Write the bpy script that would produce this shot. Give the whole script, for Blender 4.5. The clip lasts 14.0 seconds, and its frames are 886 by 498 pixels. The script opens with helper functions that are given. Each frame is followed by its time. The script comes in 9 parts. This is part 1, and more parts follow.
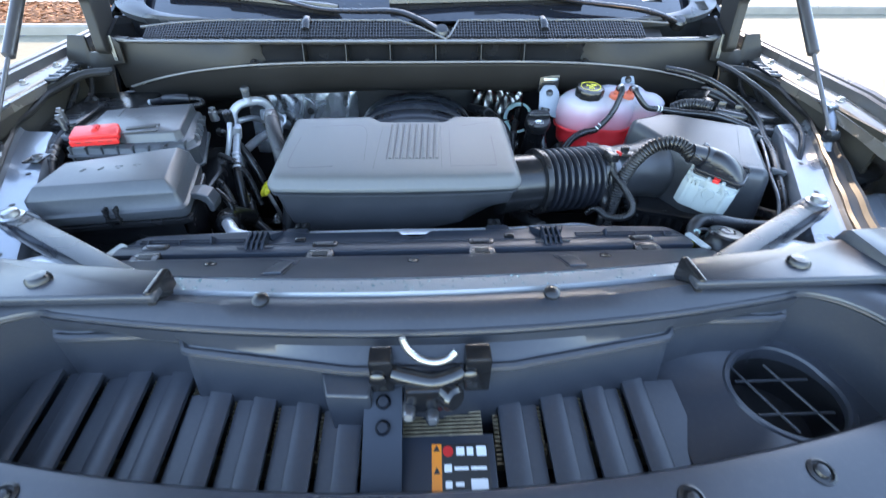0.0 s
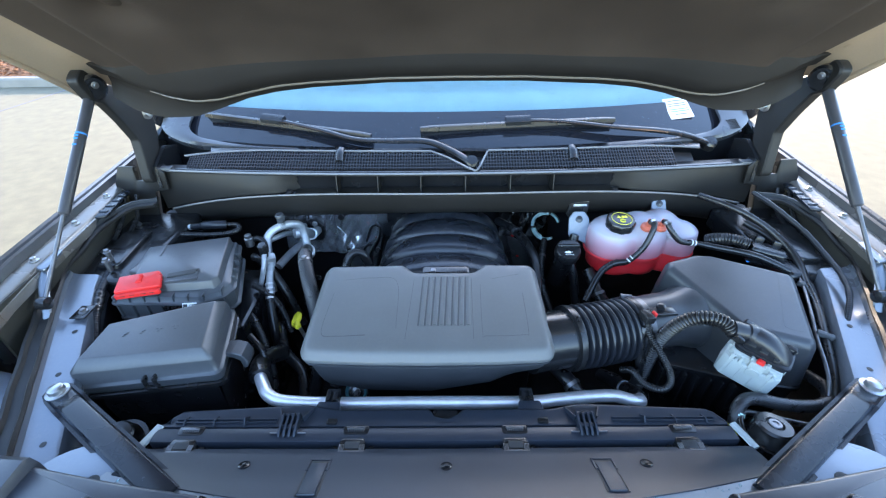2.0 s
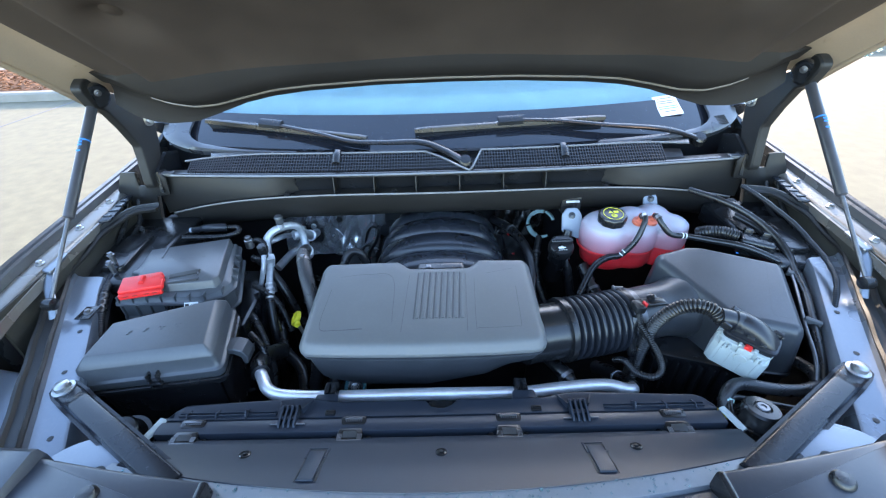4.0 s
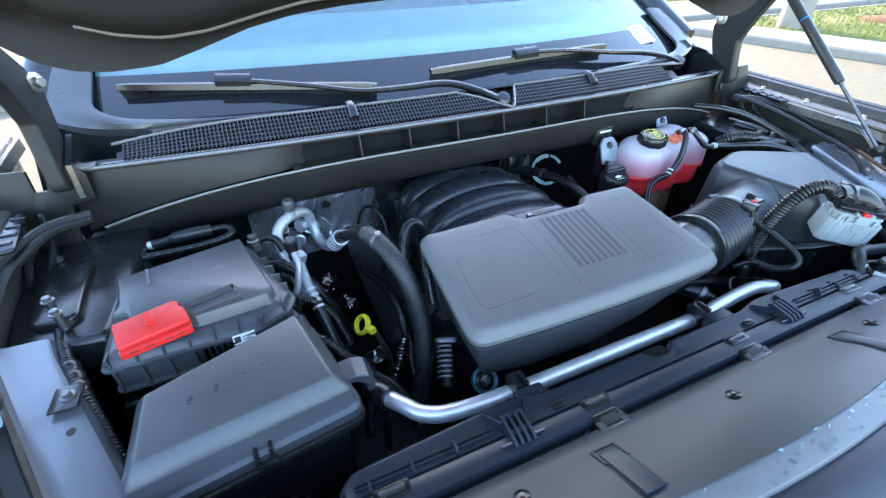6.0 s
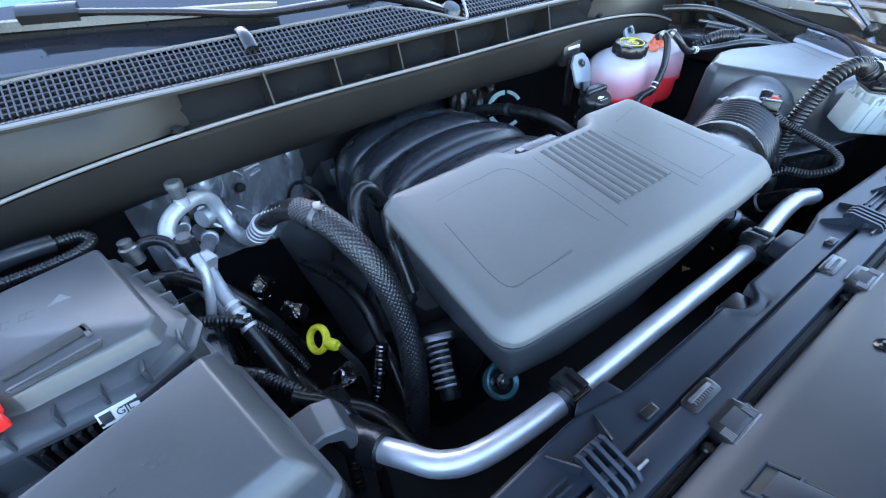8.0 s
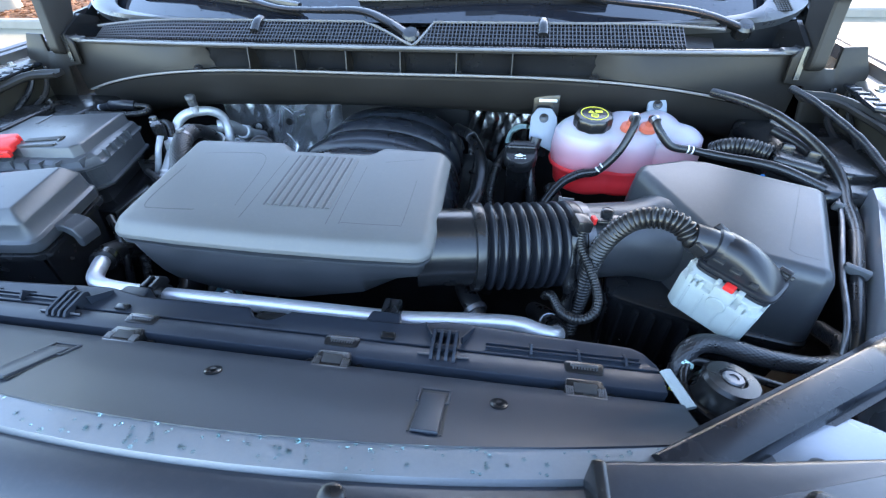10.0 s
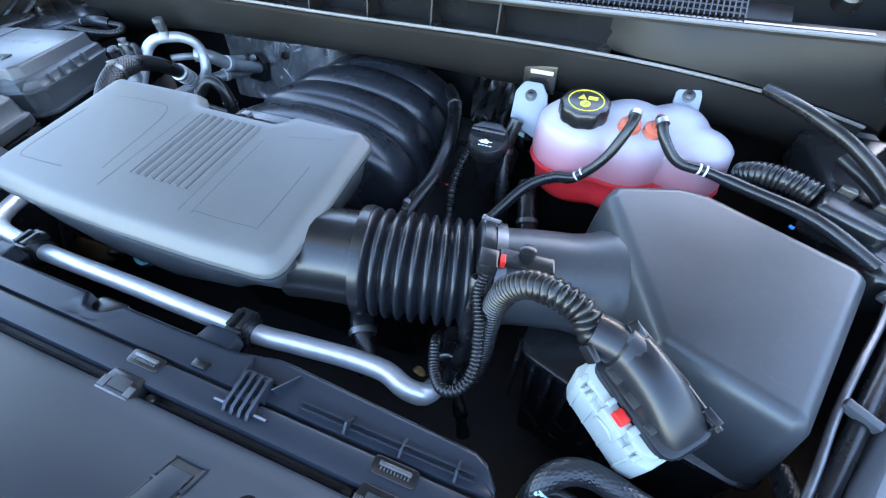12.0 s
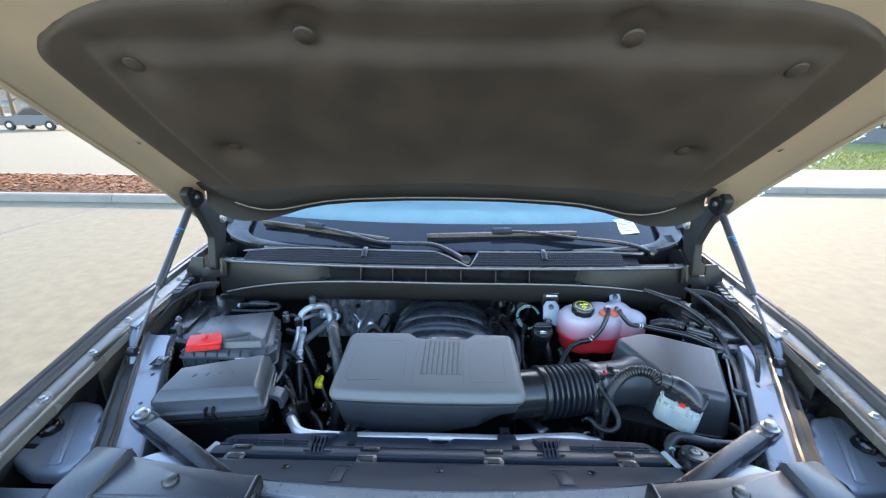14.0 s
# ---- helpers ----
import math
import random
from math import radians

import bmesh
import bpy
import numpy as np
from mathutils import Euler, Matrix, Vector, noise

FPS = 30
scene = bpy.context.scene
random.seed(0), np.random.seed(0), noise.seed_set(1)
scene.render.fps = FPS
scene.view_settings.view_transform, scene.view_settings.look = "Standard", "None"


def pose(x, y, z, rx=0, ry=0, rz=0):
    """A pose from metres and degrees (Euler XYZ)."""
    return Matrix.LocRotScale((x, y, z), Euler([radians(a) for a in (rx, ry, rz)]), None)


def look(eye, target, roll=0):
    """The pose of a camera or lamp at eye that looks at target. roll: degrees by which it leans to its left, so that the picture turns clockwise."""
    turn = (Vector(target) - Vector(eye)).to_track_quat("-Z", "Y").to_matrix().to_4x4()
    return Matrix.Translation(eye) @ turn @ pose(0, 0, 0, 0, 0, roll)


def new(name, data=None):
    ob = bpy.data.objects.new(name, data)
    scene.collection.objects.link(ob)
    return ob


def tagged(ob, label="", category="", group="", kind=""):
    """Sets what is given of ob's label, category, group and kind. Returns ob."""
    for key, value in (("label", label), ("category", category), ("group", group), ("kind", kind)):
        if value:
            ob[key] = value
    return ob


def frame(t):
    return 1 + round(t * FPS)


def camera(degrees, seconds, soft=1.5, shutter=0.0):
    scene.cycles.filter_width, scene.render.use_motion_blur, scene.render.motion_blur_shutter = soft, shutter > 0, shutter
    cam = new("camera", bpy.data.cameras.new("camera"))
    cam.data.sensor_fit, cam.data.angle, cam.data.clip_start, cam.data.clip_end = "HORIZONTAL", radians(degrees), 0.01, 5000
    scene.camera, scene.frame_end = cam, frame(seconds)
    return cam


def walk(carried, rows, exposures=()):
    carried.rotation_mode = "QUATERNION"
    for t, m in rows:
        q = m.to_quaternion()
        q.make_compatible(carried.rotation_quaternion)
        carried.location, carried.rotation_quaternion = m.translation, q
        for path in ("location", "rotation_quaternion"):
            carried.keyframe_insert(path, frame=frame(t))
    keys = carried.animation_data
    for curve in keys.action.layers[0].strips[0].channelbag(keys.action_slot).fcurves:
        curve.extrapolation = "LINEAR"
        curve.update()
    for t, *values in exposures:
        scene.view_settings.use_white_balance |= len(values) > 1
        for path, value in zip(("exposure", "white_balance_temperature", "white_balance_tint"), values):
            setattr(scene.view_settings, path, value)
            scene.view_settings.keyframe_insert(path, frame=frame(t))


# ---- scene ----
cam = camera(93.2, 14.0, soft=1.2, shutter=0.15)
PATH = [
    (0, (0.026, 0.026, 1.557), (0.099, 1.548, 0.358), 0.5),
    (0.5, (-0.028, 0.181, 1.688), (-0.004, 1.775, 0.581), 0.3),
    (1, (-0.006, 0.237, 1.756), (-0.021, 1.834, 0.654), -0.6),
    (1.5, (0.001, 0.227, 1.758), (-0.012, 1.801, 0.624), -0.7),
    (2, (0.008, 0.192, 1.775), (-0.010, 1.787, 0.673), -0.9),
    (4.5, (0.038, 0.161, 1.763), (0.023, 1.773, 0.683), -2.6),
    (5, (0.080, 0.191, 1.732), (0.098, 1.799, 0.648), -3.0),
    (5.5, (-0.092, 0.217, 1.700), (0.108, 1.813, 0.616), -2.0),
    (6, (-0.462, 0.368, 1.604), (0.154, 1.837, 0.496), -1.2),
    (6.5, (-0.581, 0.481, 1.505), (0.263, 1.851, 0.422), -2.7),
    (7, (-0.567, 0.503, 1.497), (0.287, 1.830, 0.369), -4.7),
    (7.5, (-0.447, 0.546, 1.463), (0.376, 1.835, 0.268), -5.6),
    (8, (-0.432, 0.551, 1.462), (0.375, 1.838, 0.254), -5.3),
    (8.5, (-0.425, 0.506, 1.460), (0.323, 1.851, 0.279), -4.2),
    (9, (-0.225, 0.308, 1.521), (0.250, 1.781, 0.353), -3.3),
    (9.2, (-0.089, 0.241, 1.523), (0.184, 1.765, 0.354), -3.5),
    (11.3, (0.479, 0.478, 1.504), (0.007, 1.778, 0.144), 0.2),
    (11.5, (0.481, 0.498, 1.511), (-0.004, 1.761, 0.122), -0.3),
    (12, (0.481, 0.516, 1.509), (-0.012, 1.761, 0.106), 0.1),
    (12.5, (0.478, 0.491, 1.513), (0.039, 1.819, 0.169), 2.8),
    (13, (0.391, 0.317, 1.571), (0.043, 1.842, 0.423), 5.9),
    (13.3, (0.204, 0.115, 1.674), (-0.100, 1.804, 0.767), 3.9),
    (13.5, (0.090, 0.010, 1.767), (-0.151, 1.779, 1.009), 1.5),
    (14, (0.016, -0.125, 1.826), (-0.010, 1.714, 1.211), 0.6),
]
walk(cam, [(t, look(eye, target, roll)) for t, eye, target, roll in PATH], [(0.0, 3.73, 6750, 16), (1.0, 3.61, 6300, 14), (5.3, 3.56, 6300, 14), (6.5, 3.66, 6500, 15), (8.5, 3.86, 6450, 16), (9.0, 3.70, 6500, 15), (11.5, 4.08, 6500, 16), (12.5, 4.06, 6520, 16), (13.0, 3.81, 6480, 15), (13.4, 3.60, 6600, 14), (14.0, 3.34, 6600, 14)])

# ---- light: low sun from behind the car, clear sky ----
SUN_ELEV, SUN_AZ = 15.0, 14.0        # degrees; azimuth from +y towards +x
world = bpy.data.worlds.new("world")
scene.world = world
world.use_nodes = True
wn, wl = world.node_tree.nodes, world.node_tree.links
sky = wn.new("ShaderNodeTexSky")
sky.sky_type = "NISHITA"
sky.sun_disc = False
sky.sun_elevation = radians(SUN_ELEV)
sky.sun_rotation = radians(SUN_AZ)
sky.air_density, sky.dust_density, sky.ozone_density = 1.0, 0.6, 1.5
wl.new(sky.outputs["Color"], wn["Background"].inputs["Color"])
wn["Background"].inputs["Strength"].default_value = 0.15
sun_data = bpy.data.lights.new("sun", "SUN")
sun_data.energy, sun_data.angle, sun_data.color = 2.0, radians(0.55), (1.0, 0.80, 0.58)
sun = new("sun", sun_data)
sun_way = Vector((math.sin(radians(SUN_AZ)) * math.cos(radians(SUN_ELEV)), math.cos(radians(SUN_AZ)) * math.cos(radians(SUN_ELEV)), math.sin(radians(SUN_ELEV))))
sun.matrix_world = look(sun_way * 50, (0, 0, 0))
scene.view_settings.exposure = 3.0


# ---- materials ----
def mat(name, colour, rough=0.5, metal=0.0, vary=0.15, scale=30.0, bump=0.0, bump_scale=400.0, rough_vary=0.1, coat=0.0, dust=0.0, spec=0.5):
    """A surface with blotches at two scales, fine relief, changing gloss and a little dust."""
    m = bpy.data.materials.new(name)
    m.use_nodes = True
    n, k = m.node_tree.nodes, m.node_tree.links
    b = n["Principled BSDF"]
    tc = n.new("ShaderNodeTexCoord")
    big, fine = n.new("ShaderNodeTexNoise"), n.new("ShaderNodeTexNoise")
    big.inputs["Scale"].default_value, big.inputs["Detail"].default_value = scale, 5
    fine.inputs["Scale"].default_value, fine.inputs["Detail"].default_value = bump_scale, 3
    k.new(tc.outputs["Object"], big.inputs["Vector"])
    k.new(tc.outputs["Object"], fine.inputs["Vector"])
    ramp = n.new("ShaderNodeValToRGB")
    ramp.color_ramp.elements[0].position, ramp.color_ramp.elements[1].position = 0.3, 0.7
    lo, hi = [max(0, c * (1 - vary)) for c in colour], [min(1, c * (1 + vary)) for c in colour]
    ramp.color_ramp.elements[0].color, ramp.color_ramp.elements[1].color = (*lo, 1), (*hi, 1)
    k.new(big.outputs["Fac"], ramp.inputs["Fac"])
    out = ramp.outputs["Color"]
    grain = n.new("ShaderNodeMix")
    grain.data_type, grain.blend_type = "RGBA", "MULTIPLY"
    grain.inputs[0].default_value = min(1.0, vary * 1.5)
    k.new(out, grain.inputs[6])
    k.new(fine.outputs["Fac"], grain.inputs[7])
    out = grain.outputs[2]
    if dust > 0:
        specks = n.new("ShaderNodeTexNoise")
        specks.inputs["Scale"].default_value, specks.inputs["Detail"].default_value = 160, 8
        k.new(tc.outputs["Object"], specks.inputs["Vector"])
        cut = n.new("ShaderNodeMapRange")
        cut.inputs[1].default_value, cut.inputs[2].default_value, cut.inputs[4].default_value = 0.5, 0.8, dust
        k.new(specks.outputs["Fac"], cut.inputs[0])
        mix = n.new("ShaderNodeMix")
        mix.data_type = "RGBA"
        mix.inputs[7].default_value = (0.32, 0.29, 0.25, 1)
        k.new(cut.outputs[0], mix.inputs[0])
        k.new(out, mix.inputs[6])
        out = mix.outputs[2]
    k.new(out, b.inputs["Base Color"])
    rr = n.new("ShaderNodeMapRange")
    rr.inputs[3].default_value, rr.inputs[4].default_value = max(0.02, rough - rough_vary), min(1, rough + rough_vary)
    k.new(big.outputs["Fac"], rr.inputs[0])
    k.new(rr.outputs[0], b.inputs["Roughness"])
    b.inputs["Metallic"].default_value = metal
    b.inputs["Coat Weight"].default_value = coat
    b.inputs["Coat Roughness"].default_value = 0.08
    b.inputs["Specular IOR Level"].default_value = spec
    if bump:
        bp = n.new("ShaderNodeBump")
        bp.inputs["Strength"].default_value, bp.inputs["Distance"].default_value = bump, 0.001
        k.new(fine.outputs["Fac"], bp.inputs["Height"])
        k.new(bp.outputs["Normal"], b.inputs["Normal"])
    return m


M_COVER = mat("grained grey plastic", (0.088, 0.092, 0.095), 0.45, vary=0.05, scale=14, bump=0.12, bump_scale=900, dust=0.03)
# near black in place of the shade inside holes, slots and gaps
M_GROOVE = mat("dark recess", (0.02, 0.021, 0.022), 0.6, vary=0.1)
M_BOX = mat("charcoal plastic", (0.056, 0.060, 0.066), 0.36, vary=0.08, scale=12, bump=0.10, bump_scale=900, dust=0.03)
M_AIRBOX = mat("satin charcoal plastic", (0.038, 0.041, 0.046), 0.34, vary=0.08, scale=12, bump=0.10, bump_scale=900, dust=0.03)
M_BLACK = mat("black plastic", (0.013, 0.0135, 0.015), 0.25, vary=0.2, scale=20, bump=0.06, bump_scale=700, dust=0.008)
# black of the deep bay, its base raised to take in lens haze
M_DEEP = mat("black parts lifted for haze", (0.017, 0.0175, 0.0195), 0.42, vary=0.3, scale=25, bump=0.3, bump_scale=300, spec=0.35)
M_RUBBER = mat("black rubber", (0.011, 0.0112, 0.0125), 0.29, vary=0.2, scale=40, bump=0.08, bump_scale=500, dust=0.03, spec=0.5)
M_COWL = mat("satin black trim", (0.016, 0.0152, 0.0145), 0.42, vary=0.12, scale=9, bump=0.08, bump_scale=900, dust=0.01, spec=0.25)
M_BEAD = mat("glossy grey rubber bead", (0.15, 0.15, 0.155), 0.2, vary=0.1, scale=20, rough_vary=0.04)
M_PIPING = mat("pale grey edge lip", (0.17, 0.165, 0.16), 0.42, vary=0.12, scale=25)
M_RUNNER = mat("satin slate runner", (0.024, 0.027, 0.034), 0.28, vary=0.12, scale=12, bump=0.05, bump_scale=700, spec=0.5)
M_TRIM = mat("satin blue grey trim", (0.055, 0.06, 0.07), 0.3, vary=0.08, scale=10, bump=0.08, bump_scale=900)
# body paint darkened for the dim hood reflection on the fender
M_FENDER = mat("fender paint with dim reflection", (0.125, 0.127, 0.134), 0.25, metal=0.4, vary=0.06, scale=6, coat=0.4, dust=0.08)
M_TROUGH = mat("slate black moulding", (0.031, 0.035, 0.044), 0.33, vary=0.10, scale=7, bump=0.06, bump_scale=900, rough_vary=0.05, dust=0.03, spec=0.45)
M_BRACE = mat("black brace paint", (0.011, 0.013, 0.018), 0.26, vary=0.14, scale=14, dust=0.01, spec=0.3)
M_TIE = mat("pale silver body paint", (0.19, 0.20, 0.215), 0.46, metal=0.3, vary=0.08, scale=8, coat=0.3, dust=0.08)
# cover plastic darkened to hold the shade below the lid
M_HOUSING = mat("charcoal moulding darkened for shade", (0.036, 0.039, 0.045), 0.38, vary=0.1, scale=14, bump=0.1, bump_scale=900, dust=0.02)
# underhood paint turned near black to hold the reflection of the dark bay
M_LIP = mat("hood lip with dark reflection in colour", (0.021, 0.018, 0.0155), 0.6, vary=0.12, scale=9, spec=0.2)
M_HEM = mat("dusty hem paint", (0.17, 0.145, 0.115), 0.45, metal=0.2, vary=0.1, scale=9, dust=0.1)
# shade on the fender's inner side is put into this brown black
M_FENDER_SHADE = mat("fender inside with shade in colour", (0.03, 0.027, 0.02), 0.75, vary=0.25, scale=8, bump=0.3, bump_scale=200)
M_SHIELD = mat("smooth black cover", (0.0195, 0.025, 0.0355), 0.38, vary=0.10, scale=7, bump=0.04, bump_scale=900, rough_vary=0.05, dust=0.0, spec=0.38)
M_PAD = mat("moulded felt", (0.065, 0.0475, 0.036), 0.66, vary=0.2, scale=9, bump=0.5, bump_scale=500, spec=0.28)
M_ALU = mat("brushed aluminium", (0.80, 0.81, 0.85), 0.42, metal=0.75, vary=0.06, scale=60, bump=0.05, bump_scale=900)
M_ALUDULL = mat("dull aluminium", (0.58, 0.60, 0.63), 0.48, metal=0.65, vary=0.15, scale=60, bump=0.15)
M_STEEL = mat("zinc plated steel", (0.5, 0.5, 0.5), 0.38, metal=1.0, vary=0.15, scale=80)
M_PAINT = mat("grey metallic paint", (0.150, 0.170, 0.200), 0.30, metal=0.5, vary=0.06, scale=6, coat=0.5, dust=0.08)
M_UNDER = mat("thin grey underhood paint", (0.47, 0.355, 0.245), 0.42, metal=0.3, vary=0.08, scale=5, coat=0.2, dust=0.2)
M_DARKPAINT = mat("dark painted steel", (0.009, 0.0095, 0.011), 0.24, vary=0.15, scale=20, coat=0.3)
M_RED = mat("red plastic", (0.62, 0.02, 0.018), 0.42, vary=0.08, scale=40, bump=0.1)
M_YELLOW = mat("yellow plastic", (0.75, 0.68, 0.03), 0.45, vary=0.06)
M_WHITE = mat("white plastic", (0.31, 0.345, 0.34), 0.5, vary=0.05, scale=50, bump=0.1)
M_MINT = mat("pale green plastic", (0.5, 0.72, 0.66), 0.45, vary=0.06)
M_LABEL = mat("white label", (0.78, 0.78, 0.76), 0.5, vary=0.03)
M_ORANGE = mat("orange label", (0.85, 0.25, 0.02), 0.5, vary=0.04)
M_INK = mat("printed ink", (0.02, 0.02, 0.02), 0.5, vary=0.1)
M_BLUEINK = mat("blue ink", (0.03, 0.22, 0.6), 0.5, vary=0.1)
M_TEAL = mat("teal coated steel", (0.09, 0.27, 0.31), 0.35, metal=0.4, vary=0.15)
M_FOIL = mat("foil heat shield", (0.62, 0.64, 0.68), 0.24, metal=0.75, vary=0.2, scale=18, bump=0.3, bump_scale=60, rough_vary=0.1)
# rail paint made paler in place of light that misses the lamp plate
M_PLATE = mat("lamp plate paint with light added", (0.31, 0.345, 0.40), 0.34, metal=0.2, vary=0.06, scale=8, coat=0.2, dust=0.06)
M_PADGREY = mat("dark grey insulation", (0.055, 0.058, 0.062), 0.7, vary=0.2, scale=20, bump=0.3, bump_scale=300)
M_GUTTER = mat("dusty inner flange paint", (0.185, 0.168, 0.146), 0.27, metal=0.5, vary=0.12, scale=9, coat=0.3, dust=0.10)
M_LINE = mat("dull steel line", (0.2, 0.2, 0.21), 0.4, metal=0.9, vary=0.15, scale=60)
M_ROLL = mat("matt black cowl edge", (0.018, 0.0172, 0.0165), 0.48, vary=0.15, scale=9, bump=0.12, bump_scale=700, spec=0.3)
M_BRAID = mat("braided black sleeve", (0.020, 0.0205, 0.023), 0.30, vary=0.2, scale=60)
# darker copy of M_FOIL, with the shade mixed into its colour
M_FOILSHADE = mat("creased foil, shade in its colour", (0.34, 0.33, 0.32), 0.22, metal=1.0, vary=0.3, scale=25, bump=0.4, bump_scale=80, rough_vary=0.1)
# cover colour darkened to draw the shade in grooves and moulded lines
M_SEAM = mat("shaded moulding line", (0.045, 0.047, 0.05), 0.55, vary=0.1)
M_STRUT = mat("grey black strut paint", (0.05, 0.05, 0.056), 0.35, vary=0.1, coat=0.2)
M_AMBER = mat("orange red translucent nipple", (0.62, 0.15, 0.09), 0.4, vary=0.08)
M_BRASS = mat("copper tinted fins", (0.5, 0.42, 0.28), 0.4, metal=0.8, vary=0.3, scale=90)
M_GRILLE = mat("blue black mesh", (0.02, 0.021, 0.026), 0.4, vary=0.1)
M_FRIT = mat("black enamel glass", (0.012, 0.014, 0.02), 0.06, vary=0.1, scale=15, rough_vary=0.03, spec=0.6)
M_DASH = mat("grey dashboard", (0.33, 0.34, 0.35), 0.7, vary=0.1, scale=12)
M_CONCRETE = mat("pale asphalt", (0.143, 0.125, 0.079), 0.9, vary=0.16, scale=7.0, bump=0.9, bump_scale=90)
M_KERB = mat("kerb concrete", (0.215, 0.20, 0.175), 0.85, vary=0.12, scale=3, bump=0.5, bump_scale=80)
M_WALKWAY = mat("pavement concrete", (0.34, 0.31, 0.26), 0.85, vary=0.1, scale=2, bump=0.5, bump_scale=80)
M_SOIL = mat("red brown bark mulch", (0.26, 0.105, 0.04), 0.95, vary=0.45, scale=30, bump=1.0, bump_scale=50)
M_LAWN = mat("lawn soil", (0.15, 0.17, 0.04), 0.95, vary=0.35, scale=3, bump=1.0, bump_scale=60)
M_BLADE = mat("grass blades", (0.24, 0.27, 0.05), 0.8, vary=0.35, scale=2)
M_BARK = mat("tree bark", (0.12, 0.09, 0.06), 0.9, vary=0.3, scale=12, bump=1.0, bump_scale=60)
M_LEAF = mat("autumn leaves", (0.28, 0.17, 0.05), 0.7, vary=0.4, scale=3)
M_HEDGE = mat("dark evergreen leaves", (0.045, 0.07, 0.035), 0.7, vary=0.4, scale=3)
M_BRICKWALL = mat("far building wall", (0.28, 0.2, 0.16), 0.85, vary=0.12, scale=2)
M_FARROOF = mat("far roof", (0.1, 0.1, 0.11), 0.8, vary=0.1, scale=2)
M_FARPAINT = mat("dark blue grey car paint", (0.05, 0.062, 0.085), 0.3, metal=0.1, vary=0.05, coat=0.2)
M_FARWHITE = mat("white car paint", (0.75, 0.75, 0.74), 0.3, vary=0.03, coat=0.6)
M_FARGLASS = mat("dark car glass", (0.02, 0.025, 0.03), 0.06, vary=0.1)
M_TYRE = mat("tyre rubber", (0.02, 0.02, 0.02), 0.8, vary=0.2)


def glass_mat():
    m = bpy.data.materials.new("clear glass")
    m.use_nodes = True
    b = m.node_tree.nodes["Principled BSDF"]
    b.inputs["Base Color"].default_value = (0.62, 0.90, 0.94, 1)
    b.inputs["Roughness"].default_value = 0.02
    b.inputs["Transmission Weight"].default_value = 1.0
    b.inputs["IOR"].default_value = 1.5
    return m


M_GLASS = glass_mat()


def milky_mat(name, low, high, z0, z1, weight):
    """Translucent moulded plastic; the colour of the liquid behind the wall fades in towards its level."""
    m = bpy.data.materials.new(name)
    m.use_nodes = True
    n, k = m.node_tree.nodes, m.node_tree.links
    b = n["Principled BSDF"]
    tc, sep, rng, ramp = n.new("ShaderNodeTexCoord"), n.new("ShaderNodeSeparateXYZ"), n.new("ShaderNodeMapRange"), n.new("ShaderNodeValToRGB")
    nz = n.new("ShaderNodeTexNoise")
    nz.inputs["Scale"].default_value = 18
    k.new(tc.outputs["Object"], nz.inputs["Vector"])
    k.new(tc.outputs["Object"], sep.inputs[0])
    add = n.new("ShaderNodeMath")
    add.operation = "MULTIPLY_ADD"
    add.inputs[1].default_value = 0.02
    k.new(nz.outputs["Fac"], add.inputs[0])
    k.new(sep.outputs["Z"], add.inputs[2])
    rng.inputs[1].default_value, rng.inputs[2].default_value = z0 + 0.01, z1 + 0.01
    k.new(add.outputs[0], rng.inputs[0])
    k.new(rng.outputs[0], ramp.inputs["Fac"])
    ramp.color_ramp.elements[0].color, ramp.color_ramp.elements[1].color = (*low, 1), (*high, 1)
    k.new(ramp.outputs["Color"], b.inputs["Base Color"])
    b.inputs["Roughness"].default_value = 0.38
    b.inputs["Subsurface Weight"].default_value = weight
    b.inputs["Subsurface Radius"].default_value = (0.02, 0.012, 0.012)
    b.inputs["Subsurface Scale"].default_value = 1.0
    return m


M_MILK = milky_mat("milky reservoir plastic", (0.62, 0.17, 0.20), (0.38, 0.36, 0.41), 1.098, 1.178, 0.6)
M_EAR = mat("thin translucent plastic", (0.19, 0.22, 0.27), 0.35, vary=0.06, scale=30)
M_CAP = mat("blue black moulding", (0.013, 0.0145, 0.019), 0.32, vary=0.12, scale=20, bump=0.06, bump_scale=700, spec=0.42)
M_COOLANT = milky_mat("red coolant behind plastic", (0.82, 0.025, 0.03), (0.92, 0.05, 0.06), 1.03, 1.10, 0.6)


# ---- modelling helpers ----
def finish(name, bm, material, angle=38):
    me = bpy.data.meshes.new(name)
    bmesh.ops.recalc_face_normals(bm, faces=bm.faces)
    bm.to_mesh(me)
    bm.free()
    me.materials.append(material)
    for p in me.polygons:
        p.use_smooth = len(p.vertices) <= 4
    me.set_sharp_from_angle(angle=radians(angle))
    return me


AXIS = {"turn": None}      # set while the car's mirrored parts are built


def part(name, bm, material, parent, label="", angle=38):
    if AXIS["turn"] is not None:
        bm.transform(AXIS["turn"])
    ob = new(name, finish(name, bm, material, angle))
    if parent is not None:
        ob.parent = parent
        ob.matrix_parent_inverse = parent.matrix_world.inverted() if parent.type != "EMPTY" else Matrix.Translation(-parent.location)
    return tagged(ob, label)


def thing(name, label, category, at=(0, 0, 0), group="", kind=""):
    ob = new(name)
    ob.empty_display_size = 0.05
    ob.location = at
    return tagged(ob, label, category, group, kind)


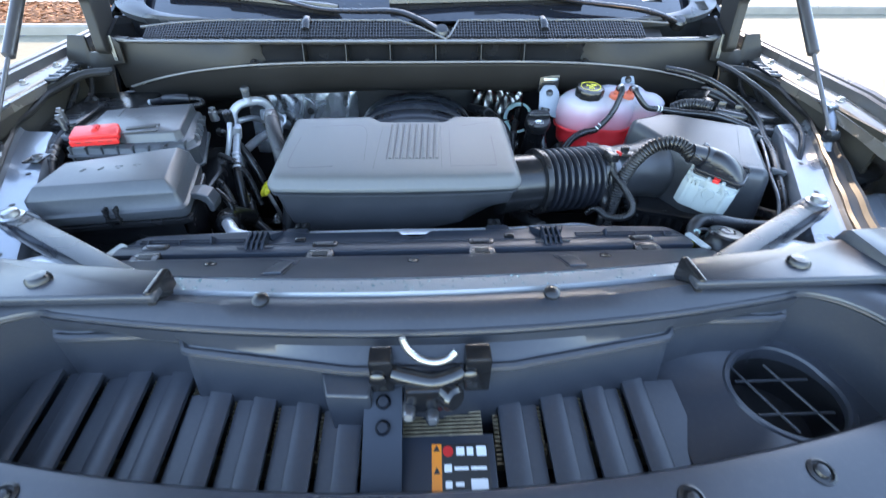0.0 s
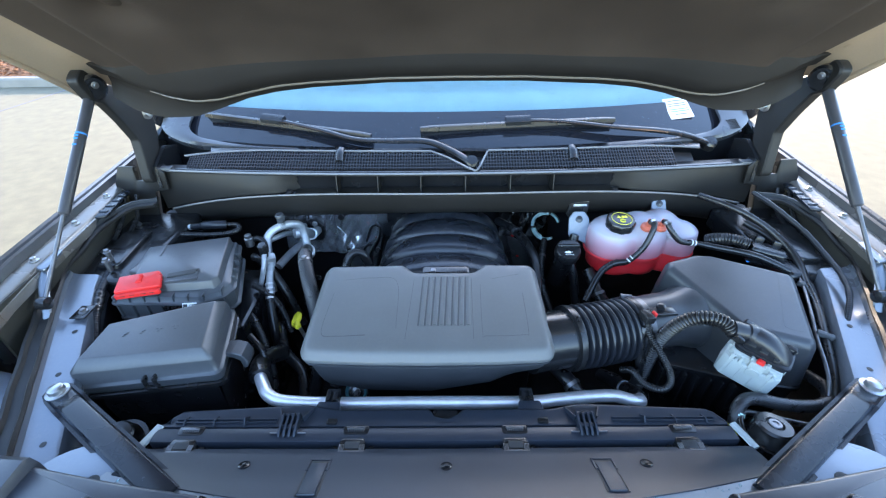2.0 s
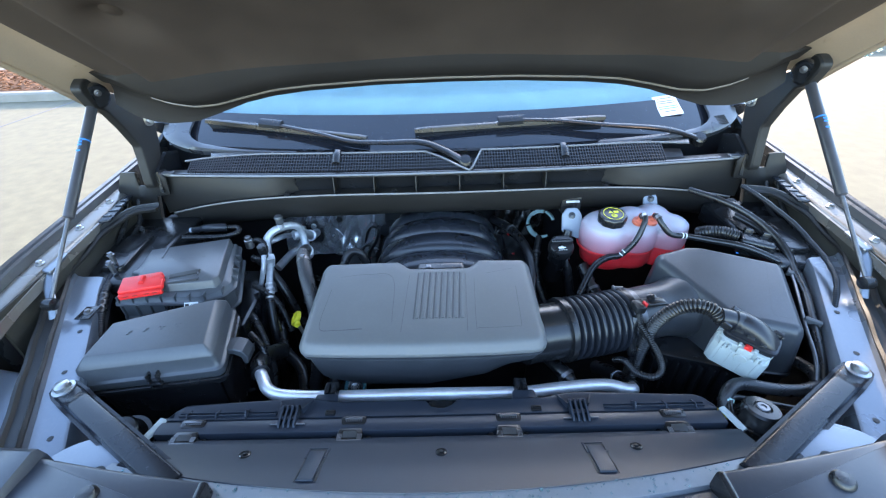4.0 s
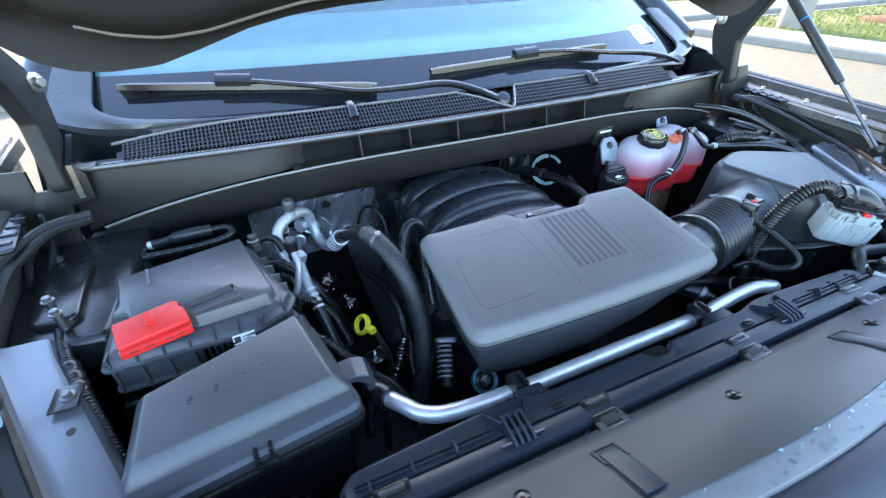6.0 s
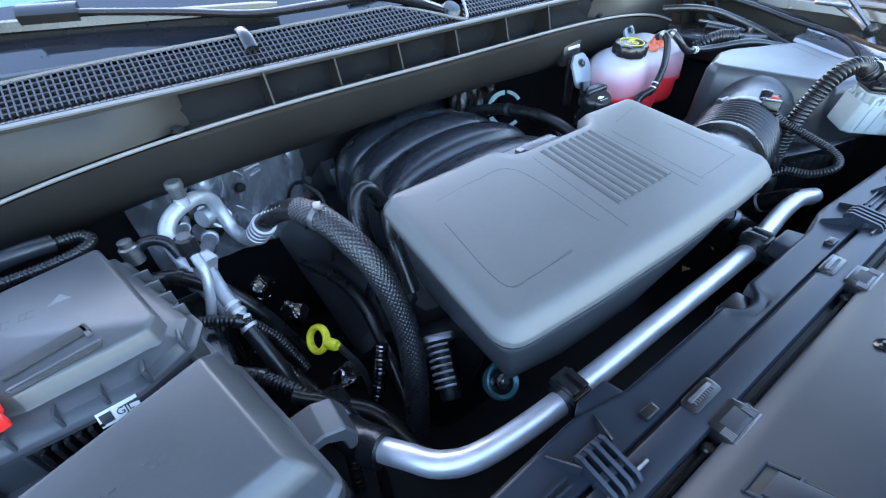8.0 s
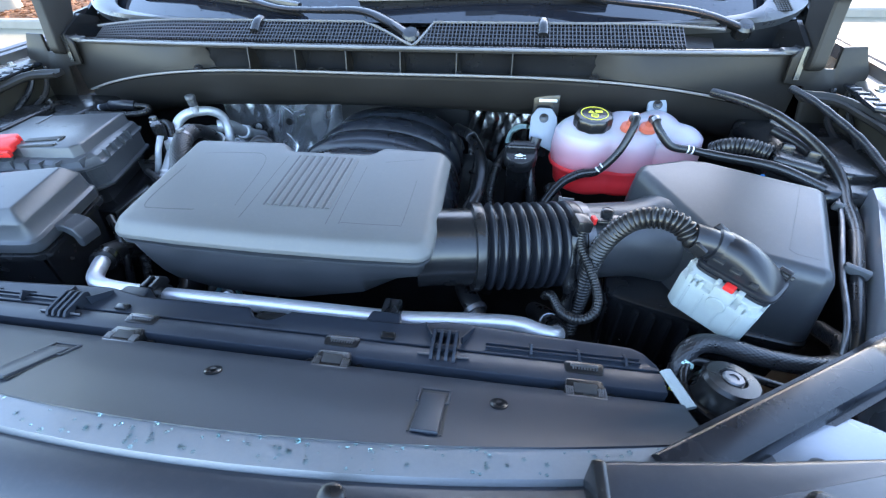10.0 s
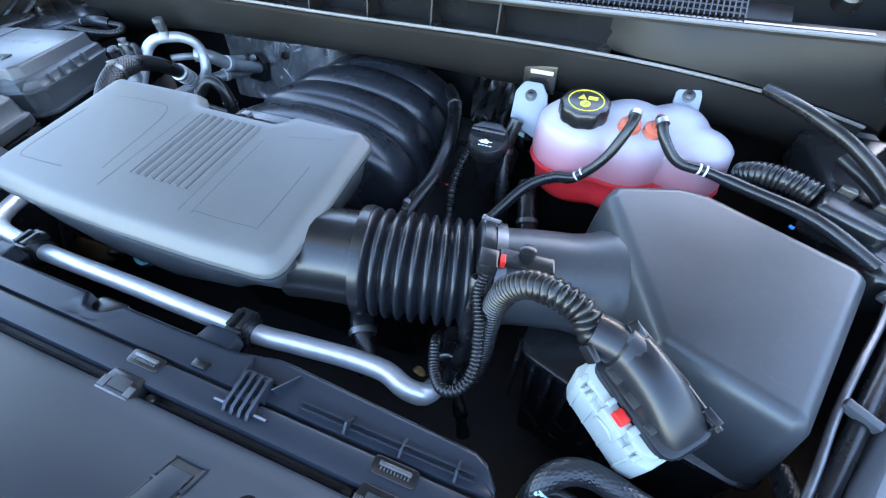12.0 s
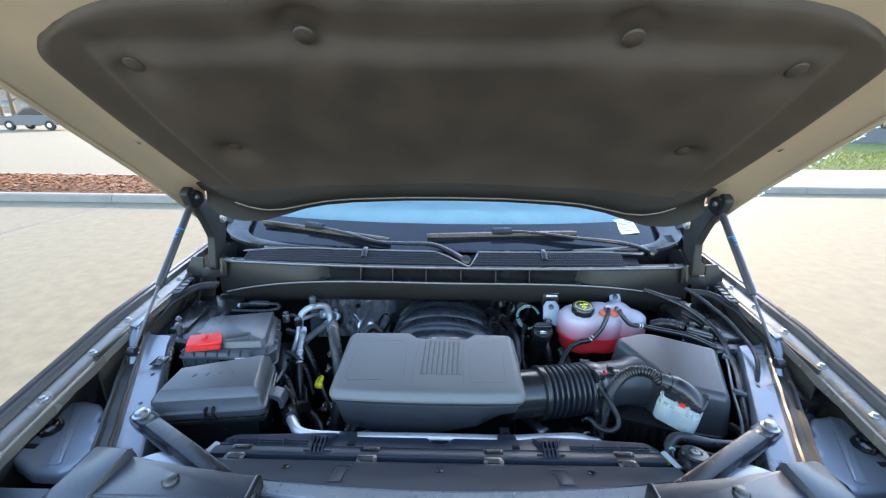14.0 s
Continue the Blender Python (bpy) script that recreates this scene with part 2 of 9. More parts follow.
def single(name, bm, material, label, category="", group="", kind="", angle=38):
    if AXIS["turn"] is not None:
        bm.transform(AXIS["turn"])
    return tagged(new(name, finish(name, bm, material, angle)), label, category, group, kind)


def loft(bm, rings, cap=True, closed=True):
    vs = [[bm.verts.new(p) for p in r] for r in rings]
    n = len(vs[0])
    for a, b in zip(vs, vs[1:]):
        for i in range(n if closed else n - 1):
            j = (i + 1) % n
            bm.faces.new((a[i], a[j], b[j], b[i]))
    if cap and closed:
        bm.faces.new(vs[0][::-1])
        bm.faces.new(vs[-1])
    return bm


def round_poly(pts, r, seg=4):
    """A 2D outline with its corners rounded; r is one radius or one a corner."""
    out, n = [], len(pts)
    for i in range(n):
        p, a, b = Vector(pts[i]), Vector(pts[i - 1]), Vector(pts[(i + 1) % n])
        ri = r[i] if isinstance(r, (list, tuple)) else r
        u, v = (a - p).normalized(), (b - p).normalized()
        ang = u.angle(v)
        d = min(ri / max(math.tan(ang / 2), 0.05), (a - p).length * 0.48, (b - p).length * 0.48)
        s, e = p + u * d, p + v * d
        for q in range(seg + 1):
            f = q / seg
            out.append((s * (1 - f) ** 2 + p * 2 * f * (1 - f) + e * f * f))
    return out


def shrink(pts, r, d, seg=4):
    """The outline of straight sides drawn in by d, its corners then rounded."""
    n = len(pts)
    area = sum(pts[i - 1][0] * pts[i][1] - pts[i - 1][1] * pts[i][0] for i in range(n))
    g = 1 if area > 0 else -1
    out, rad = [], []
    for i in range(n):
        a, p, b = Vector(pts[i - 1]), Vector(pts[i]), Vector(pts[(i + 1) % n])
        u, v = (p - a).normalized(), (b - p).normalized()
        nu, nv = Vector((-u.y, u.x)) * g, Vector((-v.y, v.x)) * g
        m = nu + nv
        out.append(p + m * (d / max(0.25, m.dot(nu))))
        ri = r[i] if isinstance(r, (list, tuple)) else r
        convex = (u.x * v.y - u.y * v.x) * g > 0
        rad.append(max(0.003, ri - d if convex else ri + d))
    return round_poly(out, rad, seg)


def inset(outline, d):
    n, area = len(outline), 0
    for i in range(n):
        a, b = outline[i - 1], outline[i]
        area += a[0] * b[1] - a[1] * b[0]
    sgn = 1 if area > 0 else -1
    out = []
    for i in range(n):
        a, p, b = Vector(outline[i - 1]), Vector(outline[i]), Vector(outline[(i + 1) % n])
        t = (b - a)
        if t.length < 1e-9:
            out.append(p)
            continue
        t.normalize()
        out.append(p + Vector((-t.y, t.x)) * d * sgn)
    return out


def slab(bm, outline, z0, z1, bev=0.004, seg=3, lift=None, taper=0.0):
    """An outline raised from z0 to z1 with rounded rims; lift(x, y) shears it up, taper draws the foot in."""
    lift = lift or (lambda x, y: 0)
    rings = []
    rings.append([(p[0], p[1], z0 + lift(p[0], p[1])) for p in inset(outline, taper + bev)])
    rings.append([(p[0], p[1], z0 + bev + lift(p[0], p[1])) for p in inset(outline, taper)])
    for q in range(seg + 1):
        a = math.pi / 2 * q / seg
        ring = inset(outline, bev * (1 - math.cos(a)))
        rings.append([(p[0], p[1], z1 - bev + bev * math.sin(a) + lift(p[0], p[1])) for p in ring])
    return loft(bm, rings)


def closed_top(rings, at, height, ks=(0.9, 0.75, 0.5, 0.25, 0.03)):
    """Adds rings that close a top over its last ring, at height(x, y)."""
    last = [Vector(p) for p in rings[-1]]
    for k in ks:
        ring = []
        for p in last:
            x, y = at[0] + (p.x - at[0]) * k, at[1] + (p.y - at[1]) * k
            ring.append((x, y, height(x, y)))
        rings.append(ring)
    return rings


def rect(cx, cy, sx, sy, ang=0.0):
    c, s = math.cos(radians(ang)), math.sin(radians(ang))
    return [(cx + x * c - y * s, cy + x * s + y * c) for x, y in ((-sx / 2, -sy / 2), (sx / 2, -sy / 2), (sx / 2, sy / 2), (-sx / 2, sy / 2))]


def box(bm, x0, x1, y0, y1, z0, z1, bev=0.003, r=None, m=None, seg=2):
    tmp = bmesh.new()
    slab(tmp, round_poly([(x0, y0), (x1, y0), (x1, y1), (x0, y1)], r if r is not None else bev, 2), z0, z1, bev, seg)
    if m is not None:
        tmp.transform(m)
    merge(bm, tmp)
    return bm


def merge(bm, other, m=None):
    if m is not None:
        other.transform(m)
    me = bpy.data.meshes.new("tmp")
    other.to_mesh(me)
    other.free()
    bm.from_mesh(me)
    bpy.data.meshes.remove(me)
    return bm


def spline(pts, step=0.01):
    """Points evenly along a smooth curve through pts."""
    pts = [Vector(p) for p in pts]
    if len(pts) == 2:
        fine = [pts[0].lerp(pts[1], i / 40) for i in range(41)]
    else:
        ext = [pts[0] * 2 - pts[1], *pts, pts[-1] * 2 - pts[-2]]
        fine = []
        for i in range(1, len(ext) - 2):
            a, b, c, d = ext[i - 1:i + 3]
            for q in range(24):
                t = q / 24
                fine.append(0.5 * ((2 * b) + (c - a) * t + (2 * a - 5 * b + 4 * c - d) * t * t + (3 * b - a - 3 * c + d) * t ** 3))
        fine.append(pts[-1])
    out, left = [fine[0].copy()], step
    for a, b in zip(fine, fine[1:]):
        seg = (b - a).length
        done = 0.0
        while seg - done >= left:
            done += left
            out.append(a.lerp(b, done / seg))
            left = step
        left -= seg - done
    if (out[-1] - fine[-1]).length > step * 0.3:
        out.append(fine[-1].copy())
    return out


def tube(bm, pts, r, step=0.01, n=12, flat=1.0, cap=True):
    """A round bar, pipe or hose along a curve; r is a radius or a function of the length run."""
    path = spline(pts, step)
    rings, nrm, run = [], None, 0.0
    for i, p in enumerate(path):
        t = (path[min(i + 1, len(path) - 1)] - path[max(i - 1, 0)]).normalized()
        if nrm is None:
            nrm = t.orthogonal().normalized() if abs(t.z) > 0.9 else t.cross(Vector((0, 0, 1))).normalized()
        nrm = (nrm - t * nrm.dot(t)).normalized()
        bi = t.cross(nrm)
        if i:
            run += (p - path[i - 1]).length
        rad = r(run) if callable(r) else r
        rings.append([p + (nrm * math.cos(2 * math.pi * k / n) + bi * flat * math.sin(2 * math.pi * k / n)) * rad for k in range(n)])
    return loft(bm, rings, cap)


def braid_tube(bm, pts, r, pitch=0.0085, strands=18, depth=0.024, step=0.0011, n=108):
    """A hose sleeve woven of crossing strands."""
    path = spline(pts, step)
    rings, nrm, run = [], None, 0.0
    for i, p in enumerate(path):
        t = (path[min(i + 1, len(path) - 1)] - path[max(i - 1, 0)]).normalized()
        if nrm is None:
            nrm = t.orthogonal().normalized() if abs(t.z) > 0.9 else t.cross(Vector((0, 0, 1))).normalized()
        nrm = (nrm - t * nrm.dot(t)).normalized()
        bi = t.cross(nrm)
        if i:
            run += (p - path[i - 1]).length
        w = 2 * math.pi * run / pitch
        ring = []
        for k in range(n):
            a = 2 * math.pi * k / n
            rad = r * (1 + depth * max(math.sin(strands * a + w), math.sin(strands * a - w)))
            ring.append(p + (nrm * math.cos(a) + bi * math.sin(a)) * rad)
        rings.append(ring)
    return loft(bm, rings)


def ribbed(r, pitch=0.006, depth=0.12):
    return lambda s: r * (1 - depth * (0.5 + 0.5 * math.cos(2 * math.pi * s / pitch)) ** 2)


def lathe(bm, profile, m=None, n=24, hollow=False):
    """A turned body: profile of (radius, height) about z, then placed by m."""
    rings = [[Vector((max(r, 1e-5) * math.cos(2 * math.pi * i / n), max(r, 1e-5) * math.sin(2 * math.pi * i / n), z)) for i in range(n)] for r, z in profile]
    tmp = loft(bmesh.new(), rings + rings[:1], cap=False) if hollow else loft(bmesh.new(), rings)
    if hollow:
        bmesh.ops.remove_doubles(tmp, verts=tmp.verts, dist=1e-6)
    return merge(bm, tmp, m)


def aim(at, way):
    """A pose at a place with its z along a way."""
    return Matrix.Translation(at) @ Vector(way).to_track_quat("Z", "Y").to_matrix().to_4x4()


def bolt(bm, at, r=0.009, h=0.008, way=(0, 0, 1)):
    m = aim(at, way)
    lathe(bm, [(r * 1.6, 0), (r * 1.6, h * 0.22), (r * 1.2, h * 0.3)], m, 20)
    lathe(bm, [(r, h * 0.25), (r, h * 0.9), (r * 0.82, h), (0, h)], m, 6)
    return bm


def ribbon(bm, xs, profile):
    """A closed profile of (y, z), given for every x, drawn along x."""
    return loft(bm, [[(x, y, z) for y, z in profile(x)] for x in xs])


def span(a, b, n):
    return [a + (b - a) * i / (n - 1) for i in range(n)]


def writing(parent, text, at, size, material, m=None, name="lettering", label=""):
    cu = bpy.data.curves.new(name, "FONT")
    cu.body, cu.size, cu.extrude, cu.align_x, cu.align_y = text, size, 0.0002, "CENTER", "CENTER"
    tmp = bpy.data.objects.new(name, cu)
    me = bpy.data.meshes.new_from_object(tmp)
    bpy.data.objects.remove(tmp)
    me.materials.append(material)
    me.transform(m if m is not None else Matrix.Translation(at))
    ob = new(name, me)
    ob.parent = parent
    ob.matrix_parent_inverse = Matrix.Translation(-parent.location) if parent.type == "EMPTY" else parent.matrix_world.inverted()
    return tagged(ob, label)


# ---- ground and surroundings ----
bm = bmesh.new()
vs = [bm.verts.new(p) for p in ((-900, -900, 0), (900, -900, 0), (900, 900, 0), (-900, 900, 0))]
bm.faces.new(vs)
ground = single("ground", bm, M_CONCRETE, "pale sunlit asphalt of the car park", "ground", kind="structure")


for a, b in (((-6.78, 3.2), (-6.55, 7.94)),):
    # tarred joint in the asphalt
    way = Vector((b[0] - a[0], b[1] - a[1], 0))
    bm = box(bmesh.new(), 0.0, way.length, -0.018, 0.018, -0.01, 0.004, 0.001, m=Matrix.Translation((*a, 0)) @ Matrix.Rotation(math.atan2(way.y, way.x), 4, "Z"))
    single("ground_joint", bm, M_FARROOF, "dark tarred joint across the asphalt", "joint", kind="structure")


def raised_bed(name, x0, x1, y0, y1, h, r, material, label):
    bm = slab(bmesh.new(), round_poly([(x0, y0), (x1, y0), (x1, y1), (x0, y1)], r, 6), -0.05, h, 0.02, 2)
    return single(name, bm, material, label, "ground", kind="structure")


def kerb(name, x0, x1, y0, y1, h, r, label):
    """Kerb stones round a bed, with joints between the stones."""
    root = thing(name, label, "kerb", ((x0 + x1) / 2, y0, 0), kind="structure")
    out = round_poly([(x0, y0), (x1, y0), (x1, y1), (x0, y1)], r, 6)
    ring = [(*p, 0) for p in out] + [(*out[0], 0)]
    w = 0.16
    for a, b in zip(ring, ring[1:]):
        a, b = Vector(a), Vector(b)
        d = b - a
        if d.length < 0.05:
            continue
        n = max(1, round(d.length / 3.0))
        t = d.normalized()
        s = Vector((-t.y, t.x, 0))
        for i in range(n):
            p, q = a + d * (i / n) + t * 0.006, a + d * ((i + 1) / n) - t * 0.006
            bmk = bmesh.new()
            prof = [(0, -0.05), (0.0, h - 0.03), (0.03, h), (w, h), (w, -0.05)]
            loft(bmk, [[e + s * u + Vector((0, 0, z)) for u, z in prof] for e in (p, q)])
            part("kerb_stone", bmk, M_KERB, root)
    return root


kerb("kerb_island", -34, -3.2, 7.95, 10.6, 0.15, 0.5, "grey concrete kerb round the mulch bed")
raised_bed("mulch_bed", -33.85, -3.35, 8.1, 10.45, 0.14, 0.4, M_SOIL, "red brown bark mulch bed inside the kerb")
kerb("kerb_lawn", 5.0, 60, 9.9, 45, 0.15, 0.5, "grey concrete kerb along the pavement")
raised_bed("pavement", 5.15, 60, 10.05, 13.2, 0.145, 0.4, M_WALKWAY, "pale concrete pavement beside the car park")
raised_bed("lawn", 5.15, 60, 13.2, 44, 0.13, 0.4, M_LAWN, "sunlit green lawn behind the pavement")
kerb("kerb_side", 9.35, 60, -30, 9.0, 0.15, 0.5, "grey concrete kerb beside the lawn")
raised_bed("pavement_side", 9.5, 10.7, -29.8, 8.85, 0.145, 0.3, M_WALKWAY, "pale concrete pavement along the lawn")
raised_bed("lawn_side", 10.7, 59.8, -29.8, 8.85, 0.13, 0.3, M_LAWN, "sunlit green lawn with fallen leaves")

rng = random.Random(4)


def scatter(name, count, x0, x1, y0, y1, z, size, material, label, upright):
    """Many small flakes or blades lying on a bed."""
    verts, faces = [], []
    for i in range(count):
        x, y, a = rng.uniform(x0, x1), rng.uniform(y0, y1), rng.uniform(0, 6.28)
        s = size * rng.uniform(0.5, 1.4)
        c, d = math.cos(a) * s, math.sin(a) * s
        k = len(verts)
        if upright:
            verts += [(x - c * 0.15, y - d * 0.15, z), (x + c * 0.15, y + d * 0.15, z), (x + d * 0.4, y + c * 0.4, z + s)]
            faces.append((k, k + 1, k + 2))
        else:
            h = z + rng.uniform(0, 0.03)
            verts += [(x - c, y - d, h), (x + d * 0.35, y - c * 0.35, h + s * rng.uniform(0.0, 0.5)), (x + c, y + d, h + s * 0.2), (x - d * 0.35, y + c * 0.35, h)]
            faces.append((k, k + 1, k + 2, k + 3))
    me = bpy.data.meshes.new(name)
    me.from_pydata(verts, [], faces)
    me.materials.append(material)
    return tagged(new(name, me), label, name.replace("_", " "), kind="stuff")


scatter("bark_chips", 9000, -16, -3.5, 8.15, 10.4, 0.14, 0.05, M_SOIL, "loose red brown bark chips on the bed", False)
scatter("grass", 16000, 10.8, 24, -3, 8.8, 0.13, 0.09, M_BLADE, "short green grass with fallen leaves", True)
scatter("grass", 9000, 8, 24, 13.3, 20, 0.13, 0.09, M_BLADE, "short green grass behind the pavement", True)
scatter("fallen_leaves", 900, 10.8, 22, -2, 8.8, 0.15, 0.06, M_LEAF, "dry brown leaves lying on the grass", False)


def lamp_post(x, y, pole, label):
    root = thing("street_lamp", label, "street lamp", (x, y, 0.14))
    bm = bmesh.new()
    lathe(bm, [(0.30, 0.0), (0.30, 0.78), (0.28, 0.82), (0, 0.82)], Matrix.Translation((x, y, 0.1)), 20)
    part("base", bm, M_KERB, root, "round grey concrete base")
    if pole:
        bm = bmesh.new()
        lathe(bm, [(0.14, 0), (0.14, 0.02), (0.075, 0.03), (0.055, 6.5), (0, 6.5)], Matrix.Translation((x, y, 0.92)), 14)
        part("pole", bm, M_FARWHITE, root, "white metal pole")
    return root


lamp_post(-10.6, 9.1, True, "white lamp post on a round concrete base in the mulch")
lamp_post(11.3, 7.2, True, "lamp post on a round concrete base beside the pavement")


def tree(x, y, h, leaf, label, seed):
    r = random.Random(seed)
    root = thing("tree", label, "tree", (x, y, 0))
    bm = bmesh.new()
    tube(bm, [(x, y, 0), (x + 0.03, y, h * 0.25), (x - 0.02, y + 0.03, h * 0.55), (x, y, h * 0.9)], lambda s: 0.035 * h * (1.05 - s / h), 0.15, 8)
    tips = []
    for i in range(11):
        a, z0 = r.uniform(0, 6.28), h * r.uniform(0.32, 0.75)
        d = h * r.uniform(0.14, 0.3)
        tip = Vector((x + math.cos(a) * d, y + math.sin(a) * d, z0 + h * r.uniform(0.1, 0.25)))
        tube(bm, [(x, y, z0), (x + math.cos(a) * d * 0.5, y + math.sin(a) * d * 0.5, z0 + h * 0.06), tip], lambda s: 0.01 * h * (1 - 0.7 * s / (d + 0.1)), 0.12, 6)
        tips.append(tip)
    part("trunk", bm, M_BARK, root)
    verts, faces = [], []
    for tip in tips + [Vector((x, y, h * 0.9))]:
        for q in range(130):
            c = tip + Vector((r.gauss(0, 1), r.gauss(0, 1), r.gauss(0, 0.8))) * h * 0.075
            u, v = Vector((r.uniform(-1, 1), r.uniform(-1, 1), r.uniform(-1, 1))), Vector((r.uniform(-1, 1), r.uniform(-1, 1), r.uniform(-1, 1)))
            s = 0.02 * h * r.uniform(0.5, 1.2)
            k = len(verts)
            verts += [c - u * s, c + v * s * 0.5, c + u * s, c - v * s * 0.5]
            faces.append((k, k + 1, k + 2, k + 3))
    me = bpy.data.meshes.new("crown")
    me.from_pydata(verts, [], faces)
    me.materials.append(leaf)
    crown = new("crown", me)
    crown.parent, crown.matrix_parent_inverse = root, Matrix.Translation(-root.location)
    return root


for i, (x, y, h) in enumerate(((-52, 50, 6), (-60, 62, 8), (-70, 55, 7), (-46, 66, 7), (-82, 70, 9), (-95, 62, 8), (-60, 80, 9), (-110, 95, 11), (-38, 72, 8), (-48, 61, 8), (-37.5, 39, 6), (-43, 42.5, 6.5))):
    tree(x, y, h, M_LEAF if i % 3 else M_HEDGE, "autumn tree with thin brown foliage beyond the car park", i)
for i, (x, y, h) in enumerate(((14.5, 6.6, 4.5), (18.5, 4.0, 5), (17, 15, 5), (26, 9, 6))):
    tree(x, y, h, M_LEAF, "young tree in a ring of mulch on the lawn", 20 + i)
    if i < 2:
        bm = bmesh.new()
        lathe(bm, [(0.9, 0), (0.8, 0.06), (0.3, 0.12), (0, 0.13)], Matrix.Translation((x, y, 0.12)), 20)
        single("mulch_ring", bm, M_SOIL, "low ring of bark mulch round a young tree", "mulch")


def far_car(x, y, ang, paint, label, pickup=False):
    root = thing("parked_car", label, "car", (x, y, 0))
    m = pose(x, y, 0, 0, 0, ang)
    low = [(-2.3, 0.35), (-2.32, 0.75), (-2.2, 0.95), (-1.0, 1.05), (2.15, 1.08), (2.3, 0.9), (2.3, 0.4)]
    top = [(-1.05, 1.03), (-0.3, 1.6), (0.9, 1.66), (1.9, 1.55), (2.2, 1.05)] if not pickup else [(-0.9, 1.05), (-0.3, 1.75), (0.7, 1.78), (0.95, 1.05)]
    bm = bmesh.new()
    loft(bm, [[(px, w, pz) for px, pz in low] for w in (-0.92, -0.9, 0.9, 0.92)])
    bm.transform(m)
    part("body", bm, paint, root)
    bm = bmesh.new()
    loft(bm, [[(px, w * 0.86, pz) for px, pz in top] for w in (-0.9, 0.9)])
    bm.transform(m)
    part("cabin", bm, paint, root)
    for side in (-1, 1):
        bm = bmesh.new()
        gl = [(px * 0.86 + 0.06, pz - 0.05 if pz > 1.3 else pz + 0.05) for px, pz in top]
        loft(bm, [[(px, side * w, pz) for px, pz in gl] for w in (0.76, 0.785)])
        bm.transform(m)
        part("window", bm, M_FARGLASS, root)
    for px in (-1.45, 1.4):
        for side in (-1, 1):
            bm = bmesh.new()
            lathe(bm, [(0.2, -0.11), (0.33, -0.11), (0.36, -0.07), (0.36, 0.07), (0.33, 0.11), (0.2, 0.11)], m @ pose(px, side * 0.84, 0.36, 90, 0, 0), 24)
            tyre = part("wheel", bm, M_TYRE, root)
            bm = bmesh.new()
            lathe(bm, [(0.22, -0.1), (0.22, 0.1), (0.1, 0.12), (0, 0.12)], m @ pose(px, side * 0.84, 0.36, 90, 0, 0), 18)
            part("rim", bm, M_STEEL, tyre, "silver rim")


far_car(-31.2, 32.6, 4, M_FARPAINT, "dark blue grey parked car across the car park")
far_car(-62, 56, 6, M_FARWHITE, "white parked pickup truck far off", True)


def far_building(x0, x1, y0, y1, h, wall, label):
    root = thing("building", label, "building", ((x0 + x1) / 2, (y0 + y1) / 2, 0))
    bm = box(bmesh.new(), x0, x1, y0, y1, -0.1, h, 0.02)
    part("wall", bm, wall, root)
    bm = box(bmesh.new(), x0 - 0.5, x1 + 0.5, y0 - 0.5, y1 + 0.5, h, h + 0.5, 0.05)
    part("roof", bm, M_FARROOF, root)
    n = int((x1 - x0) / 5)
    for i in range(n):
        cx = x0 + (i + 0.5) * (x1 - x0) / n
        bm = box(bmesh.new(), cx - 1.2, cx + 1.2, y0 - 0.06, y0 + 0.04, 1.0, 2.8, 0.01)
        part("window", bm, M_FARGLASS, root)


far_building(-150, -95, 110, 125, 5.5, M_BRICKWALL, "low brick building beyond the car park")
far_building(24, 60, 26, 40, 5.0, M_HEDGE and M_FARROOF, "dark building behind the lawn")
# black rail fence behind the side lawn
fence = thing("fence", "black metal rail fence along the far lawn", "fence", (25, 3, 0))
for i in range(46):
    bm = box(bmesh.new(), 24.98, 25.02, -14 + i * 0.8 - 0.02, -14 + i * 0.8 + 0.02, 0.05, 1.25, 0.004)
    part("post", bm, M_DARKPAINT, fence)
for z in (0.35, 0.8, 1.2):
    bm = box(bmesh.new(), 24.985, 25.015, -14, 22, z - 0.02, z + 0.02, 0.004)
    part("rail", bm, M_DARKPAINT, fence)


# ---- car body ----
# the car's middle lies a little to the right of the origin
CAR_AXIS = Matrix.Translation((0.031, 0, 0)) @ Matrix.Diagonal((0.9654, 1, 1, 1))
AXIS["turn"] = CAR_AXIS
car = thing("car_body", "grey metallic body of a large car, its hood standing open", "car", (0, 1.6, 0))


def mirror(bm):
    bm.transform(Matrix.Diagonal((-1, 1, 1, 1)))
    return bm


def both(build, name, material, parent, label=""):
    part(name, build(), material, parent, label)
    part(name, mirror(build()), material, parent, label)


def fender():
    """Outer skin: from the hood gap over the shoulder and down the side."""
    bm, ys = bmesh.new(), [-0.02, 0.12, 0.3, 0.5, 0.7, 0.9, 1.1, 1.3, 1.5, 1.62]
    rings = []
    for y in ys:
        z = 1.20 + 0.075 * min(1, max(0, (y - 0.1) / 0.8)) + 0.02 * max(0, y - 0.9)
        f = max(0.0, 0.35 - y) * 0.4 + 0.01 - 0.115 * (y - 0.6)
        outer = [(0.962 - f, z - 0.03), (0.963 - f, z - 0.004), (0.968 - f, z), (0.975 - f, z - 0.004), (0.988 - f, z - 0.05), (1.0 - f, z - 0.2), (0.995 - f, 0.62), (0.97 - f, 0.3)]
        inner = [(x - 0.012, zz - 0.006) for x, zz in outer[::-1]]
        rings.append([(x, y, zz) for x, zz in outer + inner])
    return loft(bm, rings)


both(fender, "fender", M_FENDER, car)


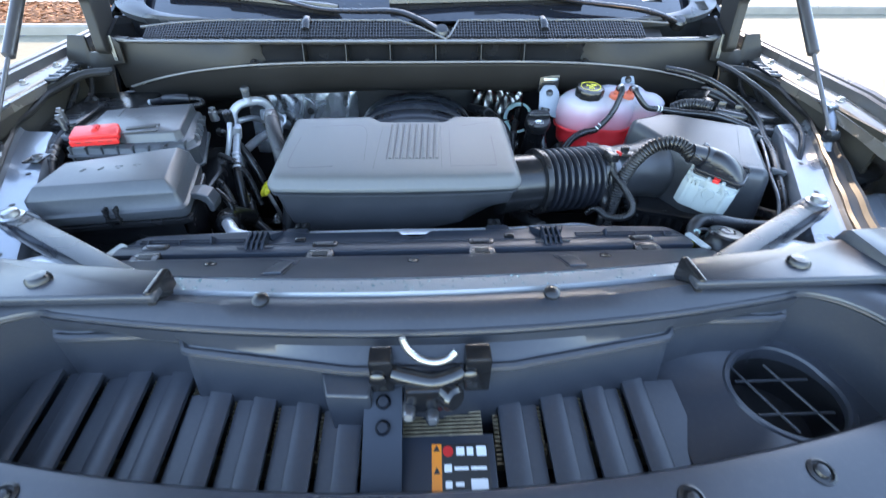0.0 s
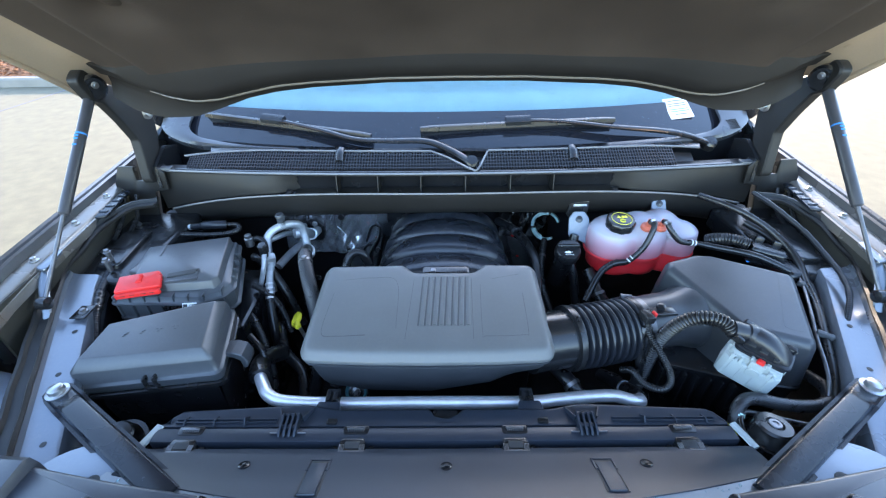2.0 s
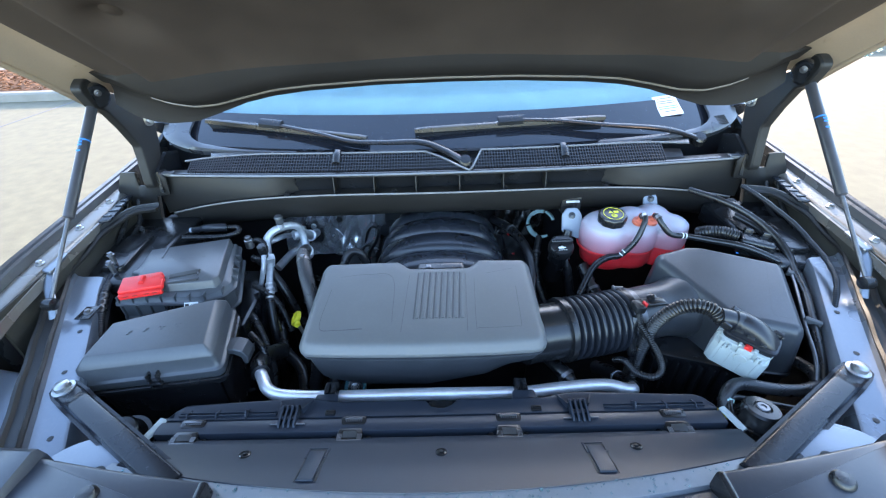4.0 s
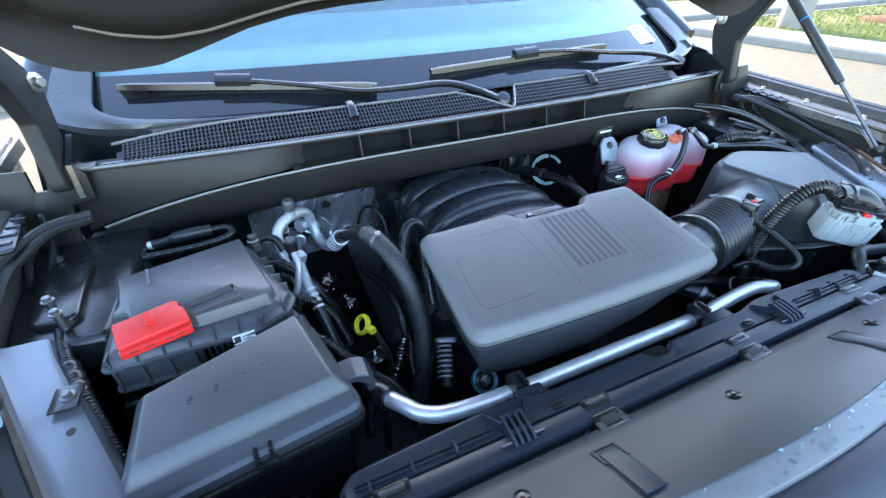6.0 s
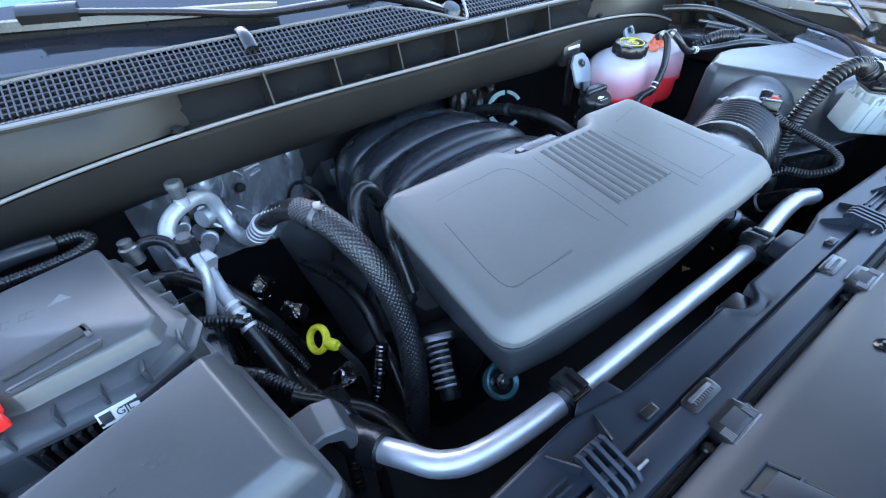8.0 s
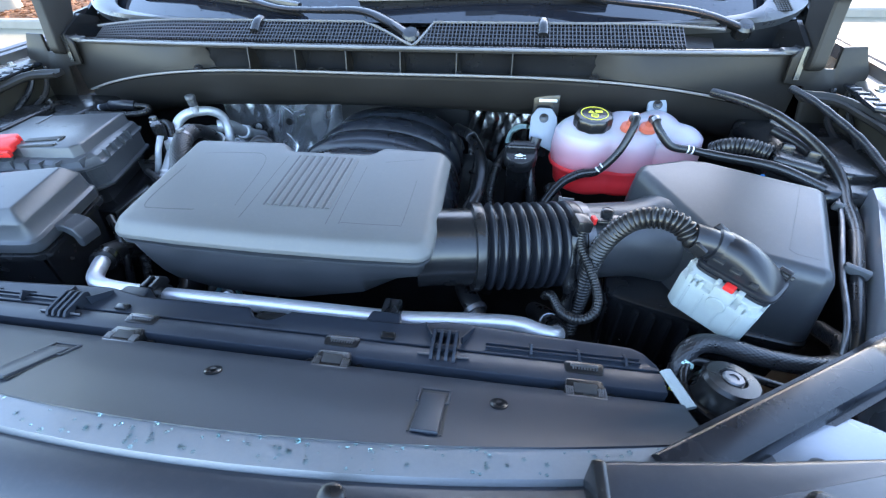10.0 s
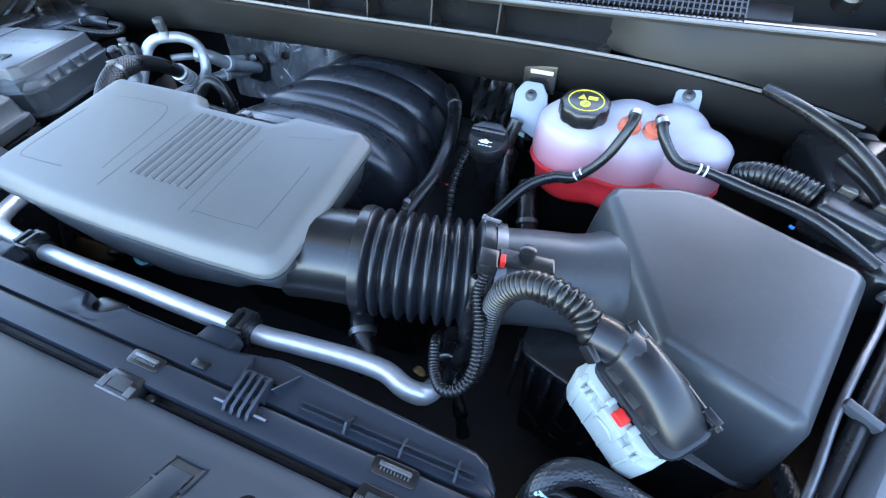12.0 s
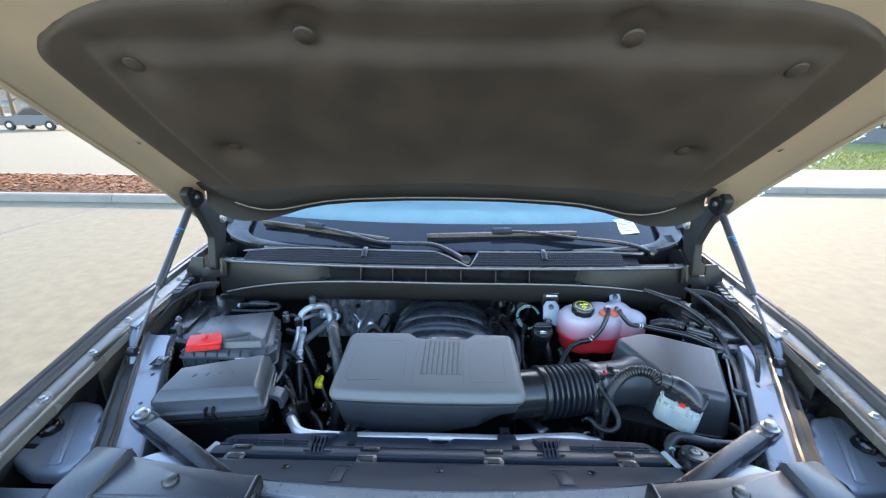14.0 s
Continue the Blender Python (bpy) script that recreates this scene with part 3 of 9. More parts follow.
def gutter():
    """The flange inside the fender's edge, on which the hood closes."""
    bm = bmesh.new()
    rings = []
    for y in span(0.22, 1.33, 18):
        z = 1.20 + 0.075 * min(1, max(0, (y - 0.1) / 0.8)) + 0.02 * max(0, y - 0.9) - 0.03
        e = 0.115 * (y - 0.6) - 0.01
        rings.append([(x + e, y, zz) for x, zz in ((0.964, z + 0.010), (0.958, z - 0.004), (0.952, z - 0.004), (0.948, z + 0.002), (0.918, z - 0.004), (0.912, z - 0.010), (0.908 + 0.003 * math.sin(y * 40), z - 0.030), (0.904 + 0.003 * math.sin(y * 40), z - 0.030), (0.908, z - 0.012), (0.916, z - 0.008), (0.95, z - 0.008), (0.964, z - 0.008))])
    return loft(bm, rings)


both(gutter, "gutter", M_GUTTER, car, "painted inner flange with bolts")


def gutter_studs(y):
    def build():
        bm = bmesh.new()
        z = 1.20 + 0.075 * min(1, max(0, (y - 0.1) / 0.8)) + 0.02 * max(0, y - 0.9) - 0.035
        return bolt(bm, (0.922 + 0.115 * (y - 0.6), y, z + 0.003), 0.006, 0.009)
    return build


for y in (0.47, 0.62, 0.78, 0.93, 1.08, 1.22):
    both(gutter_studs(y), "bolt", M_STEEL, car)


def rail_x(y):
    return 0.722 + 0.505 * (y - 0.6) - 0.9 * max(0, y - 0.95) ** 1.3


def rail_z(y):
    return 1.132 + 0.10 * (y - 0.55)


def apron():
    """The upper rail beside the engine bay: a painted box section with a stepped top."""
    bm, rings = bmesh.new(), []
    for y in span(0.40, 0.97, 16):
        x, z = rail_x(y), rail_z(y)
        rings.append([(x - 0.035, y, z - 0.05), (x - 0.035, y, z - 0.012), (x - 0.028, y, z - 0.002), (x - 0.02, y, z), (x + 0.02, y, z + 0.001), (x + 0.032, y, z + 0.004),
                      (x + 0.036, y, z + 0.012), (x + 0.05, y, z + 0.012), (x + 0.05, y, z - 0.05)])
    return loft(bm, rings)


def apron_wall():
    """Dark inner wall below the rail."""
    bm, rings = bmesh.new(), []
    for y in span(0.40, 1.30, 12):
        x, z = rail_x(y), rail_z(y)
        rings.append([(x - 0.02, y, z - 0.045), (x + 0.045, y, z - 0.045), (x + 0.045, y, z - 0.5), (x - 0.02, y, z - 0.5)])
    return loft(bm, rings)


both(apron_wall, "apron_wall", M_DEEP, car, "dark wall below the rail")
both(apron, "apron_rail", M_PAINT, car, "painted rail beside the engine bay")


def apron_seal():
    """Rubber flange along the rail's outer edge: a flat web between two beads."""
    pts = [(rail_x(y) + 0.058, y, rail_z(y) + 0.012) for y in span(0.43, 0.96, 14)] + [(0.952, 1.03, 1.205), (0.945, 1.11, 1.222), (0.90, 1.18, 1.236), (0.84, 1.20, 1.24)]
    rings = []
    line = spline(pts, 0.02)
    for i, p in enumerate(line):
        t = (line[min(i + 1, len(line) - 1)] - line[max(i - 1, 0)]).normalized()
        n = t.cross(Vector((0, 0, 1))).normalized()
        wob = 0.0015 * math.sin(i * 1.1)
        rings.append([p + n * u + Vector((0, 0, v + wob)) for u, v in ((-0.019, 0.0), (-0.020, 0.006), (-0.015, 0.009), (-0.011, 0.004), (0.006, 0.003), (0.010, 0.010), (0.016, 0.010), (0.019, 0.003), (0.018, -0.004), (-0.014, -0.004))])
    return loft(bmesh.new(), rings)


both(apron_seal, "rail_seal", M_ROLL, car, "black rubber seal on the rail")


def rail_hole(y, dx):
    def build():
        bm = bmesh.new()
        x, z = rail_x(y) + dx, rail_z(y)
        return lathe(bm, [(0.0045, 0.0), (0.0052, 0.0012), (0, 0.0014)], Matrix.Translation((x, y, z - 0.0002)), 16)
    return build


for y, dx in ((0.70, 0.004), (0.57, 0.0), (0.80, -0.008), (0.47, -0.004)):
    both(rail_hole(y, dx), "hole", M_GROOVE, car, "dark disc for the shade of a hole in the rail")


def inner_wheelhouse():
    """Closing wall between rail and fender, and the floor of that gap."""
    bm = bmesh.new()
    loft(bm, [[(0.80, y, 0.55), (1.0, y, 0.50), (1.0, y, 0.46), (0.78, y, 0.50)] for y in (0.05, 1.6)])
    return bm


both(inner_wheelhouse, "wheelhouse", M_DEEP, car)


LAMP_PLATE = [(0.803, 0.562), (0.839, 0.531), (0.907, 0.534), (0.966, 0.560), (1.012, 0.635), (1.015, 0.705), (1.000, 0.728), (0.961, 0.738), (0.910, 0.728), (0.878, 0.700), (0.872, 0.672), (0.846, 0.668), (0.832, 0.648), (0.842, 0.626), (0.820, 0.612), (0.797, 0.606)]


def lamp_plate():
    """Pressed plate over the headlamp, with a turned-down edge and a raised band."""
    bm = bmesh.new()
    lift = lambda x, y: (y - 0.6) * 0.06 + 0.012
    rings = []
    for d, z in ((0.0, 1.070), (-0.002, 1.092), (0.001, 1.099), (0.006, 1.102), (0.012, 1.102)):
        rings.append([(p[0], p[1], z + lift(p[0], p[1])) for p in shrink(LAMP_PLATE, 0.014, d, 3)])
    loft(bm, rings)
    slab(bm, round_poly([(0.848, 0.548), (0.876, 0.546), (0.972, 0.722), (0.946, 0.726)], 0.005, 3), 1.097, 1.107, 0.004, 2, lift)
    return bm


both(lamp_plate, "lamp_plate", M_PLATE, car, "pressed plate over the headlamp")


def plate_bolt():
    bm = bmesh.new()
    lathe(bm, [(0.022, 0), (0.022, 0.012), (0.017, 0.02), (0.009, 0.022), (0.009, 0.035), (0, 0.036)], Matrix.Translation((0.957, 0.642, 1.116)) @ Matrix.Diagonal((1.15, 1.15, 1.0, 1)), 8)
    return bm


both(plate_bolt, "adjuster", M_BLACK, car, "black plastic adjuster")


def plate_slot():
    return box(bmesh.new(), 0.945, 0.974, 0.589, 0.602, 1.110, 1.1147, 0.0002)


def rear_slot():
    return box(bmesh.new(), 0.976, 1.002, 0.678, 0.690, 1.112, 1.1203, 0.0002)


both(plate_slot, "plate_slot", M_GROOVE, car)
both(rear_slot, "plate_slot", M_GROOVE, car)


def wheelhouse_cap():
    """Rounded painted cap of the front member, by the brace."""
    bm = bmesh.new()
    lathe(bm, [(0.10, -0.06), (0.10, -0.01), (0.09, 0.0), (0.02, 0.006), (0, 0.006)], Matrix.Translation((0.595, 0.515, 1.136)) @ Matrix.Diagonal((1.0, 0.62, 1, 1)), 28)
    return bm


both(wheelhouse_cap, "member_cap", M_PAINT, car, "painted cap with a drain hole")


def cap_hole():
    return lathe(bmesh.new(), [(0.012, 0), (0.012, 0.0015), (0, 0.0016)], Matrix.Translation((0.575, 0.505, 1.1412)), 16)


both(cap_hole, "hole", M_GROOVE, car)


def corner_panel():
    """Moulded black corner by the hinge, with a notched upper edge."""
    bm = bmesh.new()
    out = round_poly([(1.0, 1.10), (1.0, 1.262), (0.974, 1.312), (0.931, 1.310), (0.933, 1.270), (0.914, 1.270), (0.905, 1.300), (0.862, 1.309), (0.845, 1.290), (0.848, 1.242), (0.889, 1.236), (0.903, 1.167), (0.91, 1.10)], 0.003, 2)
    tmp = slab(bmesh.new(), [(p[0], p[1] - 1.2) for p in out], -0.004, 0.004, 0.002, 2)
    merge(bm, tmp, Matrix.Translation((0, 1.275, 1.2)) @ Matrix.Rotation(radians(85), 4, "X"))
    return bm


both(corner_panel, "corner_panel", M_COWL, car, "black moulded corner panel with a notched edge")


def corner_rod(pts):
    return lambda: tube(bmesh.new(), pts, 0.006, 0.015, 8)


for pts in ([(0.955, 1.24, 1.25), (0.955, 1.20, 1.20), (0.95, 1.13, 1.165)], [(0.930, 1.25, 1.24), (0.925, 1.21, 1.19), (0.93, 1.16, 1.165)]):
    both(corner_rod(pts), "hinge_rod", M_BLACK, car)



def tower_panel():
    """Black panel between the rail's end and the cowl."""
    out = round_poly([(0.80, 0.955), (0.93, 0.955), (0.965, 1.10), (0.985, 1.285), (0.78, 1.285), (0.79, 1.12)], 0.02, 4)
    bm = slab(bmesh.new(), out, 1.10, 1.165, 0.012, 3)
    slab(bm, round_poly([(0.845, 1.0), (0.91, 1.0), (0.935, 1.16), (0.86, 1.17)], 0.02, 4), 1.155, 1.178, 0.006, 3)
    return bm


both(tower_panel, "tower_panel", M_BLACK, car, "black panel at the rear of the rail")


def fender_bracket():
    bm = bmesh.new()
    out = round_poly([(0.925, 1.12), (0.955, 1.11), (0.975, 1.26), (0.955, 1.27)], 0.008, 3)
    slab(bm, out, 1.240, 1.248, 0.003, 2)
    for y in (1.14, 1.17, 1.20, 1.23):
        slab(bm, round_poly(rect(0.95 + 0.1 * (y - 1.18), y, 0.024, 0.010), 0.004, 3), 1.246, 1.251, 0.002, 2)
    return bm


both(fender_bracket, "fender_bracket", M_BRACE, car, "slotted painted bracket under the fender")


def front_bracket():
    bm = bmesh.new()
    slab(bm, round_poly([(0.915, 0.90), (0.945, 0.91), (0.965, 0.985), (0.935, 0.98)], 0.01, 3), 1.232, 1.240, 0.003, 2)
    tube(bm, [(0.940, 0.93, 1.234), (0.915, 0.88, 1.215), (0.892, 0.845, 1.195), (0.885, 0.82, 1.165)], lambda r: 0.012 - 0.03 * min(0.15, r), 0.01, 8, 0.5)
    return bm


both(front_bracket, "strut_bracket", M_PAINT, car, "painted bracket of the gas strut")

# closing walls under and behind the bay
bm = box(bmesh.new(), -0.99, 0.99, 0.03, 4.6, 0.28, 0.34, 0.01)
part("underbody", bm, M_DEEP, car)
bm = box(bmesh.new(), -0.985, 0.985, 1.50, 1.54, 0.33, 1.33, 0.01)
part("bulkhead", bm, M_DEEP, car)
for s in (-1, 1):
    bm = box(bmesh.new(), min(s * 0.985, s * 1.025), max(s * 0.985, s * 1.025), 1.6, 4.6, 0.3, 1.32, 0.02)
    part("door_side", bm, M_PAINT, car)
    bm = bmesh.new()
    tube(bm, [(s * 0.955, 1.52, 1.36), (s * 0.895, 1.92, 1.60), (s * 0.80, 2.3, 1.84)], 0.045, 0.06, 10, 0.7)
    part("pillar", bm, M_DARKPAINT, car)
    # added dark sheet gives the shade of the gap beside the hinge
    bm = loft(bmesh.new(), [[(s * x, y, 0.9), (s * x, y, z)] + [(s * (x + 0.012), y, z), (s * (x + 0.012), y, 0.9)] for x, y, z in ((0.84, 1.30, 1.30), (0.90, 1.34, 1.32), (0.95, 1.42, 1.335), (0.965, 1.56, 1.35))])
    part("hinge_shade_sheet", bm, M_DEEP, car, "dark sheet for the shade beside the hinge")
    # added dark sheets stand in for the shaded inside of the painted fender
    bm = loft(bmesh.new(), [[(s * (0.90 + 0.115 * (y - 0.6)), y, lo), (s * (0.906 + 0.115 * (y - 0.6)), y, lo), (s * (0.906 + 0.115 * (y - 0.6)), y, 1.235), (s * (0.90 + 0.115 * (y - 0.6)), y, 1.235)] for y, lo in ((0.76, 0.62), (1.0, 0.62), (1.30, 0.62))])
    part("fender_shade_sheet", bm, M_FENDER_SHADE, car, "brown black sheet for the shade inside the fender")
    bm = loft(bmesh.new(), [[(s * x, y, 0.7), (s * (x + 0.006), y, 0.7), (s * (x + 0.006), y, 1.185), (s * x, y, 1.185)] for x, y in ((0.93, 0.32), (0.965, 0.52), (0.985, 0.77))])
    part("fender_shade_sheet", bm, M_FENDER_SHADE, car)
    for y in (0.62, 3.6):
        bm = bmesh.new()
        lathe(bm, [(0.2, -0.12), (0.37, -0.12), (0.4, -0.08), (0.4, 0.08), (0.37, 0.12), (0.2, 0.12)], pose(s * 0.86, y, 0.4, 0, 90, 0), 32)
        tyre = part("wheel", bm, M_TYRE, car)
        bm = bmesh.new()
        lathe(bm, [(0.24, -0.11), (0.24, 0.11), (0.08, 0.1), (0, 0.1)], pose(s * 0.86, y, 0.4, 0, 90, 0), 24)
        part("rim", bm, M_STEEL, tyre, "silver rim")
# unseen opaque panes, added to block sun leaking through the cabin
for s in (-1, 1):
    bm = loft(bmesh.new(), [[(s * (x - 0.26 * (z - 1.32)), y, z) for y, z in ((1.44, 1.0), (1.44, 1.32), (2.35, 1.845), (4.55, 1.80), (4.55, 1.0))] for x in (0.955, 0.965)])
    part("side_window", bm, M_FARGLASS, car, "opaque unseen side glass that keeps sun out of the bay")
bm = loft(bmesh.new(), [[(x, 2.28, 1.85 - 0.08 * x * x), (x, 3.4, 1.90 - 0.08 * x * x), (x, 4.6, 1.82 - 0.08 * x * x), (x, 4.6, 1.79 - 0.08 * x * x), (x, 3.4, 1.87 - 0.08 * x * x), (x, 2.28, 1.82 - 0.08 * x * x)] for x in span(-0.94, 0.94, 9)])
part("roof", bm, M_PAINT, car)
bm = box(bmesh.new(), -0.97, 0.97, 4.56, 4.62, 0.3, 1.84, 0.02)
part("rear_wall", bm, M_PAINT, car)

# ---- windshield, cowl and wipers ----
def ws_y(x):
    return 1.325 + 0.10 * (abs(x) / 0.8) ** 2.2


def ws_point(x, d):
    """A place on the glass: d metres up the slope."""
    return Vector((x * (1 - 0.09 * d), ws_y(x) + d * 0.86, 1.328 + d * 0.51))


# dashboard behind the windshield
bm = ribbon(bmesh.new(), span(-0.86, 0.86, 15), lambda x: [(ws_y(x) + 0.10, 1.335), (ws_y(x) + 0.24, 1.41), (ws_y(x) + 0.60, 1.46), (2.15, 1.38), (2.16, 1.1), (1.55, 1.1)])
single("dashboard", bm, M_DASH, "grey dashboard behind the windshield", "dashboard")
bm = box(bmesh.new(), -0.8, 0.8, 2.9, 3.05, 0.5, 1.62, 0.05)
single("seat_row", bm, M_DASH, "grey seat backs inside the cabin", "seat")

windshield = thing("windshield", "raked windshield with dark enamel edge and rain spots", "windshield", (0, 1.4, 1.33))
xs = span(-0.92, 0.92, 25)
bm = bmesh.new()
n_w = Vector((0, -0.51, 0.86))
ds = span(0.0, 1.02, 12)
top = [[ws_point(x, d) for x in xs] for d in ds]
bot = [[p - n_w * 0.005 for p in row] for row in top]
for grid_rows in (top, bot):
    loft(bm, grid_rows, closed=False)
for a, b in ((top[0], bot[0]), (top[-1], bot[-1])):
    loft(bm, [a, b], closed=False)
for i in (0, -1):
    loft(bm, [[r[i] for r in top], [r[i] for r in bot]], closed=False)
bmesh.ops.remove_doubles(bm, verts=bm.verts, dist=1e-5)
pane = part("pane", bm, M_GLASS, windshield)
pane.visible_shadow = False
bm = bmesh.new()
loft(bm, [[ws_point(x, d) + n_w * 0.0006 for x in xs] for d in span(0.0, 0.145, 5)], closed=False)
part("enamel_band", bm, M_FRIT, windshield, "black enamel band along the lower edge", 80)
for s in (-1, 1):
    bm = bmesh.new()
    loft(bm, [[ws_point(s * (0.92 - q), d) + n_w * 0.0006 for q in (0, 0.025, 0.05)] for d in span(0.145, 1.0, 10)], closed=False)
    part("enamel_band", bm, M_FRIT, windshield, "", 80)
# paper sticker behind the glass
bm = bmesh.new()
c = ws_point(0.726, 0.115)
sm = Matrix.Translation(c + n_w * 0.003) @ Matrix(((0.98, -0.15, 0, 0), (0.18, 0.85, -0.51, 0), (0.05, 0.5, 0.86, 0), (0, 0, 0, 1)))
box(bm, -0.040, 0.040, -0.041, 0.041, -0.0003, 0.0003, 0.0001, 0.003, sm)
sticker = part("sticker", bm, M_LABEL, windshield, "white paper sticker with blue print")
for y, w in ((0.030, 0.05), (0.018, 0.06), (0.010, 0.06), (-0.004, 0.066), (-0.012, 0.066), (-0.024, 0.04)):
    bm = box(bmesh.new(), -w / 2, w / 2, y - 0.0016, y + 0.0012, 0.0003, 0.0007, 0.0001, 0.0005, sm)
    part("print_bar", bm, M_BLUEINK if -0.02 < y < 0.0 else M_INK, sticker)
# rain drops on the glass
rd = random.Random(8)
bm = bmesh.new()
for i in range(420):
    x, d = rd.uniform(-0.7, 0.78), rd.uniform(0.01, 0.14) if i % 3 else rd.uniform(0.14, 0.3)
    r = rd.uniform(0.0008, 0.0024)
    p = ws_point(x, d) + n_w * 0.001
    bmesh.ops.create_icosphere(bm, subdivisions=1, radius=r, matrix=Matrix.Translation(p) @ Matrix.Diagonal((1, 1.3, 0.5, 1)))
tagged(single("rain_drops", bm, M_GLASS, "clear rain drops on the glass", "water drops", kind="stuff"))

cowl = thing("windshield_cowl", "black plastic cowl trim with ribs and a rubber seal", "cowl trim", (0, 1.22, 1.1))


def lip_y(x):
    return 1.222 + 0.07 * (abs(x) / 0.85) ** 2.2


def lip_z(x):
    return 1.307 - 0.012 * (abs(x) / 0.85) ** 2


def seal_line(x):
    a = min(1.2, abs(x) / 0.74)
    return 1.192 + 0.066 * a ** 2, 1.262 - 0.052 * a ** 3.2


def roll(x):
    y, z = seal_line(x)
    k = 0.012 + 0.020 * min(1.0, (abs(x) / 0.28) ** 2)
    return [(y, z - 0.004), (y + 0.004, z - 0.022), (y + 0.014, z - 0.046), (y + 0.032, z - 0.073), (y + 0.055, z - 0.082 - 0.4 * k), (y + 0.12, z - 0.084 - k),
            (y + 0.12, z - 0.080 - k), (y + 0.058, z - 0.078 - 0.4 * k), (y + 0.036, z - 0.069), (y + 0.019, z - 0.044), (y + 0.010, z - 0.022), (y + 0.006, z - 0.006)]


part("lower_roll", ribbon(bmesh.new(), span(-0.86, 0.86, 37), roll), M_ROLL, cowl, "rolled lower edge of the cowl")
bm = bmesh.new()
tube(bm, [(x, seal_line(x)[0] - 0.002, seal_line(x)[1] + 0.001) for x in span(-0.86, 0.86, 25)], 0.0027, 0.012, 8)
part("lower_seal", bm, M_PIPING, cowl, "thin pale rubber lip along the roll")
part("ledge", ribbon(bmesh.new(), span(-0.46, 0.46, 17), lambda x: [(seal_line(x)[0], seal_line(x)[1] - 0.006), (1.262, 1.250), (1.262, 1.246), (seal_line(x)[0], seal_line(x)[1] - 0.01)]), M_COWL, cowl)
part("recess_wall", ribbon(bmesh.new(), span(-0.46, 0.46, 17), lambda x: [(1.262, 1.246), (1.250, 1.302), (1.254, 1.302), (1.267, 1.246)]), M_BLACK, cowl)
part("upper_lip", ribbon(bmesh.new(), span(-0.85, 0.85, 33), lambda x: [(lip_y(x) + a, lip_z(x) + b) for a, b in ((0, -0.007), (0, 0), (0.008, 0.002), (0.04, 0.0), (0.04, -0.007), (0.008, -0.009))]), M_COWL, cowl)
bm = bmesh.new()
tube(bm, [(x, lip_y(x), lip_z(x)) for x in span(-0.85, 0.85, 25)], 0.0034, 0.015, 8)
part("upper_seal", bm, M_BEAD, cowl, "shiny rubber bead on the upper lip")
for x in (-0.33, -0.215, -0.095, 0.03, 0.155, 0.275):
    bm = loft(bmesh.new(), [[(x + d, 1.226, 1.303), (x + d, 1.258, 1.303), (x + d, 1.262, 1.250), (x + d, 1.215, 1.256)] for d in (-0.0015, 0.0015)])
    part("rib", bm, M_COWL, cowl)
for x in (-0.47, -0.16, 0.16, 0.45):
    bm = bmesh.new()
    lathe(bm, [(0.010, 0), (0.010, 0.002), (0.006, 0.003), (0.006, 0.006), (0, 0.007)], aim((x, 1.225, 1.2555), (0, -0.1, 1)), 14)
    part("push_pin", bm, M_RUBBER, cowl)
for s in (-1, 1):
    # side panels rise forward from the recess to the seal
    bm = bmesh.new()
    rings = []
    for q in span(0.0, 1.0, 9):
        x = 0.45 + 0.44 * q
        y0, z0 = seal_line(x)
        f = min(1.0, q / 0.12)
        ya, za = lip_y(x) + 0.003, lip_z(x) - 0.007
        yb, zb = y0 + 0.008 + (1 - f) * 0.035, z0 + 0.003 - (1 - f) * 0.008
        ym = (ya + yb) / 2 + 0.012 * (1 - f)
        rings.append([(s * x, ya, za), (s * x, ym - 0.004, (za + zb) / 2), (s * x, yb, zb), (s * x, yb + 0.004, zb - 0.003), (s * x, ym + 0.003, (za + zb) / 2), (s * x, ya + 0.006, za - 0.003)])
    loft(bm, rings)
    part("side_panel", bm, M_COWL, cowl, "sloping grey black side panel")
    bm = bmesh.new()
    slab(bm, round_poly(rect(s * 0.852, 1.297, 0.05, 0.022), 0.005, 3), 1.293, 1.303, 0.003, 2)
    part("end_clip", bm, M_BOX, cowl)

grille = thing("cowl_grille", "black mesh air intake below the windshield", "air grille", (0, 1.26, 1.32))


def g_pt(x, f):
    """Place on the sloping mesh: f from its front to its rear edge."""
    b = 1.0 if abs(x) < 0.5 else 1 - 0.35 * ((abs(x) - 0.5) / 0.2) ** 2
    rear = Vector((x, 1.250 + 0.036 * b + 0.055 * (abs(x) / 0.7) ** 2, 1.326 + 0.0155 * b - 0.008 * (abs(x) / 0.7) ** 2))
    front = Vector((x, lip_y(x) + 0.009, lip_z(x) + 0.004))
    return front.lerp(rear, f)


def notch(x):
    return max(0.0, 1 - (0.055 - x) / 0.118) if x < 0.055 else max(0.0, 1 - (x - 0.055) / 0.04)


bm = bmesh.new()
for x in span(-0.78, 0.63, 177):
    lo = 0.05
    hi = 1 - 0.95 * notch(x) if notch(x) > 0 else 1
    if hi - lo < 0.1:
        continue
    a, b = g_pt(x, lo), g_pt(x, hi)
    d = Vector((0.0011, 0, 0))
    u = Vector((0, -0.0012, 0.002))
    loft(bm, [[p - d - u, p + d - u, p + d + u, p - d + u] for p in (a, b)])
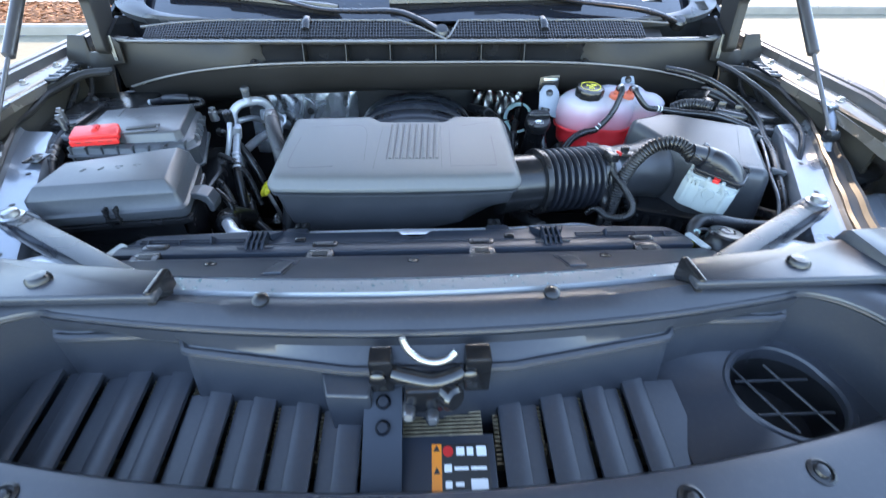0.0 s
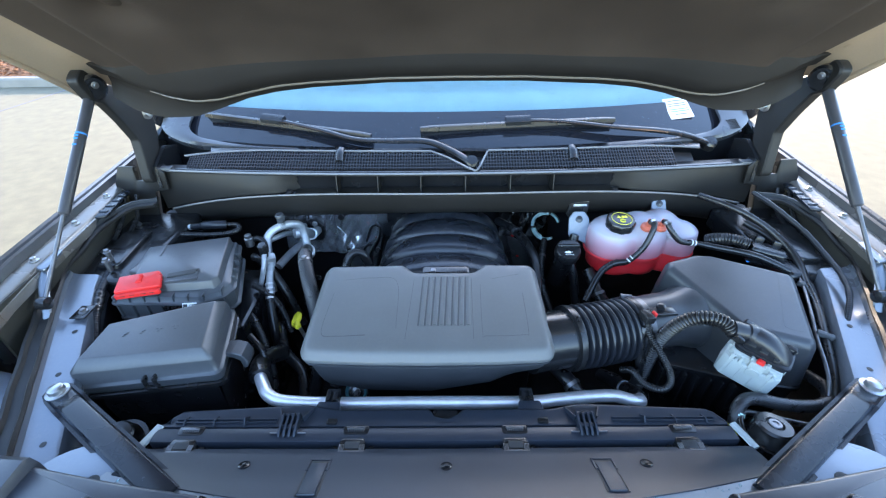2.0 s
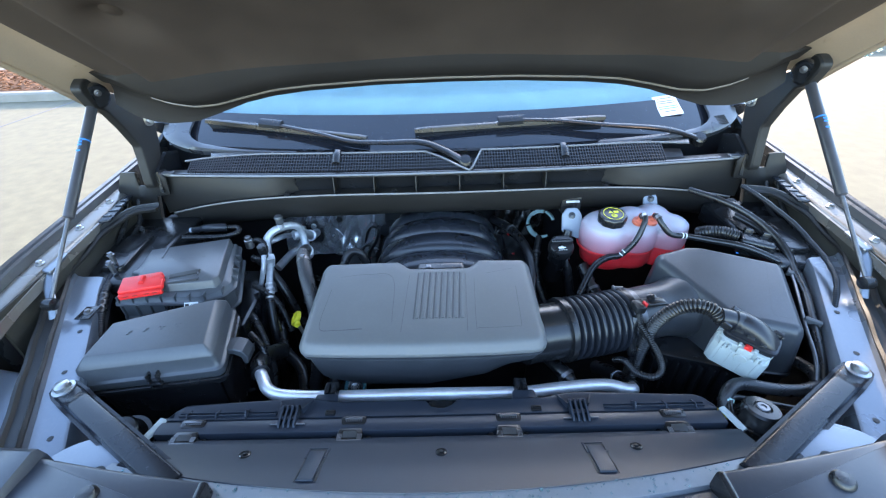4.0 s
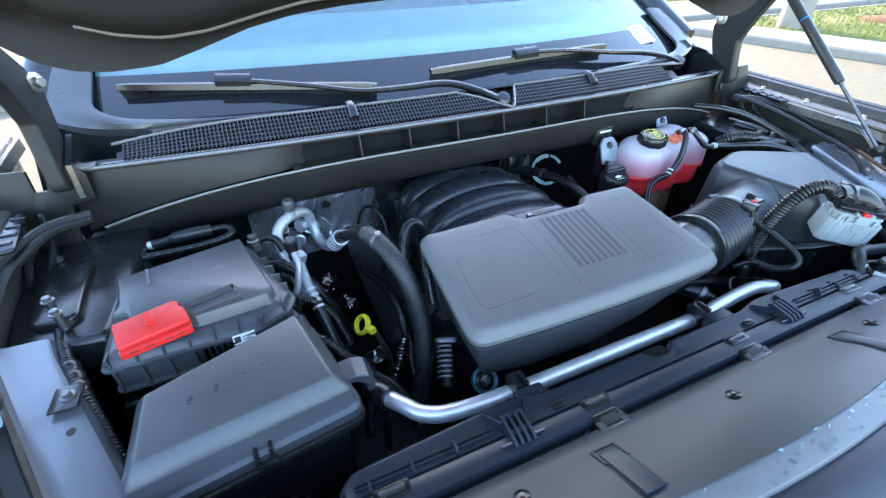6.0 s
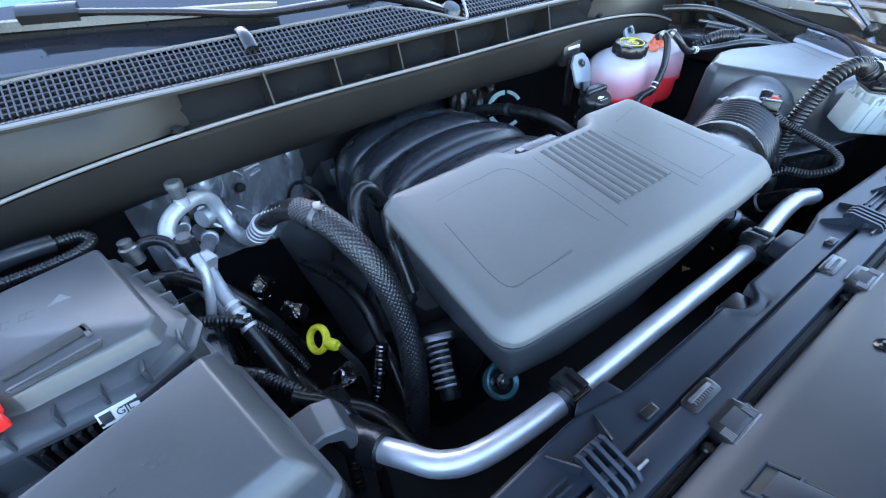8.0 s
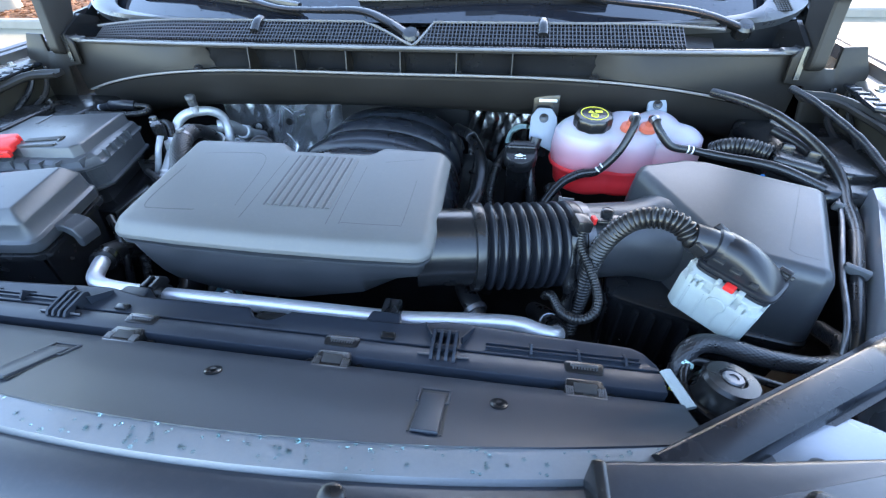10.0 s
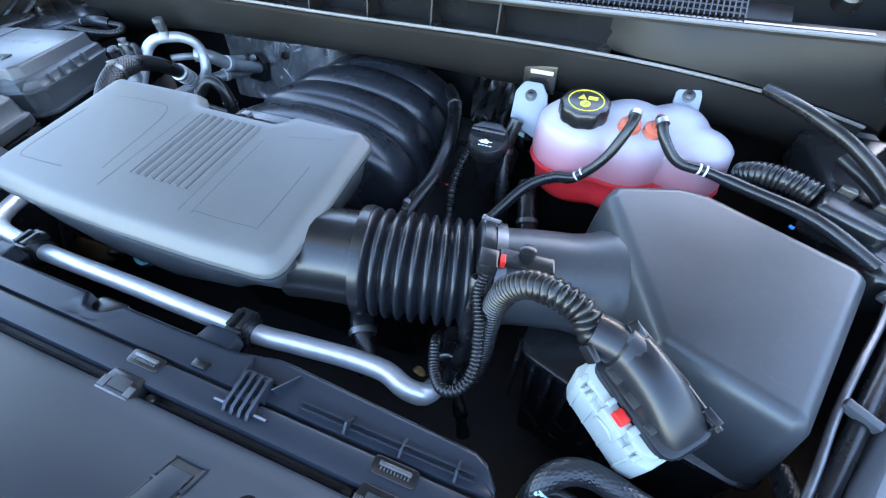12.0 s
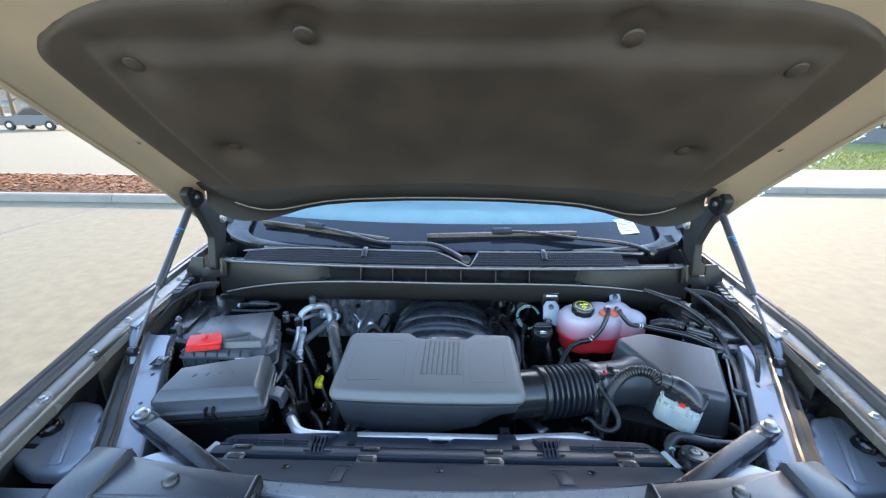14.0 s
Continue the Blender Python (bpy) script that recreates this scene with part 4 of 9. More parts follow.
for f in (0.16, 0.33, 0.50, 0.67, 0.84):
    for x0, x1 in ((-0.78, 0.055 - 0.118 * (1.0 - (1 - f) / 0.95) - 0.004), (0.055 + 0.04 * (1.0 - (1 - f) / 0.95) + 0.004, 0.63)):
        pts = [g_pt(x, f) for x in span(x0, x1, 24)]
        u = Vector((0, -0.0012, 0.002))
        v = Vector((0, 0.0009, 0.0006))
        loft(bm, [[p - v - u, p + v - u, p + v + u, p - v + u] for p in pts])
tagged(part("mesh", bm, M_GRILLE, grille, "fine square mesh"), kind="stuff")
bm = loft(bmesh.new(), [[g_pt(x, 0) + Vector((0, 0.006, -0.016)) for x in span(-0.80, 0.70, 30)], [g_pt(x, 1) + Vector((0, 0.006, -0.016)) for x in span(-0.80, 0.70, 30)]], closed=False)
part("backing", bm, M_DEEP, grille)
bm = bmesh.new()
for x0, x1 in ((-0.80, -0.063), (0.095, 0.72)):
    tube(bm, [g_pt(x, 1.03) + Vector((0, 0, 0.002)) for x in span(x0, x1, 14)], 0.0030, 0.012, 6)
tube(bm, [g_pt(-0.063, 1.03), g_pt(-0.02, 0.68) + Vector((0, 0, 0.002)), g_pt(0.045, 0.02) + Vector((0, 0, 0.003)), g_pt(0.064, 0.02) + Vector((0, 0, 0.003)), g_pt(0.095, 1.03)], 0.0030, 0.006, 6)
part("frame", bm, M_BEAD, grille, "grey frame bead of the mesh")
part("front_bar", ribbon(bmesh.new(), span(-0.82, 0.80, 30), lambda x: [(lip_y(x) + a, lip_z(x) + b) for a, b in ((0.004, 0.0), (0.004, 0.0035), (0.010, 0.0045), (0.011, 0.0))]), M_BLACK, grille)
for x in (-0.325, 0.335):
    a, b = g_pt(x, 0.42), g_pt(x, 1.12)
    bm = tube(bmesh.new(), [a + Vector((0, 0, 0.006)), a.lerp(b, 0.5) + Vector((0, 0, 0.010)), b + Vector((0, 0, 0.004))], 0.0105, 0.004, 10, 0.55)
    part("clip", bm, M_BLACK, grille)
# trim between mesh and glass, and the painted corner pieces
bm = bmesh.new()
loft(bm, [[g_pt(x, 1.03) for x in span(-0.72, 0.72, 31)], [Vector((x * 1.06, ws_y(x * 1.06) + 0.012, 1.334)) for x in span(-0.72, 0.72, 31)]], closed=False)
part("rear_trim", bm, M_BLACK, grille, "black trim against the glass")
for s in (-1, 1):
    bm = bmesh.new()
    outer = spline([(0.925, 1.62, 1.432), (0.942, 1.55, 1.392), (0.944, 1.491, 1.356), (0.91, 1.452, 1.340), (0.869, 1.427, 1.331), (0.786, 1.394, 1.325), (0.619, 1.36, 1.323), (0.46, 1.342, 1.324)], 0.02)
    inner = spline([(0.84, 1.62, 1.440), (0.842, 1.56, 1.404), (0.842, 1.51, 1.378), (0.838, 1.462, 1.356), (0.80, 1.425, 1.342), (0.75, 1.407, 1.335), (0.62, 1.369, 1.330), (0.46, 1.346, 1.328)], 0.02)
    rows = []
    for q in span(0, 1, 28):
        o, i = outer[round(q * (len(outer) - 1))], inner[round(q * (len(inner) - 1))]
        o, i = Vector((s * o.x, o.y, o.z)) + n_w * 0.006, Vector((s * i.x, i.y, i.z)) + n_w * 0.010
        rows.append([o - n_w * 0.02, o, o.lerp(i, 0.3) + n_w * 0.006, o.lerp(i, 0.75) + n_w * 0.004, i, i - n_w * 0.008])
    loft(bm, rows)
    part("corner_trim", bm, M_TRIM, grille, "blue grey corner trim sweeping round the glass")
bm = bmesh.new()
mm = Matrix.Translation(Vector((0.872, 1.452, 1.348)) + n_w * 0.012) @ Matrix(((0.98, -0.15, 0, 0), (0.18, 0.85, -0.51, 0), (0.05, 0.5, 0.86, 0), (0, 0, 0, 1)))
for i in range(6):
    for j in range(6):
        box(bm, -0.018 + 0.006 * i, -0.014 + 0.006 * i, -0.018 + 0.006 * j, -0.014 + 0.006 * j, -0.003, 0.0012, 0.0004, m=mm)
tagged(part("small_mesh", bm, M_GROOVE, grille, "patch of small square holes"), kind="stuff")

wiper_lift = n_w * 0.018


def wiper(blade, arm, head, label):
    root = thing("wiper", label, "wiper", ws_point(*head), group="windshield wipers")
    a, b = ws_point(*blade[0]) + wiper_lift, ws_point(*blade[1]) + wiper_lift
    bm = bmesh.new()
    t = (b - a).normalized()
    s = t.cross(n_w).normalized()
    prof = [(-0.010, -0.003), (-0.012, 0.004), (-0.004, 0.011), (0.003, 0.012), (0.010, 0.003), (0.006, -0.003)]
    loft(bm, [[p + s * u * k + n_w * v * k for u, v in prof] for p, k in ((a, 0.8), (a.lerp(b, 0.05), 1), (a.lerp(b, 0.5), 1.05), (a.lerp(b, 0.95), 1), (b, 0.8))])
    part("blade", bm, M_RUBBER, root, "black rubber blade")
    bm = bmesh.new()
    loft(bm, [[p + s * u - n_w * v for u, v in ((-0.002, 0), (0.002, 0), (0.001, 0.016), (-0.001, 0.016))] for p in (a, b)])
    part("lip", bm, M_RUBBER, root)
    h = ws_point(*head) + wiper_lift * 1.3
    bm = bmesh.new()
    loft(bm, [[h + t * q + s * u + n_w * v for u, v in ((-0.013, -0.004), (-0.012, 0.009), (0.0, 0.013), (0.012, 0.009), (0.013, -0.004))] for q in (-0.035, -0.03, 0.03, 0.04)])
    part("coupling", bm, M_BLACK, root, "moulded coupling")
    pts = [h + n_w * 0.004] + [ws_point(*q[:2]) + n_w * q[2] for q in arm]
    total = sum((Vector(p) - Vector(q)).length for p, q in zip(pts, pts[1:]))
    bm = tube(bmesh.new(), pts, lambda r: 0.0085 + 0.009 * min(1, r / total) ** 1.5, 0.015, 10, 0.55)
    part("arm", bm, M_BLACK, root, "satin black arm")
    bm = bmesh.new()
    p = pts[-1]
    lathe(bm, [(0.02, -0.012), (0.02, 0.008), (0.015, 0.014), (0, 0.015)], aim(p, n_w), 20)
    part("pivot_cap", bm, M_BLACK, root)
    return root


wiper(((-0.795, 0.088), (-0.245, 0.036)), ((-0.40, 0.052, 0.026), (-0.29, 0.022, 0.026), (-0.19, 0.016, 0.027), (-0.08, 0.014, 0.028), (-0.01, -0.018, 0.028), (0.048, -0.058, 0.024)), (-0.560, 0.085), "black wiper with a flat blade, parked on the lower glass")
wiper(((-0.10, 0.062), (0.49, 0.075)), ((0.33, 0.075, 0.026), (0.48, 0.045, 0.026), (0.62, 0.020, 0.025), (0.70, 0.0, 0.02), (0.775, -0.035, 0.012)), (0.190, 0.085), "black wiper with a flat blade, parked on the driver side")


# ---- hood ----
hood = thing("hood", "open hood seen from below, grey painted frame with dark felt pad", "hood", (0, 1.25, 1.55))


def hz(y):
    return 1.745 + 0.7 * (1.0 - y)


def hood_rear(x):
    return 1.135 + 0.11 * min(1.0, abs(x) / 0.76) ** 2


def edge_drop(x):
    return 0.9 * max(0.0, abs(x) - 0.905)


def dip(x, y):
    """How far the rear beam hangs below the plane."""
    d = max(0.0, hood_rear(x) - y)
    side = min(1.0, max(0.0, (0.84 - abs(x)) / 0.07))
    return 0.072 * math.exp(-(d / 0.075) ** 1.4) * side


def table(x, rows):
    """Straight steps between rows of (x, value), for either side."""
    x = abs(x) / 1.045
    for (a, u), (b, v) in zip(rows, rows[1:]):
        if x <= b:
            return u + (v - u) * (x - a) / (b - a)
    return rows[-1][1]


def ridge(x):
    z = table(x, ((0, 1.572), (0.15, 1.570), (0.305, 1.561), (0.39, 1.552), (0.46, 1.537), (0.535, 1.519), (0.60, 1.512), (0.66, 1.519), (0.72, 1.535), (0.80, 1.56)))
    return Vector((x, 1.13 + 0.065 * (abs(x) / 0.66) ** 2, z))


def lip(x):
    z = table(x, ((0, 1.553), (0.15, 1.551), (0.32, 1.541), (0.405, 1.531), (0.475, 1.516), (0.56, 1.488), (0.62, 1.470), (0.69, 1.465), (0.74, 1.470), (0.78, 1.485), (0.82, 1.52)))
    return Vector((x, 1.17 + 0.04 * min(1.2, abs(x) / 0.66) ** 2, z))


bm = bmesh.new()
rows_in, rows_out = [], []
for x in span(-0.955, 0.955, 45):
    inner, outer = [], []
    for q in span(0, 1, 16):
        back = min(1.0, max(0.0, (abs(x) - 0.885) / 0.03))
        y = (hood_rear(x) + 0.015 + 0.075 * back) * (1 - q) + (0.30 + 0.12 * (abs(x) / 0.95) ** 3) * q
        z = hz(y) - edge_drop(x) - 0.03 * back * (1 - q) ** 6
        inner.append(Vector((x, y, z - dip(x, y) * 0.9)))
        outer.append(Vector((x, y + 0.03, z + 0.045 - 0.02 * q)))
    rows_in.append(inner)
    rows_out.append(outer)
loft(bm, [i + o[::-1] for i, o in zip(rows_in, rows_out)])
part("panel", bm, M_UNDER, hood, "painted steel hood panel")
up = Vector((0, 0.0018, 0.0026))
skin = [[p + up for p in row] for row in rows_out]
part("outer_skin", loft(bmesh.new(), [r + [p + up for p in r[::-1]] for r in skin]), M_PAINT, hood, "grey metallic outer skin", 60)
PAD_DENTS = [(-0.282, 0.683), (0.31, 0.683), (-0.65, 0.745), (0.66, 0.745), (-0.595, 0.99), (0.605, 0.99)]
bm = bmesh.new()
rows_in, rows_out = [], []
NU, NV = 141, 81
for iu in range(NU):
    u = -1 + 2 * iu / (NU - 1)
    inner, outer = [], []
    for iv in range(NV):
        v = iv / (NV - 1)
        w = 0.84 + 0.015 * math.sin(v * math.pi)
        corner = max(0.0, v - 0.82) / 0.18
        w -= 0.12 * corner ** 2.5 + 0.015 * (max(0.0, 0.22 - v) / 0.22) ** 1.5
        x = u * w
        yf = 0.63 + 0.05 * abs(u) ** 6
        y = (hood_rear(x) - 0.022) * (1 - v) + yf * v
        ex = max(0.0, (1 - abs(u)) * w)
        ey = y - yf
        ins = min((ex - 0.13) / 0.016, (ey - 0.07) / 0.016)
        groove = 0.005 * math.exp(-(ins * 0.016 / 0.011) ** 2)
        ins = 1 / (1 + math.exp(-3 * max(-3, min(3, ins))))
        rim = min(1.0, min(ex, ey + 0.004) / 0.02)
        z = hz(y) - edge_drop(x) - dip(x, y) * 0.55 - 0.006 - 0.012 * max(0, rim) ** 0.5 - 0.026 * ins + groove
        for px, py in PAD_DENTS:
            d2 = ((x - px) ** 2 + ((y - py) * 1.2) ** 2) / 0.045 ** 2
            z += 0.024 * math.exp(-d2)
        z += 0.002 * math.sin(x * 13 + y * 7)
        z = min(z, hz(y) - edge_drop(x) - dip(x, y) * 0.5 - 0.005)
        inner.append(Vector((x, y, z)))
        outer.append(Vector((x, y, hz(y) - edge_drop(x) - dip(x, y) * 0.5 + 0.004)))
    rows_in.append(inner)
    rows_out.append(outer)
loft(bm, [i + o[::-1] for i, o in zip(rows_in, rows_out)])
part("insulation_pad", bm, M_PAD, hood, "dark moulded felt pad", 60)
for px, py in PAD_DENTS:
    bm = bmesh.new()
    lathe(bm, [(0.02, 0), (0.018, 0.004), (0.008, 0.007), (0, 0.007)], aim((px, py, hz(py) - edge_drop(px) - 0.021), (0, -0.57, -0.82)), 18)
    part("fastener", bm, M_PAD, hood, "round fastener sunk in the pad")
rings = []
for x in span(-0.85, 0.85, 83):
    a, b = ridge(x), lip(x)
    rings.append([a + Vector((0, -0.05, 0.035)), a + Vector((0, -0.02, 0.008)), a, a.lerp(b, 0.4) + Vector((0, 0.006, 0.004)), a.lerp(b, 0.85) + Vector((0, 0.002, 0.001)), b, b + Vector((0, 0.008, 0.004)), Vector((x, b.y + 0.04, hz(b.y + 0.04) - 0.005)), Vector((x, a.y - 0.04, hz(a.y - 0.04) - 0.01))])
part("rear_lip", loft(bmesh.new(), rings), M_LIP, hood, "rolled lip of the rear edge, dark reflection in its colour", 60)
bm = tube(bmesh.new(), [ridge(x) + Vector((0, -0.001, -0.001)) for x in span(-0.74, 0.74, 61)], 0.0028, 0.015, 8)
part("rear_hem", bm, M_HEM, hood, "painted hem along the rear edge")
for s in (-1, 1):
    for y in (1.190, 1.015):
        bm = lathe(bmesh.new(), [(0.016, -0.001), (0.016, 0.001), (0.012, 0.003), (0.012, 0.0005)], aim((s * 0.888, y, hz(y) - edge_drop(0.888) - 0.001), (0, -0.57, -0.82)), 18)
        part("hole_rim", bm, M_UNDER, hood)
        bm = lathe(bmesh.new(), [(0.011, 0), (0.011, 0.002), (0, 0.002)], aim((s * 0.888, y, hz(y) - edge_drop(0.888) - 0.001), (0, -0.57, -0.82)), 16)
        part("hole", bm, M_GROOVE, hood)
    if s > 0:
        # dew along the driver side hem
        rd = random.Random(21)
        bm = bmesh.new()
        for i in range(70):
            y = rd.uniform(0.46, 1.16)
            m = Matrix.Translation((0.955 + rd.uniform(-0.004, 0.003), y, hz(y) - edge_drop(0.95) - 0.014)) @ Matrix.Scale(rd.uniform(0.0016, 0.0036), 4)
            bmesh.ops.create_icosphere(bm, subdivisions=1, radius=1.0, matrix=m)
        tagged(part("dew_drops", bm, M_GLASS, hood, "bright dew drops along the hem"), kind="stuff")
    # rolled outer hem
    bm = tube(bmesh.new(), [(s * 0.95, y, hz(y) - edge_drop(0.95) - 0.006) for y in span(0.42, 1.24, 12)], 0.007, 0.03, 8)
    part("side_hem", bm, M_UNDER, hood)

for s in (-1, 1):
    out = round_poly([(1.165, 1.565), (1.19, 1.515), (1.22, 1.50), (1.252, 1.445), (1.278, 1.388), (1.272, 1.352), (1.255, 1.27), (1.31, 1.26), (1.36, 1.375), (1.372, 1.42), (1.345, 1.465), (1.27, 1.53), (1.235, 1.548), (1.20, 1.585)], 0.018, 4)
    tmp = slab(bmesh.new(), out, -0.014, 0.014, 0.004, 3)
    bm = merge(bmesh.new(), tmp, Matrix(((0, 0, 1, s * 0.888), (1, 0, 0, 0), (0, 1, 0, 0), (0, 0, 0, 1))))
    hinge = part("hinge", bm, M_ROLL, hood, "dark steel hinge arm")
    bm = lathe(bmesh.new(), [(0.03, -0.01), (0.03, 0.006), (0.024, 0.012), (0.012, 0.012), (0.010, 0.02), (0, 0.02)], aim((s * 0.878, 1.21, 1.540), (-s * 0.8, -0.55, -0.1)), 20)
    part("pivot", bm, M_DARKPAINT, hinge, "black pivot lug")
    bm = bolt(bmesh.new(), (s * 0.861, 1.20, 1.547), 0.005, 0.008, (-s * 0.8, -0.55, -0.1))
    part("bolt", bm, M_LINE, hinge)
    bm = bolt(bmesh.new(), (s * 0.871, 1.345, 1.44), 0.010, 0.014, (-s, -0.5, 0))
    part("bolt", bm, M_STEEL, hinge)
    bm = loft(bmesh.new(), [[Vector(p) + Vector((s * d, 0, 0)) for p in ((0, 1.27, 1.25), (0, 1.40, 1.25), (0, 1.40, 1.33), (0, 1.35, 1.345), (0, 1.28, 1.31))] for d in (0.86, 0.87)])
    part("bracket", bm, M_DARKPAINT, hinge)
    strut = thing("gas_strut", "black gas strut holding the hood open", "gas strut", (s * 0.87, 0.83, 1.2), group="gas struts")
    a, b = Vector((s * 0.889, 0.84, 1.20)), Vector((s * 0.889, 1.218, 1.535))
    bm = tube(bmesh.new(), [a, a.lerp(b, 0.5)], 0.0042, 0.03, 10)
    part("rod", bm, M_LINE, strut, "thin steel rod")
    bm = lathe(bmesh.new(), [(0.006, 0), (0.011, 0.004), (0.0115, 0.012), (0.0115, 0.30), (0.009, 0.31), (0, 0.311)], aim(a.lerp(b, 0.38), b - a), 16)
    part("cylinder", bm, M_STRUT, strut, "black cylinder")
    bm = lathe(bmesh.new(), [(0.0118, 0), (0.0119, 0.0005), (0.0119, 0.003), (0.0118, 0.0035)], aim(a.lerp(b, 0.76), b - a), 16)
    part("label", bm, M_BLUEINK, strut, "blue printed band")
    for q in (0.70, 0.73, 0.745):
        bm = box(bmesh.new(), -0.005, 0.005, -0.0122, -0.0112, 0.0, 0.004, 0.0002, m=aim(a.lerp(b, q), b - a) @ Matrix.Rotation(radians(180), 4, "Z"))
        part("print_bar", bm, M_BLUEINK, strut)
    for p in (a, b):
        bm = lathe(bmesh.new(), [(0, -0.014), (0.013, -0.01), (0.014, 0), (0.013, 0.01), (0, 0.014)], aim(p, (1, 0, 0)), 14)
        part("ball_socket", bm, M_BLACK, strut)

AXIS["turn"] = None


# ---- engine bay ----
def lid_z(x, y):
    return 0.135 * (y - 0.72)


cover = thing("engine_cover", "grey grained plastic engine cover with a ribbed panel", "engine cover", (-0.03, 0.83, 1.07))
LID_P = [(-0.274, 0.716), (-0.16, 0.7085), (-0.03, 0.7055), (0.10, 0.7075), (0.211, 0.714), (0.207, 0.942), (0.195, 0.956), (0.088, 0.956), (0.066, 0.932), (-0.064, 0.932), (-0.088, 0.956), (-0.254, 0.956), (-0.266, 0.942)]
LID_R = [0.030, 0.2, 0.2, 0.2, 0.030, 0.02, 0.02, 0.02, 0.014, 0.014, 0.02, 0.02, 0.02]


def lid_ring(d):
    return shrink(LID_P, LID_R, d, 5)


bm = bmesh.new()
crown = lambda x, y: lid_z(x, y) + 0.004 * (1 - ((x + 0.03) / 0.26) ** 2)
rings = []
for d, z in ((0.004, 1.1545), (0.0, 1.1565), (0.0, 1.1625), (0.0008, 1.1640), (0.0032, 1.1668), (0.0065, 1.1712), (0.0095, 1.1746), (0.0125, 1.1769), (0.016, 1.1783), (0.021, 1.1790), (0.028, 1.1795)):
    rings.append([(p[0], p[1], z + crown(p[0], p[1])) for p in lid_ring(d)])
loft(bm, closed_top(rings, (-0.03, 0.83), lambda x, y: 1.1797 + crown(x, y)))
part("lid", bm, M_COVER, cover, "", 30)
bm = bmesh.new()
body_rings = []
for d, z, sh in ((0.009, 1.1585, 0.0), (0.014, 1.125, 0.0), (0.021, 1.09, 0.3), (0.028, 1.06, 0.7), (0.036, 1.037, 1.0), (0.06, 1.030, 1.0)):
    ring = []
    for p in lid_ring(d):
        rise = 0.075 * sh * min(1.0, max(0.0, (p[0] - 0.05) / 0.13)) + 0.02 * sh * max(0.0, (-0.15 - p[0]) / 0.12)
        ring.append((p[0], p[1], z + lid_z(*p[:2]) * (1 - sh) + rise))
    body_rings.append(ring)
loft(bm, body_rings)
part("housing", bm, M_HOUSING, cover, "lower half of the cover, shade put into its colour")
# parting step under the lid
bm = loft(bmesh.new(), [[(p[0], p[1], z + lid_z(*p[:2])) for p in lid_ring(d)] for d, z in ((0.008, 1.145), (0.0035, 1.146), (0.0035, 1.150), (0.008, 1.151))])
part("parting_rim", bm, M_HOUSING, cover)


def on_lid(x, y, h=0.0):
    return Vector((x, y, 1.1795 + crown(x, y) + h))


for i in range(8):
    x = -0.0455 + i * 0.013
    bm = bmesh.new()
    pts = [on_lid(x - 0.004, 0.776, -0.0006), on_lid(x - 0.001, 0.84, -0.0006), on_lid(x + 0.002, 0.905, -0.0006)]
    tube(bm, pts, 0.0022, 0.01, 8, 0.6)
    part("groove", bm, M_SEAM, cover, "groove between raised ribs, its shade in the colour")
    bm = bmesh.new()
    pts = [on_lid(x + 0.0028, 0.777, 0.0), on_lid(x + 0.0055, 0.84, 0.0), on_lid(x + 0.0085, 0.905, 0.0)]
    tube(bm, pts, 0.0042, 0.01, 8, 0.5)
    part("rib", bm, M_COVER, cover)
for pts in ([(-0.215, 0.90), (-0.155, 0.905), (-0.10, 0.892), (-0.092, 0.77)], [(-0.23, 0.865), (-0.236, 0.765), (-0.205, 0.755), (-0.15, 0.757)], [(-0.236, 0.765), (-0.225, 0.755), (-0.15, 0.755)],
            [(0.105, 0.90), (0.165, 0.915)], [(0.078, 0.885), (0.075, 0.76), (0.083, 0.752), (0.155, 0.755), (0.163, 0.762), (0.165, 0.86)], [(-0.063, 0.90), (-0.073, 0.745)], [(0.06, 0.90), (0.057, 0.745)]):
    bm = tube(bmesh.new(), [on_lid(x, y, -0.0003) for x, y in pts], 0.0007, 0.006, 6)
    part("seam", bm, M_SEAM, cover, "fine seam line")

# intake manifold behind the cover
manifold = thing("intake_manifold", "black ribbed plastic intake manifold behind the cover", "intake manifold", (-0.01, 1.2, 0.95))
for k in range(4):
    # each runner arches over from side to side
    y0 = 1.0 + 0.095 * k
    top = 1.148 + 0.012 * math.sin(math.pi * (k + 0.5) / 4) - 0.005 * k
    half = 0.188 - 0.007 * k
    rings = []
    for q in span(0, 1, 11):
        bulge = 0.021 * max(0.0, math.sin(math.pi * q ** 0.75)) ** 0.55
        ring = []
        for a in span(0, math.pi, 25):
            r = half + bulge * 0.8
            ring.append((0.0 + r * math.cos(a), y0 + 0.095 * q + 0.03 * math.cos(a) ** 2, 0.955 + (top - 0.975 + bulge) * max(0.0, math.sin(a)) ** 0.62))
        rings.append(ring)
    bm = loft(bmesh.new(), rings)
    part("runner", bm, M_RUNNER, manifold, "arched plastic runner", 50)
